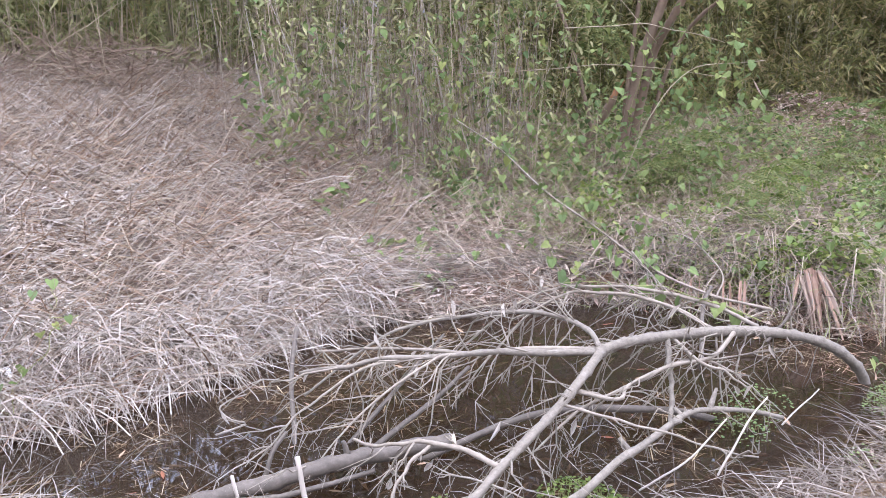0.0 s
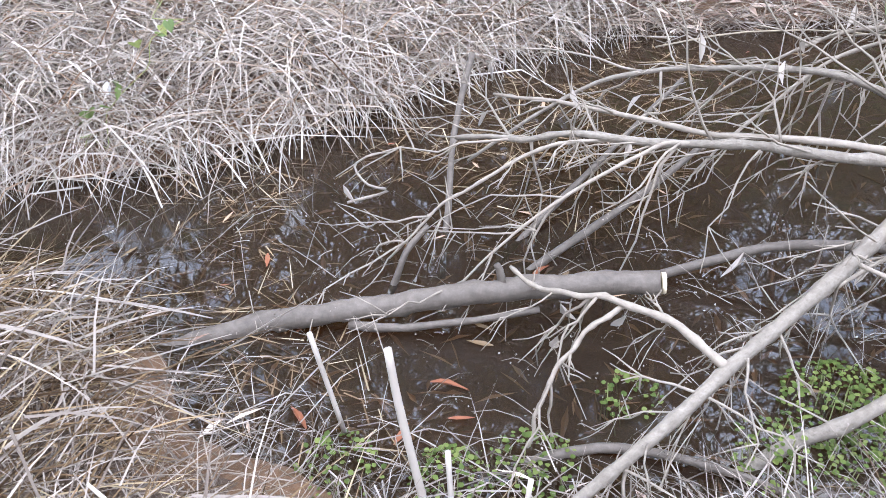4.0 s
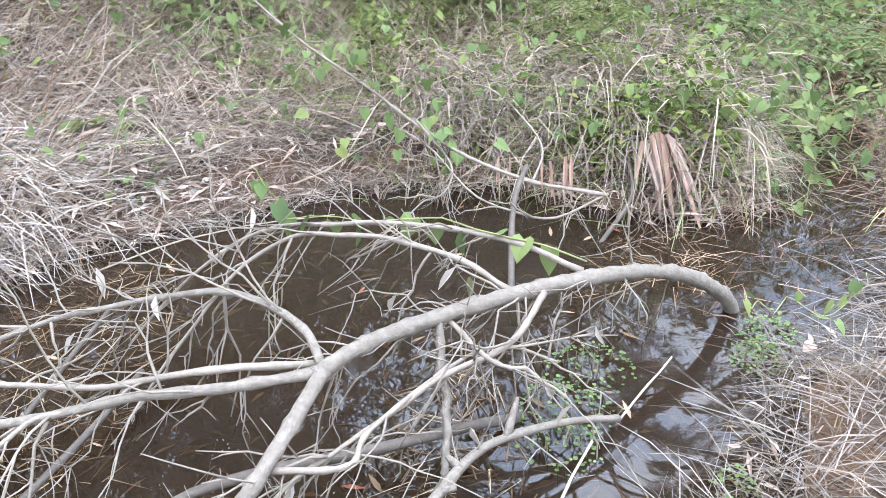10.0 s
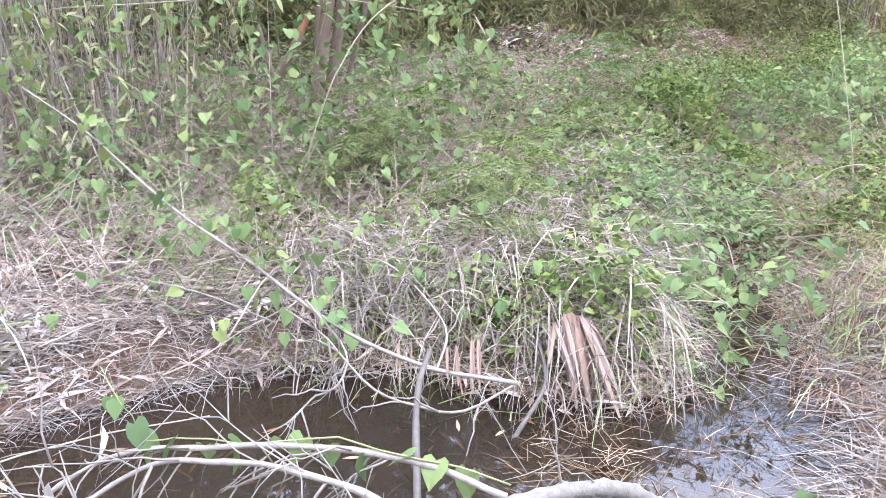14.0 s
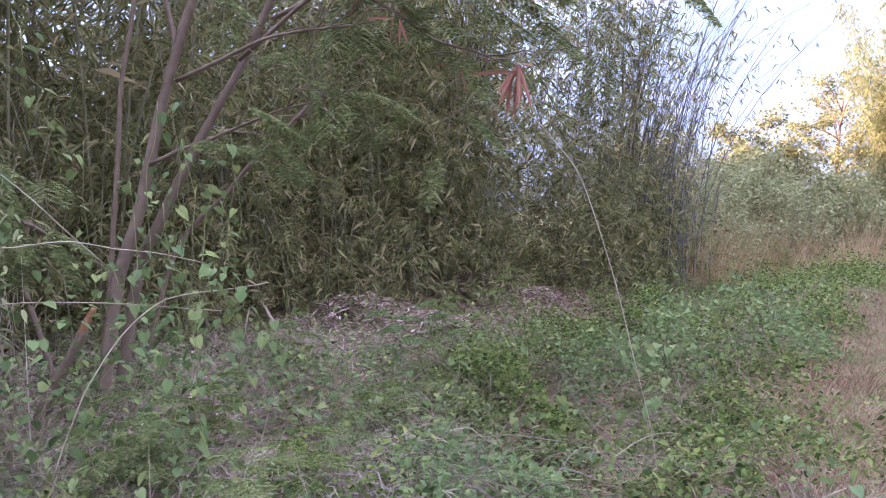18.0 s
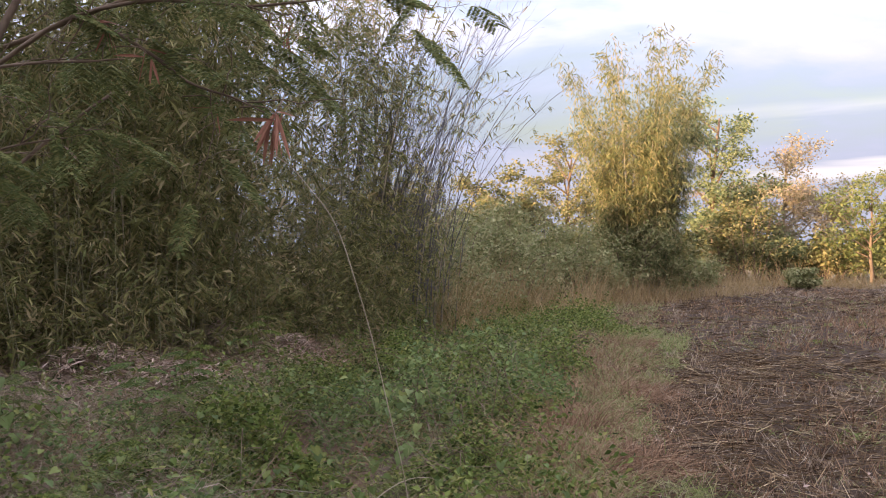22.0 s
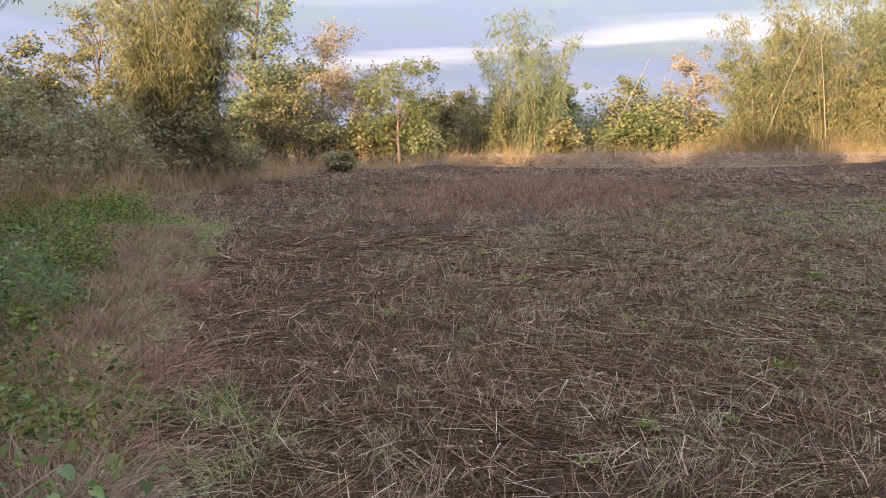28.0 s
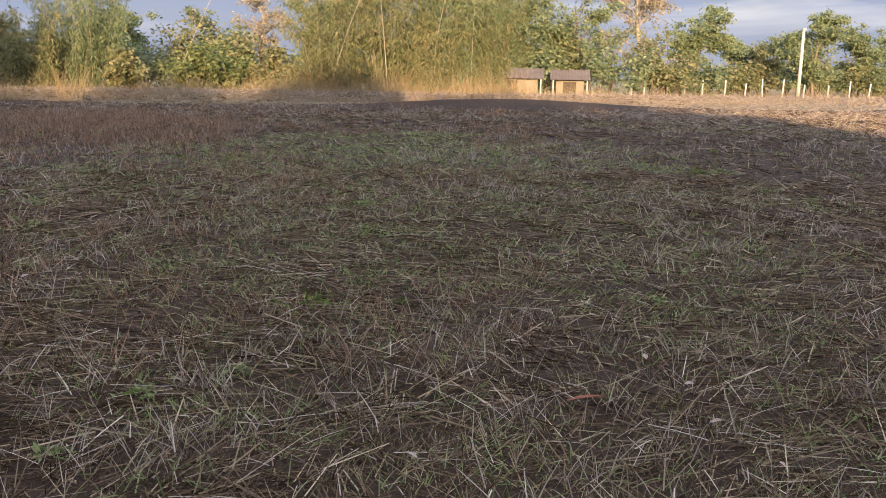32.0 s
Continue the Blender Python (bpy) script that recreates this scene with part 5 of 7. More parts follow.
def build_floaters():
    x, y = scatter(55, -1.6, 2.0, 2.4, 5.2, lambda x, y, e, s: e < -.06)
    for i in range(len(x)):
        z = WATER_Z + .004
        L = rng.uniform(.03, .08)
        V, F = blades(np.array([(x[i], y[i], z)]), dirs(1, (0, .12)), L, L * .22, -.03, LANCE, .1, True)
        tagged(mesh_ob("floating_leaf", V, F, (M_REDSTRAW, M_FIELDSTRAW, M_RUST)[i % 3]), "brown dead leaf floating on the ditch water", "leaf", "floating leaves")
    for (fx, fy, a) in ((-.48, 2.72, .1), (-.72, 2.5, 2.4), (-.32, 3.18, 1.2)):
        V, F = blades(np.array([(fx, fy, WATER_Z + .01)]), np.array([(math.cos(a), math.sin(a), .12)]), .1, .017, .25, (.3, .9, 1, .5, .2), .6, True)
        tagged(mesh_ob("rusty_leaf", V, F, M_RUST), "rust-red dead leaf lying at the water's edge", "leaf")
    x, y = scatter(900, -2.2, 2.4, 2.4, 5.0, lambda x, y, e, s: e < .05)
    m = len(x)
    stuff("sunken_litter", diamonds(on_ground(x, y, rng.uniform(.01, .05, m)), dirs(m, (-.1, .2)), rng.uniform(.05, .14, m), rng.uniform(.008, .02, m), .1, .15, True), M_LITTER, "brown leaves sunk on the ditch bed", "leaf litter")
    x, y = scatter(48, -3.0, -.5, 1.4, 2.75, lambda x, y, e, s: (s < 0) & (e < .9) & (e > -.25) & (x < -1.0 - .6 * (y - 2.6)))
    for i in range(len(x)):
        a, L = .45 + rng.normal(0, .9), rng.uniform(.22, .55)
        z = max(float(ground_z(x[i], y[i])), WATER_Z) + rng.uniform(.04, .2)
        V, F = blades(np.array([(x[i], y[i], z)]), np.array([(math.cos(a), math.sin(a), rng.normal(-.05, .12))]), L, rng.uniform(.006, .013), rng.uniform(0, .4), (.7, 1, .95, .8, .4), .35)
        tagged(mesh_ob("flattened_reed", V, F, (M_GREYSTRAW, M_DULLSTRAW)[i % 2]), "broad bleached reed leaf lying on the near bank", "reed", "flattened reeds")
    # thin water weeds with tiny buds
    x, y = scatter(420, -1.7, .9, 2.45, 3.5, lambda x, y, e, s: e < .12)
    n = len(x)
    P = np.stack([x, y, np.full(n, WATER_Z)], -1)
    D = dirs(n, (.2, 1.6))
    L = rng.uniform(.06, .3, n)
    V, F = blades(P, D, L, rng.uniform(.0016, .003, n), rng.uniform(.1, .6, n), (1, .9, .8, .6))
    stuff("water_weed_stalks", (V, F), M_TWIG, "thin brown weed stalks standing in the water", "weeds")
    tips = V.reshape(n, 4, 2, 3)[:, 3].mean(1)
    tips = np.repeat(tips, 3, 0) + rng.normal(0, .012, (n * 3, 3))
    tips[:, 2] = np.maximum(tips[:, 2], WATER_Z + .003)
    stuff("water_weed_buds", blades(tips, dirs(n * 3, (0, 1)), .0055, .0045, 0, ROUND), M_DULLSTRAW, "tiny pale buds on the weed stalks", "weeds")
    x, y = scatter(1500, -1.8, 2.2, 2.4, 5.2, lambda x, y, e, s: (e < 0) & (lumpy(x, y, 1.5, 3.0) > .15) & ((x < 1.2) | (y > 4.2)))
    n = len(x)
    stuff("floating_straw", blades(np.stack([x, y, np.full(n, WATER_Z + .003)], -1), dirs(n, (-.01, .04)), rng.uniform(.04, .16, n), rng.uniform(.002, .005, n), 0, flat=True), M_FIELDSTRAW, "bits of brown straw floating on the water", "straw")


def build_hanging_branch():
    b = thing("vine_branch", "thin dry branch hung with green vine leaves on the far bank", "branch")
    p = limb(b, "stem", [(.1, 6.3, .95), (.4, 5.95, .78), (.7, 5.65, .53), (1.03, 5.35, .33), (1.31, 5.05, .16), (1.6, 4.85, .05), (1.9, 4.75, .02)], .0038, .0085, M_TWIG, 30, 7, .01, .06, 60, nodes=4)
    side = [limb(b, "stem", q, .0052, .003, M_TWIG, 20, 6, .01, .06, 61 + k, nodes=4) for k, q in enumerate(([(1.9, 4.75, .02), (1.68, 4.7, -.03), (1.47, 4.66, .02), (1.31, 4.72, .11), (1.19, 4.9, .22), (1.11, 5.1, .25)], [(1.17, 5.2, .25), (1.28, 5.0, .12), (1.18, 4.8, .07), (1.05, 4.65, .06)], [(1.6, 4.85, .05), (1.69, 5.05, .16), (1.54, 5.35, .3), (1.45, 5.6, .28)]))]
    for k, pp in enumerate((p, *side)):
        tw, tp = twigs_on(pp, 9 if k else 14, .34, .004, .1, .7, 1, 400 + k)
        twig_parts(b, tw)
    P = p[rng.integers(0, 20, 90)] + rng.normal(0, .075, (90, 3))
    for k in range(90):
        leaf_on(b, P[k], rng.uniform(0, 360), rng.uniform(10, 70), rng.uniform(.045, .08), k)


build_vine_on_branch()
build_right_bank()
build_cress()
build_dead_bundle()
build_floaters()
build_hanging_branch()


# ---- bamboo thicket on the far bank ----
def culm_path(x, y, h, lean, az, n=9):
    s = np.linspace(0, 1, n)[:, None]
    d = np.array((math.cos(az), math.sin(az), 0.0))
    base = np.array((x, y, float(ground_z(x, y)) - .05))
    return base + np.array((0, 0, h)) * (s - .12 * lean * s ** 3) + d * (lean * h * .5 * s ** 2)


def clumpy_sprays(paths, clumps, per, size, lo, reach, tight, down=0.5):
    """Leaves gathered in tufts on short side branches, with gaps between the tufts."""
    C = []
    for p in paths:
        u = rng.uniform(lo, 1, clumps) ** .85 * (len(p) - 1)
        i = np.minimum(u.astype(int), len(p) - 2)
        c = p[i] + (p[i + 1] - p[i]) * (u - i)[:, None]
        a = rng.uniform(0, 6.283, clumps)
        q = reach * rng.uniform(.1, 1, clumps) * (1.15 - .6 * u / (len(p) - 1))
        C.append(c + np.stack([np.cos(a) * q, np.sin(a) * q, rng.normal(0, .15 * reach, clumps)], -1))
    C = np.repeat(np.concatenate(C), per, 0)
    n = len(C)
    P = C + rng.normal(0, tight, (n, 3)) * np.array((1, 1, .7))
    a = rng.uniform(0, 6.283, n)
    D = np.stack([np.cos(a), np.sin(a), rng.normal(-down, .4, n)], -1)
    L = size * rng.uniform(.6, 1.3, n)
    return diamonds(P, D, L, L * .2, .2, .1, mid=.35)


def leaf_sprays(paths, per, size, lo=0.2, spread=0.35, down=0.6):
    """Drooping bamboo leaves in small sprays round the culms."""
    P, D = [], []
    for p in paths:
        n = max(1, int(per))
        u = rng.uniform(lo, 1, n) * (len(p) - 1)
        i = np.minimum(u.astype(int), len(p) - 2)
        c = p[i] + (p[i + 1] - p[i]) * (u - i)[:, None] + rng.normal(0, spread, (n, 3)) * np.array((1, 1, .6))
        k = rng.integers(3, 7, n)
        a = rng.uniform(0, 6.283, n)
        c, a = np.repeat(c, k, 0), np.repeat(a, k)
        a = a + rng.normal(0, .6, len(a))
        P.append(c + rng.normal(0, .04, c.shape))
        D.append(np.stack([np.cos(a), np.sin(a), rng.normal(-down, .55, len(a))], -1))
    P, D = np.concatenate(P), np.concatenate(D)
    n = len(P)
    L = size * rng.uniform(.6, 1.3, n)
    return diamonds(P, D, L, L * .17, .2, .1, mid=.35)


FRONT = np.array([(-14, 10.4), (-6, 10.0), (-2.2, 9.9), (0, 10.0), (2.2, 10.9), (4.3, 12.2), (7, 13.2), (9.6, 13.8), (12.6, 15.4)])


def front_line(u):
    q = np.linspace(0, 1, len(FRONT))
    return np.interp(u, q, FRONT[:, 0]), np.interp(u, q, FRONT[:, 1])


def build_thicket():
    groups = 12
    for gi in range(groups):
        th = thing("bamboo_clump", "dense olive-green bamboo clump with thin brown culms", "bamboo", "bamboo thicket")
        paths, arching = [], []
        u0, u1 = gi / groups, (gi + 1) / groups
        for k in range(24):
            u = rng.uniform(u0, u1)
            fx, fy = front_line(u)
            depth = rng.uniform(0, 1) ** 1.3 * 4.0
            x, y = fx - .45 * depth + rng.normal(0, .2), fy + .9 * depth
            # tall arching culms reach out of view, added so the water reflects dark
            tall = -8 < fx < 1.5
            h = rng.uniform(7.6, 9.8) if tall else rng.uniform(3.6, 5.6) if fx < .6 else rng.uniform(5.6, 8.2) if fx < 2.2 else rng.uniform(4.4, 6.8) if gi < 10 else rng.uniform(5.2, 7.4)
            az = -1.6 + rng.normal(0, .45) if tall else -1.2 + rng.normal(0, 1.3)
            p = culm_path(x, y, h, rng.uniform(.45, .95) if tall else rng.uniform(.1, .7), az)
            paths.append(p)
            if tall:
                arching.append(p)
            r = rng.uniform(.010, .022)
            mesh_ob("culm", *tube(p, r, r * .35, 5), M_DRYCULM if rng.random() < .3 else M_CULM, th, True)
        # the western clumps take a lighter leaf colour in place of backlight
        mesh_ob("foliage", *leaf_sprays(paths, (46, 165, 150, 140)[(gi > 4) + (gi > 7) + (gi > 9)], .16 if u0 < .5 else .15, .04, .45, .4), M_HEDGE if gi < 4 else M_BAMBOO, th)
        if 8 <= gi <= 9:
            mesh_ob("crown_foliage", *leaf_sprays(paths, 60, .22, .3, .6, .5), M_BAMBOO, th)
        # coarse unseen crowns that block the sky's reflection in the water
        if arching:
            mesh_ob("crown_foliage", *leaf_sprays(arching, 55, .3, .35, .6, .5), M_BAMBOO, th)
        # leafy lower skirts and bare brown shoots
        low = []
        for k in range(60):
            u = rng.uniform(u0, u1)
            fx, fy = front_line(u)
            x, y = fx + rng.normal(0, .5), fy + rng.normal(.1, .5)
            low.append(culm_path(x, y, rng.uniform(.8, 3.4), rng.uniform(.1, .9), rng.uniform(0, 6.28), 6))
        mesh_ob("shoot_mass", *joined([tube(p, .006, .002, 4) for p in low]), M_DRYCULM if gi < 5 else M_CULM, th, True)["kind"] = "stuff"
        mesh_ob("low_foliage", *leaf_sprays(low, 34 if gi > 8 else 22 if gi > 4 else 13, .14, .05, .25, .3), M_HEDGE if gi < 4 else M_BAMBOO, th)
        tw = []
        for p in paths[::2]:
            tw += twigs_on(p, 5, 1.3, .0045, -.1, .9, 1, int(rng.integers(1e6)), (.1, .95))[0]
        mesh_ob("side_branch_mass", *joined(tw), M_CULM, th, True)["kind"] = "stuff"
        back = [culm_path(x, y, rng.uniform(2.6, 5.2), .3, rng.uniform(0, 6.28), 6) for x, y in [(front_line(u)[0] - 2.4 + rng.normal(0, .5), front_line(u)[1] + 4.6 + rng.normal(0, .6)) for u in rng.uniform(u0, u1, 22)]]
        mesh_ob("inner_foliage", *leaf_sprays(back, 30 if gi > 4 else 9, .38, .0, .45), M_BAMBOO, th)
    # bare grey culms that fan out at the thicket's end
    th = thing("bare_bamboo", "leafless grey-violet bamboo culms fanning against the sky", "bamboo")
    ps = []
    for k in range(120):
        x, y = 12.0 + rng.normal(0, .5), 15.2 + rng.normal(0, .6)
        h = rng.uniform(4.0, 7.2)
        az = -.75 + rng.normal(0, .7)
        p = culm_path(x - (.5 if k % 3 else 0), y, h, rng.uniform(.1, .8) * (1.6 if k % 4 == 0 else 1.0), az, 10)
        ps.append(p)
        r = rng.uniform(.006, .013)
        mesh_ob("culm", *tube(p, r, r * .3, 5), M_GREYCULM if k % 7 else M_DRYCULM, th, True)
    tw = []
    for p in ps:
        tw += twigs_on(p, 8, .9, .0035, -.3, .6, 1, int(rng.integers(1e6)), (.2, 1))[0]
    mesh_ob("side_branch_mass", *joined(tw), M_GREYCULM, th, True)["kind"] = "stuff"
    mesh_ob("foliage", *leaf_sprays(ps[:40], 12, .14, .2, .25), M_BAMBOO, th)


def bipinnate(base, d, length, n_pinna=7, leaf=.02):
    """One feathery compound leaf: a rachis with paired pinnae of narrow leaflets."""
    d = unit(np.asarray(d, float))
    side = unit(np.cross(d, (0, 0, 1.0)))
    P, D, R = [], [], []
    s = np.linspace(.2, 1, n_pinna)
    for q in s:
        c = base + d * length * q + np.array((0, 0, -.35 * length * q * q))
        for sg in (-1, 1):
            pd = unit(d * .55 + sg * side + np.array((0, 0, -.35)))
            pl = length * .45 * (1 - .35 * abs(q - .5))
            R.append((c, pd, pl))
            m = 9
            v = np.linspace(.1, 1, m)[:, None]
            pts = c + pd * pl * v + np.array((0, 0, -.2 * pl)) * v ** 2
            nrm = unit(np.cross(pd, (0, 0, 1.0)))
            for s2 in (-1, 1):
                P.append(pts)
                D.append(np.tile(unit(pd * .5 + s2 * nrm), (m, 1)))
    return np.concatenate(P), np.concatenate(D), R


def pod_cluster(parent_thing, at, n, size):
    for k in range(n):
        d = np.array((rng.normal(0, .32), rng.normal(0, .32), -1.0)) if k > 1 else np.array((1.0 - 2 * k, .3, .05))
        V, F = blades(np.asarray(at, float)[None] + rng.normal(0, .02, (1, 3)), d[None], size * rng.uniform(.7, 1.2, 1), .03 * size / .3, .1, (.25, .9, 1, .85, .1), .12)
        mesh_ob("pod", V, F, M_SEEDPOD, parent_thing)


def build_leucaena():
    t = thing("leucaena_tree", "brown multi-stemmed tree with feathery leaves on the bank", "tree")
    g = float(ground_z(1.9, 8.1))
    stems = [
        ([(1.72, 8.5, g - .1), (1.87, 8.46, 1.22), (1.99, 8.39, 1.68), (2.16, 8.28, 2.33), (2.26, 8.22, 2.75), (2.42, 8.13, 3.29), (2.75, 7.95, 4.0), (3.1, 7.7, 4.8)], .052, .02),
        ([(1.85, 8.7, g - .1), (2.02, 8.61, 1.31), (2.18, 8.52, 1.71), (2.39, 8.4, 2.15), (2.6, 8.28, 2.54), (2.78, 8.18, 2.9), (3.15, 7.96, 3.82), (3.5, 7.8, 4.6)], .046, .018),
        ([(1.95, 8.8, g - .1), (2.25, 8.72, 1.3), (2.47, 8.6, 1.71), (2.69, 8.48, 1.95), (2.98, 8.32, 2.28), (3.27, 8.16, 2.6), (3.6, 8.0, 2.9)], .022, .010),
        ([(1.8, 8.85, g - .1), (1.87, 8.8, 1.35), (1.94, 8.74, 2.16), (1.99, 8.69, 2.77), (2.08, 8.63, 3.37), (2.2, 8.5, 4.2)], .024, .010),
        ([(2.29, 8.2, 2.81), (2.25, 8.21, 3.22), (2.21, 8.22, 3.68), (2.15, 8.2, 4.3)], .020, .010),
        ([(1.6, 8.6, g - .1), (1.2, 8.6, 1.6), (.8, 8.6, 2.6), (.5, 8.6, 3.8)], .022, .010),
    ]
    paths = [limb(t, "trunk" if k < 2 else "stem", p, a, b, M_BROWNBARK, 26, 9, .012, .04, 500 + k) for k, (p, a, b) in enumerate(stems)]
    limb(t, "broken_stem", [(1.35, 8.6, .35), (1.5, 8.56, .66), (1.61, 8.49, .87), (1.66, 8.46, .98)], .04, .034, M_BROWNBARK, 10, 9, .005, .08, 520)
    limb(t, "torn_end", [(1.645, 8.465, .95), (1.69, 8.44, 1.06), (1.73, 8.42, 1.13)], .03, .016, M_TORN, 8, 8, .004, .25, 521, "torn orange wood")
    boughs = [
        [(2.28, 8.21, 2.66), (2.71, 7.77, 2.85), (3.05, 7.48, 2.92), (3.33, 7.22, 2.95)],
        [(2.66, 8.02, 2.79), (3.08, 7.57, 3.16), (3.46, 7.15, 3.29), (3.88, 6.72, 3.28), (4.31, 6.38, 3.3), (4.57, 6.03, 3.31)],
        [(2.89, 8.0, 3.08), (3.31, 7.34, 3.25), (3.74, 6.89, 3.47), (4.3, 6.6, 3.6)],
        [(2.75, 7.95, 4.0), (3.4, 7.3, 4.1), (4.2, 6.9, 4.0), (5.0, 6.7, 3.7)],
        [(3.0, 7.8, 3.5), (3.5, 7.5, 3.1), (3.8, 7.1, 2.8), (4.0, 6.7, 2.64)],
        [(2.1, 8.3, 2.1), (2.5, 7.8, 2.3), (2.95, 7.1, 2.45)],
        [(1.5, 8.5, 1.6), (1.1, 7.7, 1.9), (.8, 7.0, 2.1)],
        [(2.3, 8.0, 3.2), (1.8, 7.3, 3.6), (1.6, 6.8, 3.9)],
        [(3.1, 7.7, 4.7), (3.8, 7.0, 4.6), (4.7, 6.6, 4.3)],
        [(3.4, 7.9, 4.4), (4.2, 7.3, 4.5), (5.0, 7.0, 4.2)],
        # higher boughs, mostly unseen, added to break up the sky reflected in the water
        [(3.1, 7.7, 4.8), (3.3, 6.9, 5.1), (3.5, 6.1, 5.0), (3.7, 5.5, 4.7)],
        [(3.5, 7.8, 4.6), (4.1, 6.9, 5.2), (4.5, 6.2, 5.3)],
        [(3.1, 7.7, 4.8), (2.7, 6.9, 5.2), (2.5, 6.2, 5.1)],
        [(3.5, 7.8, 4.6), (4.4, 7.8, 5.4), (5.2, 7.6, 5.8)],
        [(3.1, 7.7, 4.8), (3.4, 8.1, 5.8), (3.9, 8.2, 6.5)],
    ]
    P, D = [], []
    rach = []
    for k, b in enumerate(boughs):
        path = limb(t, "bough", b, .016, .005, M_BROWNBARK, 18, 6, .02, .05, 540 + k)
        tw, tips = twigs_on(path, 9, .6, .005, .05, .8, 1, 560 + k)
        twig_parts(t, tw, M_BROWNBARK)
        for c in np.concatenate([tips, path[6::2]]):
            if rng.random() < .8 and np.hypot(c[0] - 3.95, c[1] - 6.6) + abs(c[2] - 2.5) > .55:
                d = np.array((rng.normal(.5, .6), rng.normal(-.2, .6), rng.normal(-.25, .3)))
                a, b2, r = bipinnate(c, d, rng.uniform(.2, .34))
                P.append(a)
                D.append(b2)
                rach += r
    P, D = np.concatenate(P), np.concatenate(D)
    mesh_ob("leaf_mass", *diamonds(P, D, .036, .012, .1), M_TREELEAF, t, label="dark feathery leaflets")["kind"] = "stuff"
    R0, R1, R2 = (np.array([r[i] for r in rach]) for i in range(3))
    mesh_ob("leaf_stalk_mass", *blades(R0, R1, R2, .004, .2, (1, .8, .5)), M_STEM, t)["kind"] = "stuff"
    for at, n, s in (((3.97, 6.56, 2.59), 16, .24), ((3.31, 7.34, 3.14), 6, .2), ((3.5, 7.25, 2.99), 5, .18), ((4.15, 6.69, 3.15), 5, .18), ((3.86, 7.07, 2.71), 3, .14), ((3.2, 7.3, 3.6), 6, .22)):
        c = thing("seed_pods", "hanging cluster of dry reddish-brown seed pods", "seed pods", "seed pod clusters")
        limb(c, "stalk", [np.array(at) + np.array((-.18, .1, .04)), np.array(at) + np.array((-.06, .03, .05)), at], .005, .003, M_BROWNBARK, 6, 5)
        pod_cluster(c, at, n, s)
    arc = thing("arching_cane", "thin tan cane arching down to the brambles", "cane")
    limb(arc, "stem", [(4.1, 7.9, 2.4), (4.18, 7.59, 2.49), (4.26, 7.33, 2.47), (4.36, 7.11, 2.4), (4.46, 6.9, 2.18), (4.55, 6.75, 1.92), (4.59, 6.63, 1.63), (4.63, 6.51, 1.27), (4.66, 6.39, .87), (4.69, 6.27, .45), (4.7, 6.2, .1)], .0038, .003, M_DRYCULM, 44, 6, .003, .02, 580, nodes=5)
    for (a, b) in (((2.68, 7.6, 1.18), (2.78, 7.5, .98)), ((2.95, 7.1, 2.38), (3.06, 7.05, 2.25)), ((2.6, 7.62, 1.16), (2.52, 7.5, .95))):
        d = np.array(b) - np.array(a)
        V, F = blades(np.array([a]), d[None], float(np.linalg.norm(d)) * .7, .02, .05, (.2, 1, .8, .1), .25)
        tagged(mesh_ob("hanging_leaf", V, F, M_LITTER), "pale dead leaf caught on a twig", "leaf")


def build_canes():
    for k, pts in enumerate(([(.2, 6.9, 1.25), (.9, 6.95, 1.3), (1.6, 7.0, 1.3), (2.3, 7.05, 1.22)], [(.3, 6.8, 2.7), (.8, 6.9, 2.3), (1.3, 7.0, 1.9), (1.7, 7.1, 1.5)], [(.9, 6.6, 1.6), (1.5, 6.7, 1.62), (2.2, 6.9, 1.5)],
                             [(1.4, 6.6, .5), (1.6, 6.7, 1.0), (2.0, 6.9, 1.3), (2.6, 7.1, 1.35)], [(-1.0, 8.0, 2.4), (-1.05, 8.1, 1.4), (-1.1, 8.2, .7)], [(-.7, 8.3, 2.6), (-.72, 8.3, 1.5), (-.7, 8.3, .6)], [(-3.6, 7.6, 1.2), (-3.2, 7.5, 1.5), (-2.5, 7.4, 1.9)],
                             [(-3.3, 7.8, 1.1), (-3.5, 7.7, 1.7), (-3.7, 7.6, 2.4)], [(-2.9, 7.6, 1.1), (-2.95, 7.6, 1.7), (-3.1, 7.6, 2.3)])):
        c = thing("dry_cane", "thin tan dry cane leaning in the undergrowth", "cane", "dry canes")
        limb(c, "stem", pts, .0038, .0028, M_DRYCULM, 22, 5, .01, .03, 590 + k, nodes=5)
    for k, pts in enumerate(([(1.0, 7.2, 2.5), (1.15, 7.1, 2.2), (1.25, 7.0, 1.9), (1.3, 7.0, 1.5)], [(1.3, 7.5, 2.9), (1.4, 7.3, 2.4), (1.5, 7.2, 2.0)], [(2.3, 7.3, 1.4), (2.5, 7.2, 1.1), (2.7, 7.1, .8)])):
        vine(np.array(pts), 10, .1, "heart-leaved vine hanging from the tree", 3300 + k)


build_thicket()
build_leucaena()
build_canes()
build_banks()


# ---- mown field ----
def polar(n, r0, r1, a0, a1, power=1.0):
    """Places round the field's near corner, thinning out with distance; bearings in degrees east of north."""
    r = r0 + (r1 - r0) * rng.uniform(0, 1, n) ** power
    a = np.radians(rng.uniform(a0, a1, n))
    x, y = 2.3 + r * np.sin(a), 2.2 + r * np.cos(a)
    e, _, sd = ditch(x, y)
    m = (sd < 0) & (e > .5 + .03 * r) & (x < 47.5)
    return x[m], y[m], r[m]


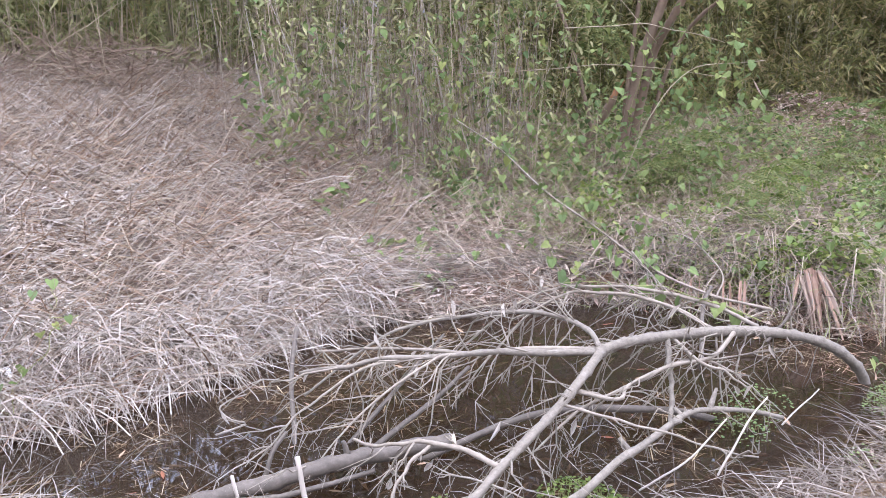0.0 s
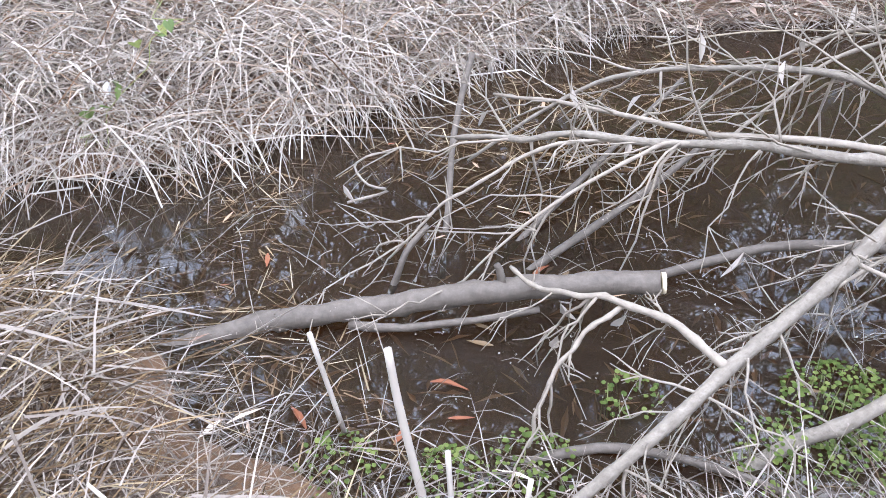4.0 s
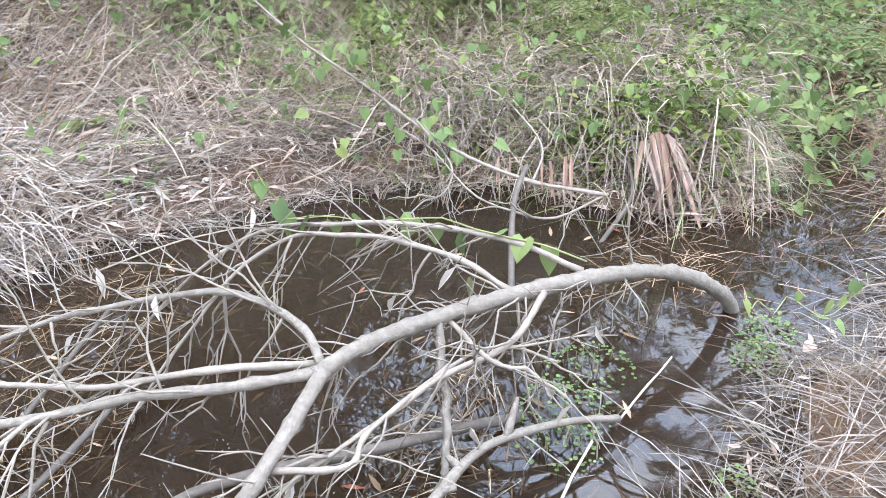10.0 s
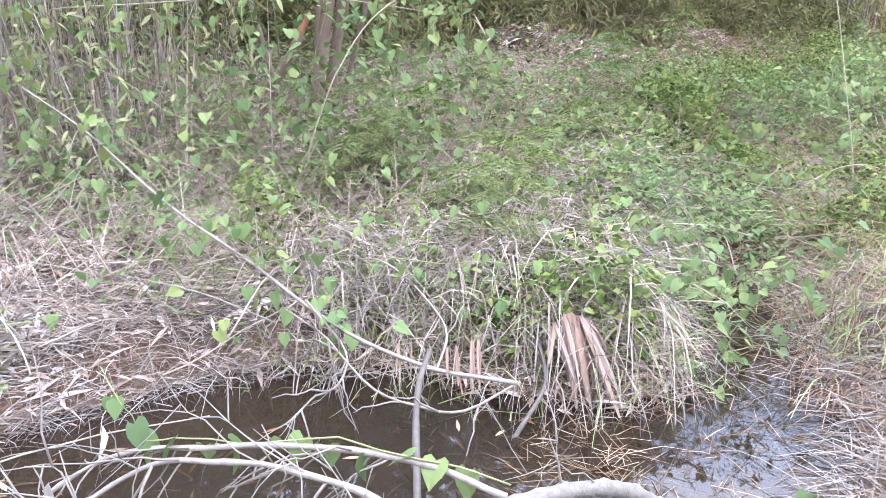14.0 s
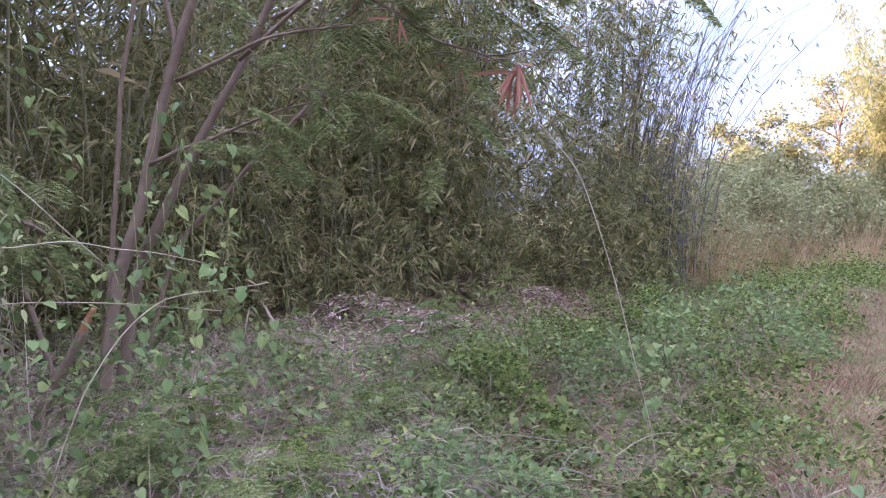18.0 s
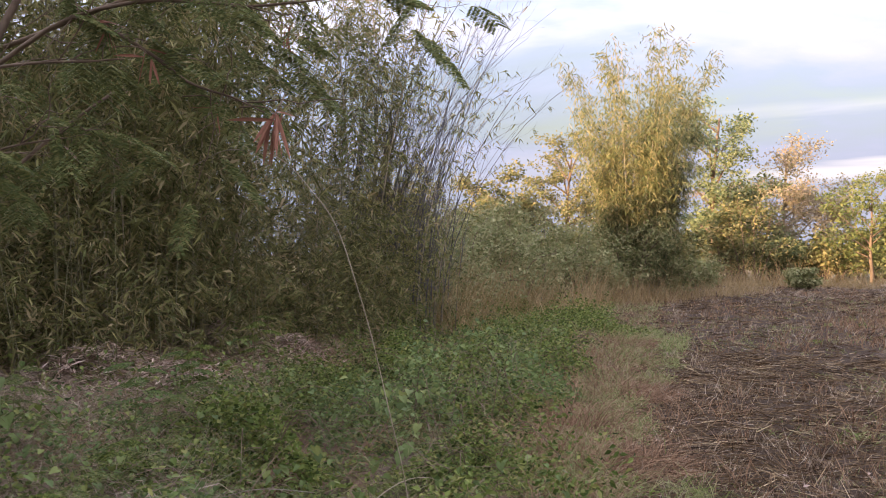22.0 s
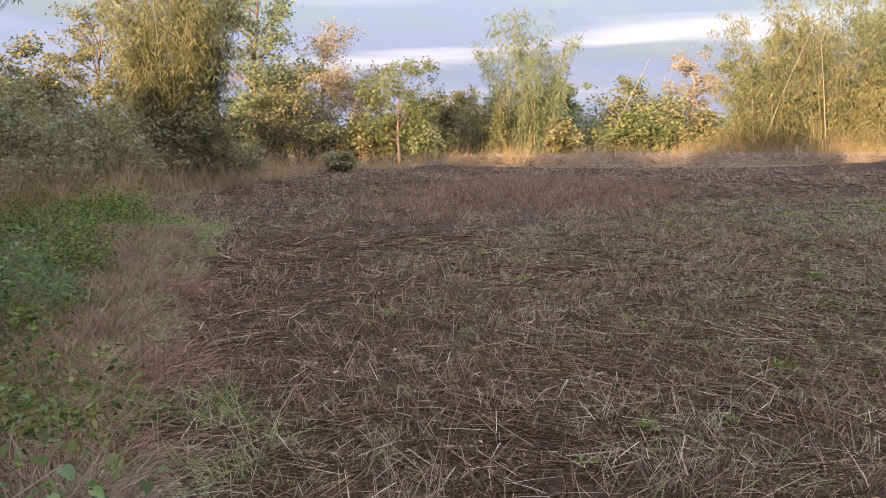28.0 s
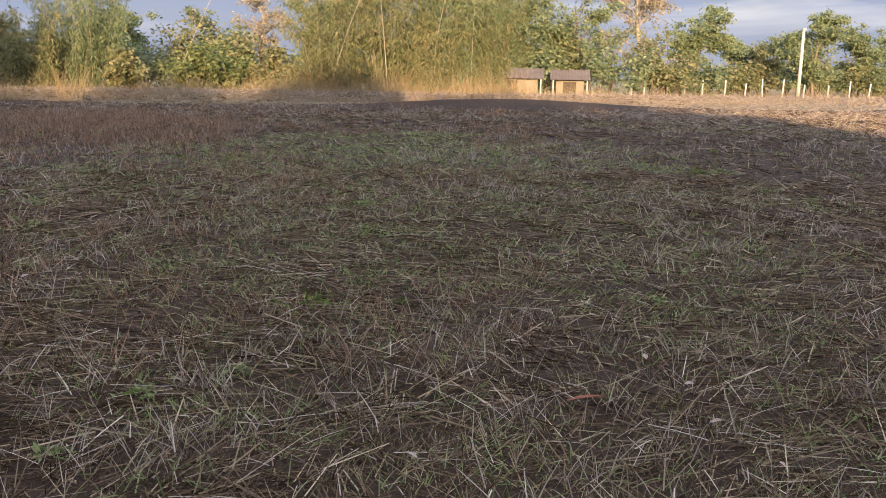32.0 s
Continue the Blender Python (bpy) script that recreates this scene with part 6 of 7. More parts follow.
def tufts(n, r0, r1, a0, a1, per, h0, h1, w, mat, name, label, keep=None, power=1.1, spread=.05, up=(.8, 3.0)):
    """Small standing tufts: a handful of blades from one root each."""
    x, y, r = polar(n, r0, r1, a0, a1, power)
    if keep is not None:
        m = keep(x, y)
        x, y, r = x[m], y[m], r[m]
    x, y, r = np.repeat(x, per), np.repeat(y, per), np.repeat(r, per)
    n = len(x)
    x, y = x + rng.normal(0, spread, n) * (1 + r / 20), y + rng.normal(0, spread, n) * (1 + r / 20)
    stuff(name, blades(on_ground(x, y), dirs(n, up), rng.uniform(h0, h1, n), w * (1 + r / 8), rng.uniform(.05, .4, n), (1, .8, .1)), mat, label, "grass")


def build_field():
    x, y, r = polar(125000, .8, 15, 15, 145, .9)
    n = len(x)
    az = 1.6 * lumpy(x, y, .45) + 1.0 * lumpy(x, y, 1.5, 2.0) + rng.normal(0, .75, n)
    D = np.stack([np.cos(az), np.sin(az), rng.normal(.03, .12, n)], -1)
    heap = .03 + .03 * lumpy(x, y, 2.3, 1.0)
    L, W = rng.uniform(.07, .38, n), rng.uniform(.0018, .0054, n) * (1 + r / 8)
    stuff("cut_straw", blades(on_ground(x, y, rng.uniform(0, 1, n) * np.clip(heap, .008, 1)), D, L, W, rng.uniform(-.05, .2, n), (1, .6)), M_FIELDSTRAW, "matted brown cut straw lying on the field", "straw")
    x, y, r = polar(62000, 13, 49, 25, 135, .85)
    n = len(x)
    az = 1.6 * lumpy(x, y, .35) + rng.normal(0, 1.0, n)
    D = np.stack([np.cos(az), np.sin(az), rng.normal(.12, .18, n)], -1)
    stuff("distant_cut_straw", blades(on_ground(x, y, .015), D, rng.uniform(.12, .45, n), .005 * (1 + r / 9), rng.uniform(0, .3, n), (1, .5)), M_FIELDSTRAW, "brown cut straw across the far field", "straw")
    x, y, r = polar(4800, 1.0, 22, 15, 145, 1.2)
    n = len(x)
    stuff("bleached_stalks", blades(on_ground(x, y, .05), dirs(n, (-.06, .2)), rng.uniform(.08, .36, n), rng.uniform(.002, .0042, n) * (1 + r / 10), .06, (1, .95, .7), flat=True), M_STRAW, "pale bleached stalks lying on the straw", "straw")
    tufts(5200, 1.8, 46, 25, 130, 7, .05, .2, .0028, M_FIELDSTRAW, "stubble", "short brown standing stubble", lambda x, y: lumpy(x, y, .3, 1.0) > -.3)
    tufts(2800, 3.5, 44, 35, 125, 9, .08, .3, .0032, M_STRAW, "pale_tufts", "pale dry tufts standing in the field", lambda x, y: lumpy(x, y, .5, 3.0) > -.1)
    tufts(2000, 5, 44, 35, 105, 9, .12, .38, .0034, M_REDSTRAW, "reddish_tufts", "reddish dry tufts standing in the field", lambda x, y: lumpy(x, y, .4, 8.0) > -.1)
    x, y = scatter(11000, 15, 42, 2, 18, lambda x, y, e, s: (s < 0) & (e > .8) & (((x - 28) / 10) ** 2 + ((y - 8.5 - .12 * (x - 28)) / 4.5) ** 2 + .5 * lumpy(x, y, .6) + .4 * rng.random(len(x)) < 1))
    n = len(x)
    stuff("reddish_grass", blades(on_ground(x, y), dirs(n, (1.2, 4)), rng.uniform(.1, .34, n), .011, rng.uniform(.05, .35, n), (1, .8, .1)), M_REDSTRAW, "reddish dry grass standing in the field", "dry grass")
    x, y = scatter(9000, 3.5, 46, 3.2, 38, lambda x, y, e, s: (s < 0) & (e > .7) & (e < 1.5 + .04 * x + .8 * lumpy(x, y, .9)) & (lumpy(x, y, 1.6, 3.) > -.25))
    n = len(x)
    stuff("edge_brown_grass", blades(on_ground(x, y), dirs(n, (.2, 2.2)), rng.uniform(.12, .5, n), .003 + .0004 * x, rng.uniform(.3, 1.2, n), (1, .85, .08)), M_FIELDSTRAW, "brown dead grass along the field edge", "dry grass")
    x, y = scatter(4800, 3.5, 46, 3.2, 38, lambda x, y, e, s: (s < 0) & (e > .7) & (e < 1.7 + .045 * x + .7 * lumpy(x, y, .7)) & (lumpy(x, y, 1.1, 5.) > -.1))
    n = len(x)
    stuff("edge_grass", blades(on_ground(x, y), dirs(n, (.3, 2.5)), rng.uniform(.15, .55, n), .003 + .0004 * x, rng.uniform(.2, 1.1, n), (1, .85, .08)), M_REDSTRAW, "reddish tan dry grass along the field edge", "dry grass")
    x, y = scatter(19000, 4, 32, 4, 28, lambda x, y, e, s: (e > -.2) & (e < 1.5 + .045 * x + .5 * lumpy(x, y, 1.3)) & (lumpy(x, y, .9, 3.) > -.45))
    n = len(x)
    stuff("edge_green_grass", blades(on_ground(x, y), dirs(n, (.3, 2.5)), rng.uniform(.12, .4, n), .004 + .0004 * x, rng.uniform(.2, .9, n), (1, .85, .08)), M_GRASS, "green grass along the ditch", "grass")
    x, y = scatter(15000, 4.2, 17, 4.6, 15, lambda x, y, e, s: (s < 0) & (e > .2) & (e < 2.2 + .06 * x) & (lumpy(x, y, 1.7, 8.) + .5 * lumpy(x, y, 4., 2.) > -.15))
    n = len(x)
    stuff("ditch_grass_tufts", blades(on_ground(x, y, rng.uniform(0, .1, n)), dirs(n, (.4, 2.6)), rng.uniform(.15, .5, n), .003 + .0004 * x, rng.uniform(.3, 1.2, n), (1, .85, .08)), M_GRASS, "green grass arching over the ditch edge", "grass")
    patchy = lambda x, y: lumpy(x, y, .28, 5.0) + .7 * lumpy(x, y, 1.1, 2.) > .1
    tufts(6500, 2.2, 36, 50, 124, 6, .04, .15, .0032, M_GRASS, "grass_shoots", "small green grass shoots in the field", patchy, 1.15, .05, (.3, 2.5))
    x, y = scatter(6500, 4, 32, -7, 8.0, lambda x, y, e, s: ((x - 15.5) / 11) ** 2 + ((y - 1.0) / 5.5) ** 2 + .8 * lumpy(x, y, 1.0) + .5 * rng.random(len(x)) < 1)
    x, y = np.repeat(x, 4), np.repeat(y, 4)
    n = len(x)
    x, y = x + rng.normal(0, .07, n), y + rng.normal(0, .07, n)
    stuff("low_green_grass", blades(on_ground(x, y), dirs(n, (.2, 1.8)), rng.uniform(.05, .17, n), .0035 + .0005 * x, rng.uniform(.1, .6, n), (1, .8, .1)), M_GRASS, "low green grass patch in the field", "grass")
    for k in range(70):
        x, y, r = polar(1, 2.2, 24, 64, 116, .8)
        if not len(x):
            continue
        th = thing("field_weed", "small green weed growing in the straw", "weed", "field weeds")
        c = int(rng.integers(22, 46))
        s = rng.uniform(.5, 1.35)
        P = np.repeat(on_ground(x, y), c, 0) + rng.normal(0, .045 * s, (c, 3)) * np.array((1, 1, .3)) + np.array((0, 0, .035 * s))
        sz = rng.uniform(.035, .09, c) * s
        mesh_ob("foliage", *diamonds(P, dirs(c, (.0, 1.3)), sz, sz * .28, .2, .15), M_GRASS if k % 3 else M_VINEDARK, th)
    V, F = blades(np.array([(6.74, .92, .05)]), np.array([(.2, -1.0, .05)]), .19, .04, .05, (.4, 1, .9, .3), .25, True)
    tagged(mesh_ob("orange_leaf", V, F, M_RUST), "curled orange dead leaf lying on the straw", "leaf")
    for k in range(30):
        x, y, r = polar(1, 1.8, 9, 60, 130)
        if len(x):
            L = rng.uniform(.035, .08)
            V, F = blades(on_ground(x, y, .06), dirs(1, (-.1, .3)), L, L * .4, .1, LANCE, .2, True)
            tagged(mesh_ob("dry_leaf", V, F, M_LITTER), "small dry leaf lying on the field straw", "leaf", "leaves on the field")
    for k, (cx, cy) in enumerate(((4.5, 4.9), (4.9, 5.3), (4.2, 4.7), (5.4, 6.0), (4.8, 4.9))):
        pts = [(cx + dx, cy + dy, float(ground_z(cx + dx, cy + dy)) + dz) for dx, dy, dz in ((-.3, .25, .15), (-.1, .1, .32), (.15, -.05, .4), (.35, -.1, .25))]
        vine(np.array(pts), 18, .08, "green heart-leaved vine at the field edge", 3200 + k)


build_field()


# ---- distance ----
def spot(az, d):
    """A place at a bearing (degrees) and distance from the field's near corner."""
    a = radians(az)
    return 2.2 + d * math.sin(a), 2.3 + d * math.cos(a)


def broad_tree(x, y, h, cr, mat, label, seed, leaf=.3, dens=1.0, base=.35, bark=None, lean=0.0, clumps=None, twigs=6):
    """A trunk that forks into limbs, with leaf clusters at the limb ends and gaps between them."""
    g = np.random.default_rng(seed)
    t = thing("tree", label, "tree", "trees round the field")
    gz = float(ground_z(x, y))
    bark = bark or M_BROWNBARK
    r = .016 * h
    top = np.array((x + lean * h, y + g.normal(0, .1) * h * .3, gz + h * .72))
    trunk = curve([(x, y, gz - .2), (x + lean * h * .3, y + g.normal(0, .02) * h, gz + h * .3), top], 14, .03 * h * .3, seed)
    mesh_ob("trunk", *tube(trunk, r, r * .3, 7, .05, seed), bark, t, True)
    limbs, ends = [], []
    for k in range(clumps or 15):
        i = int(g.uniform(base, 1) * 13)
        a, up = g.uniform(0, 6.283), g.uniform(.15, 1.0)
        ln = cr * g.uniform(.55, 1.05) * (1.05 - .3 * (i / 13))
        d = np.array((math.cos(a), math.sin(a), up))
        e = trunk[i] + d * ln
        e[2] = min(e[2], gz + h)
        m = trunk[i] + d * ln * .5 + np.array((0, 0, .1 * ln))
        p = curve([trunk[i], m, e], 8, .03 * ln, seed + k)
        wood = [tube(p, r * .35, r * .08, 4)]
        ends += [p[4], p[6], p[7]]
        tw, tp = twigs_on(p, twigs, ln * .5, r * .08, -.1, .9, 0, seed * 31 + k)
        limbs.append(joined(wood + tw))
        ends += list(tp)
    for V, F in limbs:
        mesh_ob("limb", V, F, bark, t, True)
    ends = np.array(ends)
    n = int((78 if twigs > 3 else 20) * dens)
    P = np.repeat(ends, n, 0) + g.normal(0, cr * .085, (len(ends) * n, 3)) * np.array((1, 1, .6))
    m = len(P)
    L = leaf * (.6 if twigs > 3 else 1.35) * g.uniform(.6, 1.3, m)
    mesh_ob("crown", *diamonds(P, dirs(m, (-1.0, .5)), L, L * .6), mat, t)
    return t


def far_bamboo(x, y, h, w, culms, mat, label, seed, per=42, size=.32, lean=.6):
    t = thing("bamboo_clump", label, "bamboo", "bamboo round the field")
    g = np.random.default_rng(seed)
    ps = []
    for k in range(culms):
        a, q = g.uniform(0, 6.283), math.sqrt(g.uniform(0, 1)) * w * .22
        p = culm_path(x + q * math.cos(a), y + q * math.sin(a), h * g.uniform(.45, 1.06), g.uniform(.05, lean * 1.15), a + g.normal(0, .4))
        ps.append(p)
        mesh_ob("culm", *tube(p, .026, .008, 5), M_DRYCULM if k % 5 == 0 else M_CULM, t, True)
    mesh_ob("foliage", *clumpy_sprays(ps, 30, max(4, per // 11), size * 1.1, .1, w * .11, .2, .7), mat, t)
    return t


def shrub(x, y, h, w, mat, label, seed, leaf=.16, n=700):
    g = np.random.default_rng(seed)
    t = thing("shrub", label, "shrub", "shrubs round the field")
    gz = float(ground_z(x, y))
    st, tips = [], []
    for k in range(13):
        a = g.uniform(0, 6.283)
        q = g.uniform(.1, 1)
        e = np.array((x + math.cos(a) * w * .5 * q, y + math.sin(a) * w * .5 * q, gz + h * g.uniform(.3, 1.0) * (1 - .35 * q * q)))
        p = curve([(x + math.cos(a) * .1 * w, y + math.sin(a) * .1 * w, gz - .05), (np.array((x, y, gz)) * .4 + e * .6) + np.array((0, 0, .1 * h)), e], 7, .02 * h, seed + k)
        st.append(tube(p, .009 * h, .003 * h, 4))
        tips += [p[2] + g.normal(0, .08 * w, 3) * np.array((1, 1, .5)), p[3], p[4] + g.normal(0, .1 * w, 3) * np.array((1, 1, .4)), p[5], p[6]]
    for V, F in st:
        mesh_ob("stem", V, F, M_BROWNBARK, t, True)
    tips = np.array(tips)
    c = tips[g.integers(0, len(tips), n)] + g.normal(0, .065, (n, 3)) * np.array((w, w, h * .9))
    c[:, 2] = np.maximum(c[:, 2], gz + .03)
    L = leaf * g.uniform(.6, 1.3, n)
    mesh_ob("foliage", *diamonds(c, dirs(n, (-.8, .8)), L, L * .55), mat, t)
    return t


def reed_stand(x, y, h, w, n, mat, label, seed):
    t = thing("reed_stand", label, "reeds", "reeds along the ditch")
    g = np.random.default_rng(seed)
    px, py = x + g.normal(0, w * .3, n), y + g.normal(0, w * .3, n)
    P = on_ground(px, py)
    a = g.uniform(0, 6.283, n)
    D = np.stack([np.cos(a) * .4, np.sin(a) * .4, np.ones(n)], -1)
    L = h * g.uniform(.25, 1.15, n)
    mesh_ob("blade_mass", *blades(P, D, L, .011, g.uniform(0, .8, n), (1, .9, .7, .1)), mat, t)["kind"] = "stuff"


def build_distance():
    # along the ditch, beyond the thicket
    k = 0
    for d, az, h, w, mat, lab in ((20, 41, 2.7, 3.0, M_HEDGE, "dark green shrub beside the ditch"), (23, 43, 2.9, 3, M_HEDGE, "dark green shrub beside the ditch"), (26, 45.5, 2.8, 3, M_HEDGE, "olive green shrub beside the ditch"),
                                  (29, 48, 2.7, 3, M_HEDGE, "dark green shrub beside the ditch"), (31, 51, 2.8, 3.5, M_HEDGE, "dark green shrub under the bamboo"), (35, 52.0, 2.6, 3.5, M_HEDGE, "dark green shrub under the bamboo"), (32, 53.6, 3.0, 3.6, M_HEDGE, "dark green shrub under the bamboo"), (33.5, 56.2, 2.3, 3.2, M_HEDGE, "dark green shrub under the bamboo"), (30, 49.5, 3.0, 3.4, M_HEDGE, "dark green shrub under the bamboo"), (24.5, 44.5, 3.0, 3.2, M_HEDGE, "dense olive shrub beside the ditch"), (21.5, 42, 2.8, 3.0, M_HEDGE, "dense olive shrub beside the ditch"),
                                  (41, 58.3, 1.3, 2.2, M_HEDGE, "low green bush on the field edge"), (52, 61.2, 4.6, 4.6, M_YELLOWLEAF, "golden bush under the broadleaf tree"), (43, 64.4, .9, 1.7, M_HEDGE, "low green bush on the field edge"), (17, 38, 1.8, 2.4, M_HEDGE, "olive green shrub at the thicket's end"), (27, 42, 3, 4, M_YELLOWLEAF, "yellow-green shrub behind the ditch"), (33, 45, 3.2, 4, M_YELLOWLEAF, "yellow-green shrub behind the ditch")):
        x, y = spot(az, d)
        shrub(x, y, h * 1.12, w * 1.15, mat, lab, 700 + k, .07 + .002 * d, 4000)
        k += 1
    for d, az, h, w in ((18.5, 41.5, 2.2, 1.2), (20.5, 43.5, 2.3, 1.4), (23, 46, 2.5, 1.4), (25, 48.3, 2.4, 1.6), (27.5, 50.5, 2.3, 1.4), (16.5, 40, 2.4, 1.0), (29, 53, 1.7, 1.6), (31, 55, 1.5, 1.6), (33, 57, 1.3, 1.6), (36, 59.5, 1.2, 1.6), (39, 61, 1.1, 1.6)):
        x, y = spot(az, d)
        reed_stand(x, y, h * .95, w * 1.3, 420, M_DRYREED, "tall tan dry reeds beside the ditch", 800 + k)
        k += 1
    x, y = spot(54.2, 33)
    far_bamboo(x, y, 10.0, 4.8, 84, M_BAMBOOLIT, "tall golden-green bamboo clump at the ditch", 31, 230, .18, .55)
    # broad trees behind
    for d, az, h, cr, mat, lab, leaf, dens, lean in (
        (56, 59.0, 14.2, 4.2, M_FARLEAF, "tall green broadleaf tree behind the bamboo", .34, 1.3, .0),
        (52, 50.0, 10.2, 3.3, M_YELLOWLEAF, "pale yellow-green tree behind the bamboo", .28, .8, .0),
        (40, 44.2, 6.2, 3.0, M_YELLOWLEAF, "spreading yellow-green tree behind the shrubs", .3, .8, .0),
        (46, 38, 5.6, 3.0, M_YELLOWLEAF, "spreading yellow-green tree behind the shrubs", .3, .8, .0),
        (58, 63.4, 10.2, 4.2, M_PINKLEAF, "half-bare pinkish dry tree beyond the field", .26, .9, .0),
        # darker leaf material puts this crown's shade into its colour
        (54, 68.3, 7.9, 3.0, M_TREELEAF, "shaded leaning tree beyond the field", .28, .6, .03),
        (60, 87.0, 8.4, 2.6, M_PINKLEAF, "half-bare pinkish dry tree beyond the field", .26, .5, .0),
        (64, 84.5, 6.6, 2.6, M_FARLEAF, "green tree beyond the field", .3, .8, .0),
        (72, 110.5, 14.0, 4.2, M_PINKLEAF, "tall thinly leaved tree with a pale trunk", .34, .7, .02),
        (78, 114.5, 8.0, 3.0, M_FARLEAF, "dark green tree beyond the shed", .4, 1.0, .0),
        (95, 117.2, 6.5, 3.0, M_FARLEAF, "distant rounded green tree beyond the fence", .45, 1.0, .0),
        (95, 119.5, 7.0, 2.6, M_FARLEAF, "distant rounded green tree beyond the fence", .45, 1.0, .0),
        (80, 121.0, 9.0, 3.0, M_FARLEAF, "slender light green tree", .4, .7, .0),
        (92, 123.5, 7.5, 3.0, M_FARLEAF, "distant green tree beyond the fence", .4, .8, .0),
        (95, 125.8, 7.5, 3.0, M_FARLEAF, "distant green tree beyond the fence", .4, .8, .0),
        (66, 103.5, 11.0, 4.0, M_FARLEAF, "green tree behind the golden bamboo", .36, .9, .0),
        (66, 97.5, 11.5, 4.0, M_FARLEAF, "green tree behind the golden bamboo", .36, .9, .0),
        (68, 78.5, 6.5, 3.0, M_FARLEAF, "green tree beyond the field", .36, .9, .0),
        (62, 60.0, 7.5, 3.0, M_PINKLEAF, "half-bare pinkish dry tree beyond the field", .26, .55, .0),
        (62, 65.5, 7.0, 2.8, M_PINKLEAF, "half-bare pinkish dry tree beyond the field", .26, .6, .0),
        (64, 91.0, 10.0, 3.6, M_FARLEAF, "green tree behind the golden bamboo", .36, .9, .0),
        (66, 106.8, 9.0, 3.6, M_FARLEAF, "green tree behind the golden bamboo", .36, .9, .0),
        (60, 72.0, 5.0, 2.6, M_YELLOWLEAF, "low yellow-green tree beyond the field", .3, .8, .0),
    ):
        x, y = spot(az, d)
        broad_tree(x, y, h, cr, mat, lab, 900 + k, leaf, dens, .3, M_DRYCULM if mat is M_PINKLEAF else None, lean)
        k += 1
    for d, az, h, w, c, mat, lab in (
        (52, 76.8, 9.2, 6.5, 34, M_FARLEAF, "green bamboo clump beyond the field"),
        (51, 74.0, 5.0, 4.5, 22, M_BAMBOOLIT, "golden-green bamboo bush beyond the field"),
        (53, 91.5, 9.0, 6.0, 34, M_BAMBOOLIT, "sunlit golden bamboo clump beyond the field"),
        (54, 95.5, 11.0, 7.0, 40, M_BAMBOOLIT, "sunlit golden bamboo clump beyond the field"),
        (54, 99.8, 10.5, 7.0, 40, M_FARLEAF, "sunlit green bamboo clump beyond the field"),
        (54, 101.4, 9.0, 4.6, 28, M_BAMBOOLIT, "sunlit golden bamboo clump beyond the field"),
        (66, 103.6, 9.0, 5.5, 26, M_FARLEAF, "green bamboo clump beyond the field"),
        (56, 97.6, 11.0, 5.0, 26, M_FARLEAF, "green bamboo clump beyond the field"),
        (52, 98.0, 5.0, 5.0, 24, M_YELLOWLEAF, "golden low bamboo beyond the field"),
    ):
        x, y = spot(az, d)
        far_bamboo(x, y, h, w, c, mat, lab, 1000 + k, 160, .24, .6)
        k += 1
    for d, az, h, w, mat, lab in (
        (50, 79.0, 3.0, 2.0, M_YELLOWLEAF, "orange-brown dry bush beyond the field"), (52, 82.5, 3.2, 4.4, M_TREELEAF, "dark green bush beyond the field"), (53, 84.8, 3.0, 4.4, M_TREELEAF, "green bush beyond the field"),
        (54, 88.0, 3.2, 3.6, M_YELLOWLEAF, "yellow-green bush beyond the field"), (56, 72.0, 2.4, 4.0, M_YELLOWLEAF, "yellow-green bush beyond the field"), (55, 69.5, 3.4, 4.0, M_FARLEAF, "green bush beyond the field"),
        (56, 66.0, 3.8, 4.5, M_YELLOWLEAF, "yellow-green bush beyond the field"), (56, 63.0, 3.6, 4.5, M_FARLEAF, "green bush beyond the field"), (52, 60.0, 4.2, 3.5, M_YELLOWLEAF, "golden bush beyond the field"),
        (57, 57.0, 3.6, 4.4, M_YELLOWLEAF, "yellow-green bush beyond the field"), (72, 106.5, 4.5, 5.0, M_FARLEAF, "green bush beside the shed"), (70, 112.5, 5.0, 5.0, M_BAMBOOLIT, "tall green bush beside the shed"), (84, 116.0, 3.0, 5.0, M_FARLEAF, "distant low green bush beyond the fence"),
        (90, 121.5, 3.0, 6.0, M_FARLEAF, "distant low green bush beyond the fence"), (90, 125.0, 3.0, 6.0, M_FARLEAF, "distant low green bush beyond the fence"), (46, 44, 4, 5, M_YELLOWLEAF, "yellow-green bush behind the ditch"), (60, 51, 4.8, 6, M_YELLOWLEAF, "yellow-green bush behind the ditch"),
    ):
        x, y = spot(az, d)
        shrub(x, y, h, w, mat, lab, 1100 + k, .26, 2200)
        k += 1
    for az in np.arange(40, 128, 1.7):
        x, y = spot(az + rng.normal(0, .3), 62 + rng.normal(0, 3) + max(0, az - 108) * 2.0 + (9 if 101 < az < 109 else 0))
        shrub(x, y, rng.uniform(3.2, 5.4), 5.6, (M_YELLOWLEAF, M_FARLEAF, M_BAMBOOLIT)[k % 3], "yellow-green thicket shrub beyond the field", 1600 + k, .28, 1800)
        k += 1
    for az in np.arange(57.5, 74, 1.5):
        x, y = spot(az, 46.5 + rng.normal(0, 1.2))
        reed_stand(x, y, rng.uniform(1.2, 2.2), 1.8, 260, M_DRYREED, "tall dry reeds on the field edge", 1300 + k)
        k += 1
    for az in (74.5, 79.3, 86.5, 88.5, 89.8, 91.2, 92.5, 94.2, 96, 97.5, 99, 100.5, 101.8, 103):
        x, y = spot(az, 50.8)
        reed_stand(x, y, rng.uniform(2.0, 3.2), 2.4, 420, M_DRYREED, "golden dry reeds under the bamboo", 1400 + k)
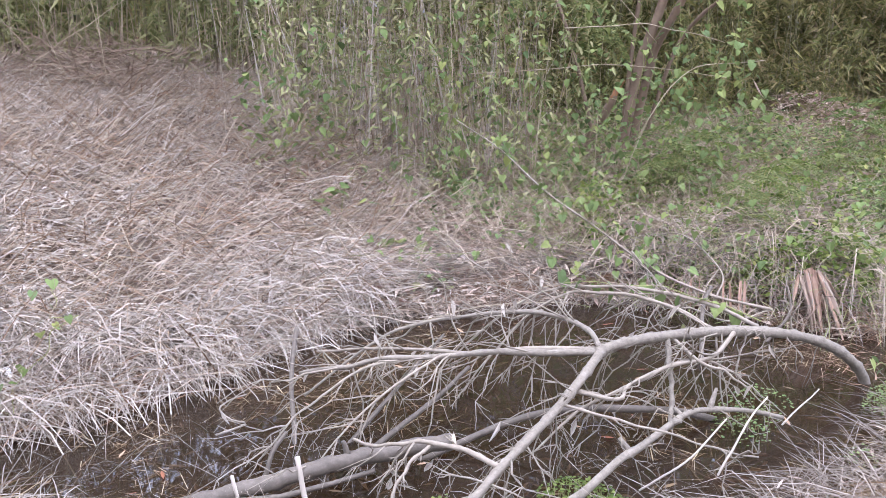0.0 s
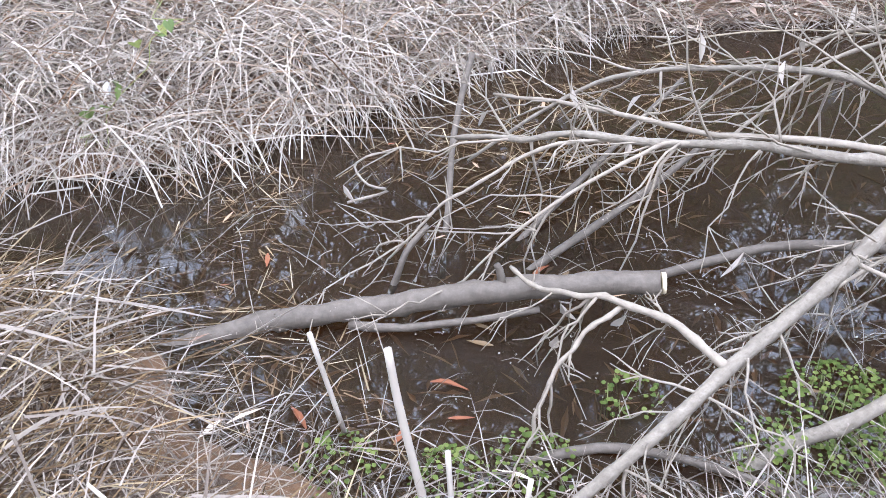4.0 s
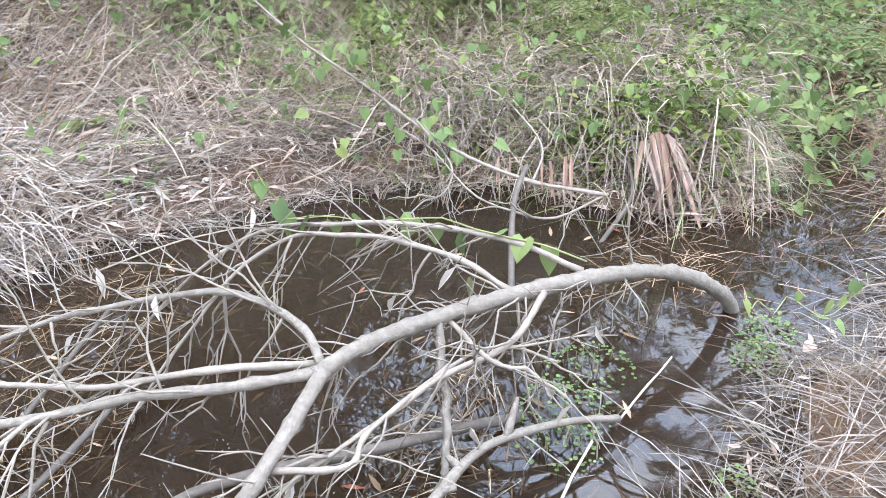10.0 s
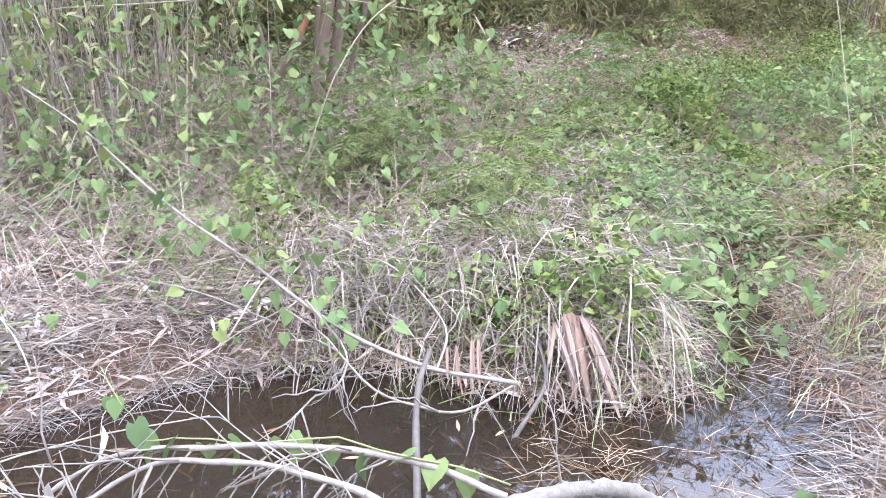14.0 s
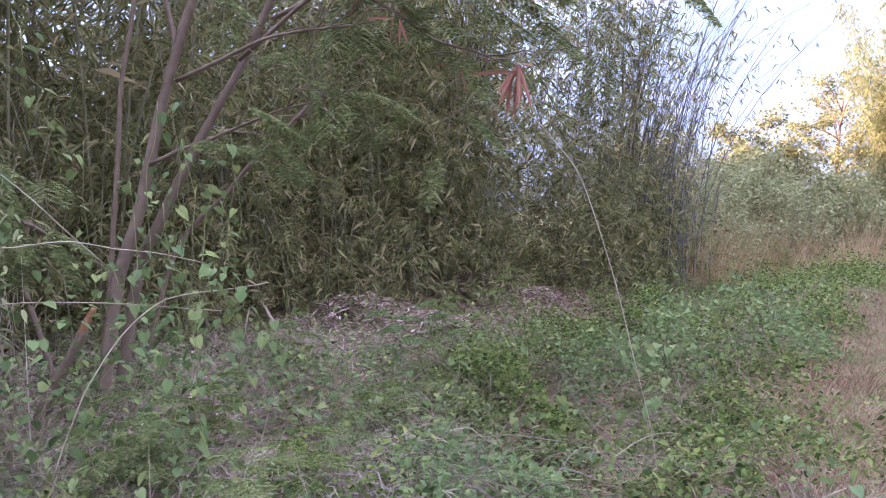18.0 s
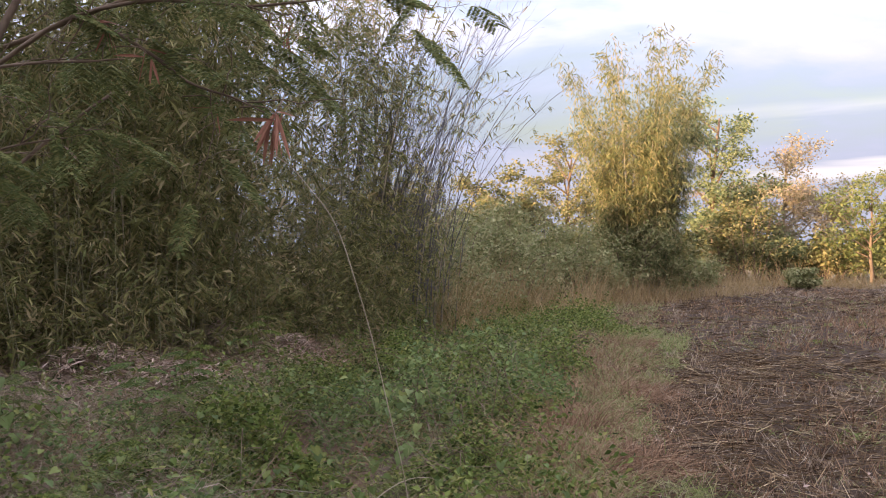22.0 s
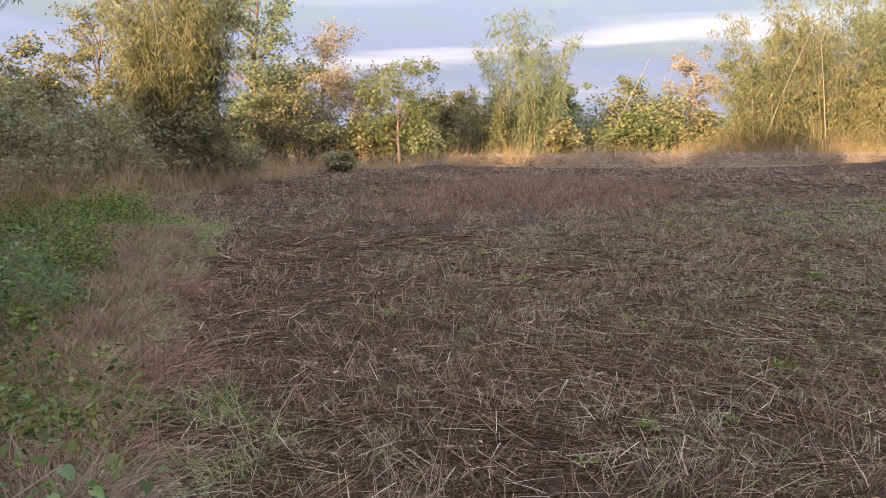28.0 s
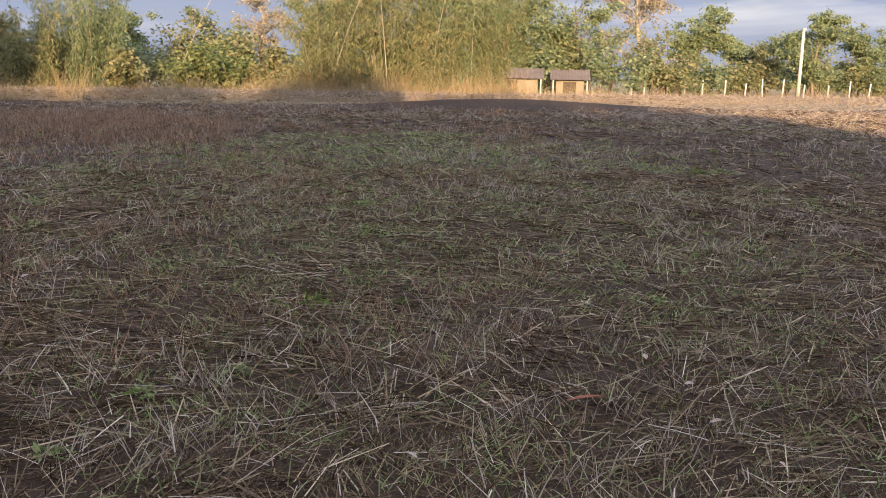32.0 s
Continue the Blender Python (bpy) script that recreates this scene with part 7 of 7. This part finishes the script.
        k += 1
    for az in np.arange(76, 127, 2.4):
        x, y = spot(az, 48.5 + rng.normal(0, 1.5) + max(0, az - 104) * .9)
        reed_stand(x, y, rng.uniform(1.0, 1.8), 2.8, 420, M_DRYREED, "golden dry grass stand on the berm", 1500 + k)
        k += 1
    for az in (102.5, 103.6, 104.6, 105.6, 106.6, 107.6, 108.6):
        x, y = spot(az, 55.5 + rng.normal(0, .8))
        reed_stand(x, y, rng.uniform(1.0, 1.7), 1.8, 380, M_DRYREED, "golden dry grass stand before the shed", 1700 + k)
        k += 1
    # berm of matted dry grass
    y = rng.uniform(-58, 20, 24000)
    x = 47.5 + .8 * np.sin(y * .21) + rng.normal(0, .8, len(y))
    n = len(x)
    stuff("berm_grass", blades(on_ground(x, y), dirs(n, (.3, 1.5)), rng.uniform(.3, .85, n), .018, rng.uniform(.4, 1.2, n), (1, .8, .1)), M_STRAW, "matted tan dry grass on the far berm", "dry grass")
    x, y = rng.uniform(48, 95, 14000), rng.uniform(-75, 60, 14000)
    n = len(x)
    stuff("meadow_grass", blades(on_ground(x, y), dirs(n, (.6, 2.5)), rng.uniform(.3, .9, n), .04, rng.uniform(.2, .7, n), (1, .8, .1)), M_STRAW, "dry grass beyond the field", "dry grass")
    # sunlit side of the field: paler straw carries part of the sunlight as colour
    x, y = rng.uniform(20, 48, 11000), rng.uniform(-44, -10, 11000)
    n = len(x)
    stuff("lit_field_straw", blades(on_ground(x, y), dirs(n, (.1, .9)), rng.uniform(.2, .5, n), .02, rng.uniform(.1, .6, n), (1, .8, .1)), M_STRAW, "pale dry straw on the sunlit side of the field", "straw")
    x, y = rng.uniform(34, 47.8, 11000), rng.uniform(-30, 24, 11000)
    n = len(x)
    stuff("far_edge_straw", blades(on_ground(x, y), dirs(n, (.1, 1.2)), rng.uniform(.15, .45, n), .018, rng.uniform(.1, .6, n), (1, .6)), M_STRAW, "tan straw at the far side of the field", "straw")
    # leaning bare culms
    for d, az, az2, h in ((51, 81.5, 84.5, 6.0), (51.5, 91.0, 94.0, 7.4), (52, 97.4, 99.0, 7.8), (51.5, 95.0, 94.4, 6.6)):
        (x, y), (x2, y2) = spot(az, d), spot(az2, d)
        t = thing("leaning_culm", "pale dead bamboo culm leaning out of the clump", "bamboo")
        limb(t, "stem", [(x, y, 0), ((x + x2) / 2, (y + y2) / 2, h * .55), (x2, y2, h)], .03, .012, M_DRYCULM, 10, 6)


def box(lo, hi):
    (a, b, c), (d, e, f) = lo, hi
    V = np.array([(a, b, c), (d, b, c), (d, e, c), (a, e, c), (a, b, f), (d, b, f), (d, e, f), (a, e, f)], float)
    return V, np.array([(0, 3, 2, 1), (4, 5, 6, 7), (0, 1, 5, 4), (1, 2, 6, 5), (2, 3, 7, 6), (3, 0, 4, 7)])


M_WALL = soil_mat("weathered_plaster", [(0.16, 0.12, 0.085), (0.24, 0.19, 0.14), (0.3, 0.25, 0.19)], .9, 1.5, 8.0, .3)
M_TIN = soil_mat("rusty_tin", [(0.08, 0.055, 0.04), (0.14, 0.1, 0.075), (0.2, 0.155, 0.12)], .7, 1.0, 9.0, .3)
M_POST = soil_mat("grey_post", [(0.3, 0.27, 0.23), (0.42, 0.39, 0.34), (0.52, 0.49, 0.44)], .85, 2.0, 12.0, .3)
M_DARKDOOR = soil_mat("dark_boards", [(0.05, 0.035, 0.025), (0.09, 0.065, 0.045), (0.12, 0.09, 0.06)], .8, 2.0, 12.0, .3)


def build_shed():
    x, y = spot(105.0, 60)
    turn = pose(x, y, 0, 0, 0, -15)
    def house(w, d, h, at):
        s = thing("shed", "small weathered farm shed with a rusty tin roof", "shed", "farm sheds")
        s.matrix_world = turn @ pose(*at)
        t = .12
        for nm, lo, hi in (("wall", (-w / 2, -d / 2, 0), (-w / 2 + t, d / 2, h)), ("wall", (w / 2 - t, -d / 2, 0), (w / 2, d / 2, h)),
                           ("wall", (-w / 2 + t, -d / 2, 0), (w / 2 - t, -d / 2 + t, h)), ("wall", (-w / 2 + t, d / 2 - t, 0), (w / 2 - t, d / 2, h))):
            mesh_ob(nm, *box(lo, hi), M_WALL, s)
        n = 26
        yy = np.linspace(-d / 2 - .4, d / 2 + .4, n)
        zz = .03 * (np.arange(n) % 2)
        for sg in (-1, 1):
            V = np.array([[(sg * (w / 2 + .5), b, h - .1 + c), (0, b, h + .55 + c)] for b, c in zip(yy, zz)]).reshape(-1, 3)
            V = np.vstack([V, V + (0, 0, .015)])
            i = np.arange(n - 1) * 2
            F = np.vstack([np.stack([i, i + 1, i + 3, i + 2], 1), np.stack([i, i + 2, i + 3, i + 1], 1) + 2 * n])
            mesh_ob("roof", V, F, M_TIN, s)
        mesh_ob("door", *box((-w / 2 - .03, -.4, 0), (-w / 2 - .004, .45, h - .2)), M_DARKDOOR, s)
        for b in (-d / 2 - .2, d / 2 + .2):
            mesh_ob("post", *tube(np.array([(-w / 2 - .4, b, 0), (-w / 2 - .4, b, h - .1)]), .06, .05, 6), M_POST, s)
    house(2.8, 3.4, 1.5, (0, 2.2, 0))
    house(2.4, 1.8, 1.45, (.3, -1.6, 0))
    g = rng
    for i, az in enumerate(np.concatenate([np.arange(106.8, 112.5, .55), np.arange(112.5, 127, 1.15)])):
        px, py = spot(az + g.normal(0, .1), 66 + (az - 107) * .7)
        p = thing("fence_post", "weathered grey fence post in dry grass", "fence post", "fence posts")
        hh = g.uniform(1.2, 1.8)
        mesh_ob("post", *tube(np.array([(px, py, -.2), (px + g.normal(0, .08), py + g.normal(0, .08), hh)]), .075, .06, 6, .06, i), M_POST, p, True)
    x, y = spot(120.2, 75)
    p = thing("utility_pole", "pale concrete utility pole beyond the field", "pole")
    mesh_ob("pole", *tube(np.array([(x, y, -.3), (x, y, 2.5), (x, y, 5.4)]), .15, .11, 8), M_POST, p, True)
    mesh_ob("cap", *box((x - .13, y - .13, 5.4), (x + .13, y + .13, 5.52)), M_POST, p)


def build_shade_belt():
    """Unseen tree belt in the west, added to keep the low sun off the ditch and the near field."""
    k = 0
    for y in np.arange(-6.4, 73, 2.6):
        h = 9.75 + .35 * math.sin(y * 1.3) + (.5 if k % 3 else -.3) - (.9 if y > 14 else 0)
        # lower here, so that sun passes to a patch of the berm
        if abs(y - 7.0) < 2:
            h = 9.1
        broad_tree(-13.0 + 1.5 * math.sin(y * 2.1), y + 1.2, h, 3.0, M_TREELEAF, "unseen dense green tree that shades the ditch and field", 2000 + k, .9, 1.0, .12, None, 0.0, 11, 2)
        shrub(-16.0 + math.sin(y), y + 2.2, 9.0, 5.0, M_TREELEAF, "unseen dense green shrub that shades the ditch and field", 2200 + k, 1.15, 700)
        shrub(-11.5 + math.sin(y), y + 1.0, 5.0, 5.0, M_TREELEAF, "unseen dense green shrub that shades the ditch and field", 2100 + k, 1.1, 500)
        k += 1


build_distance()
build_shed()
build_shade_belt()
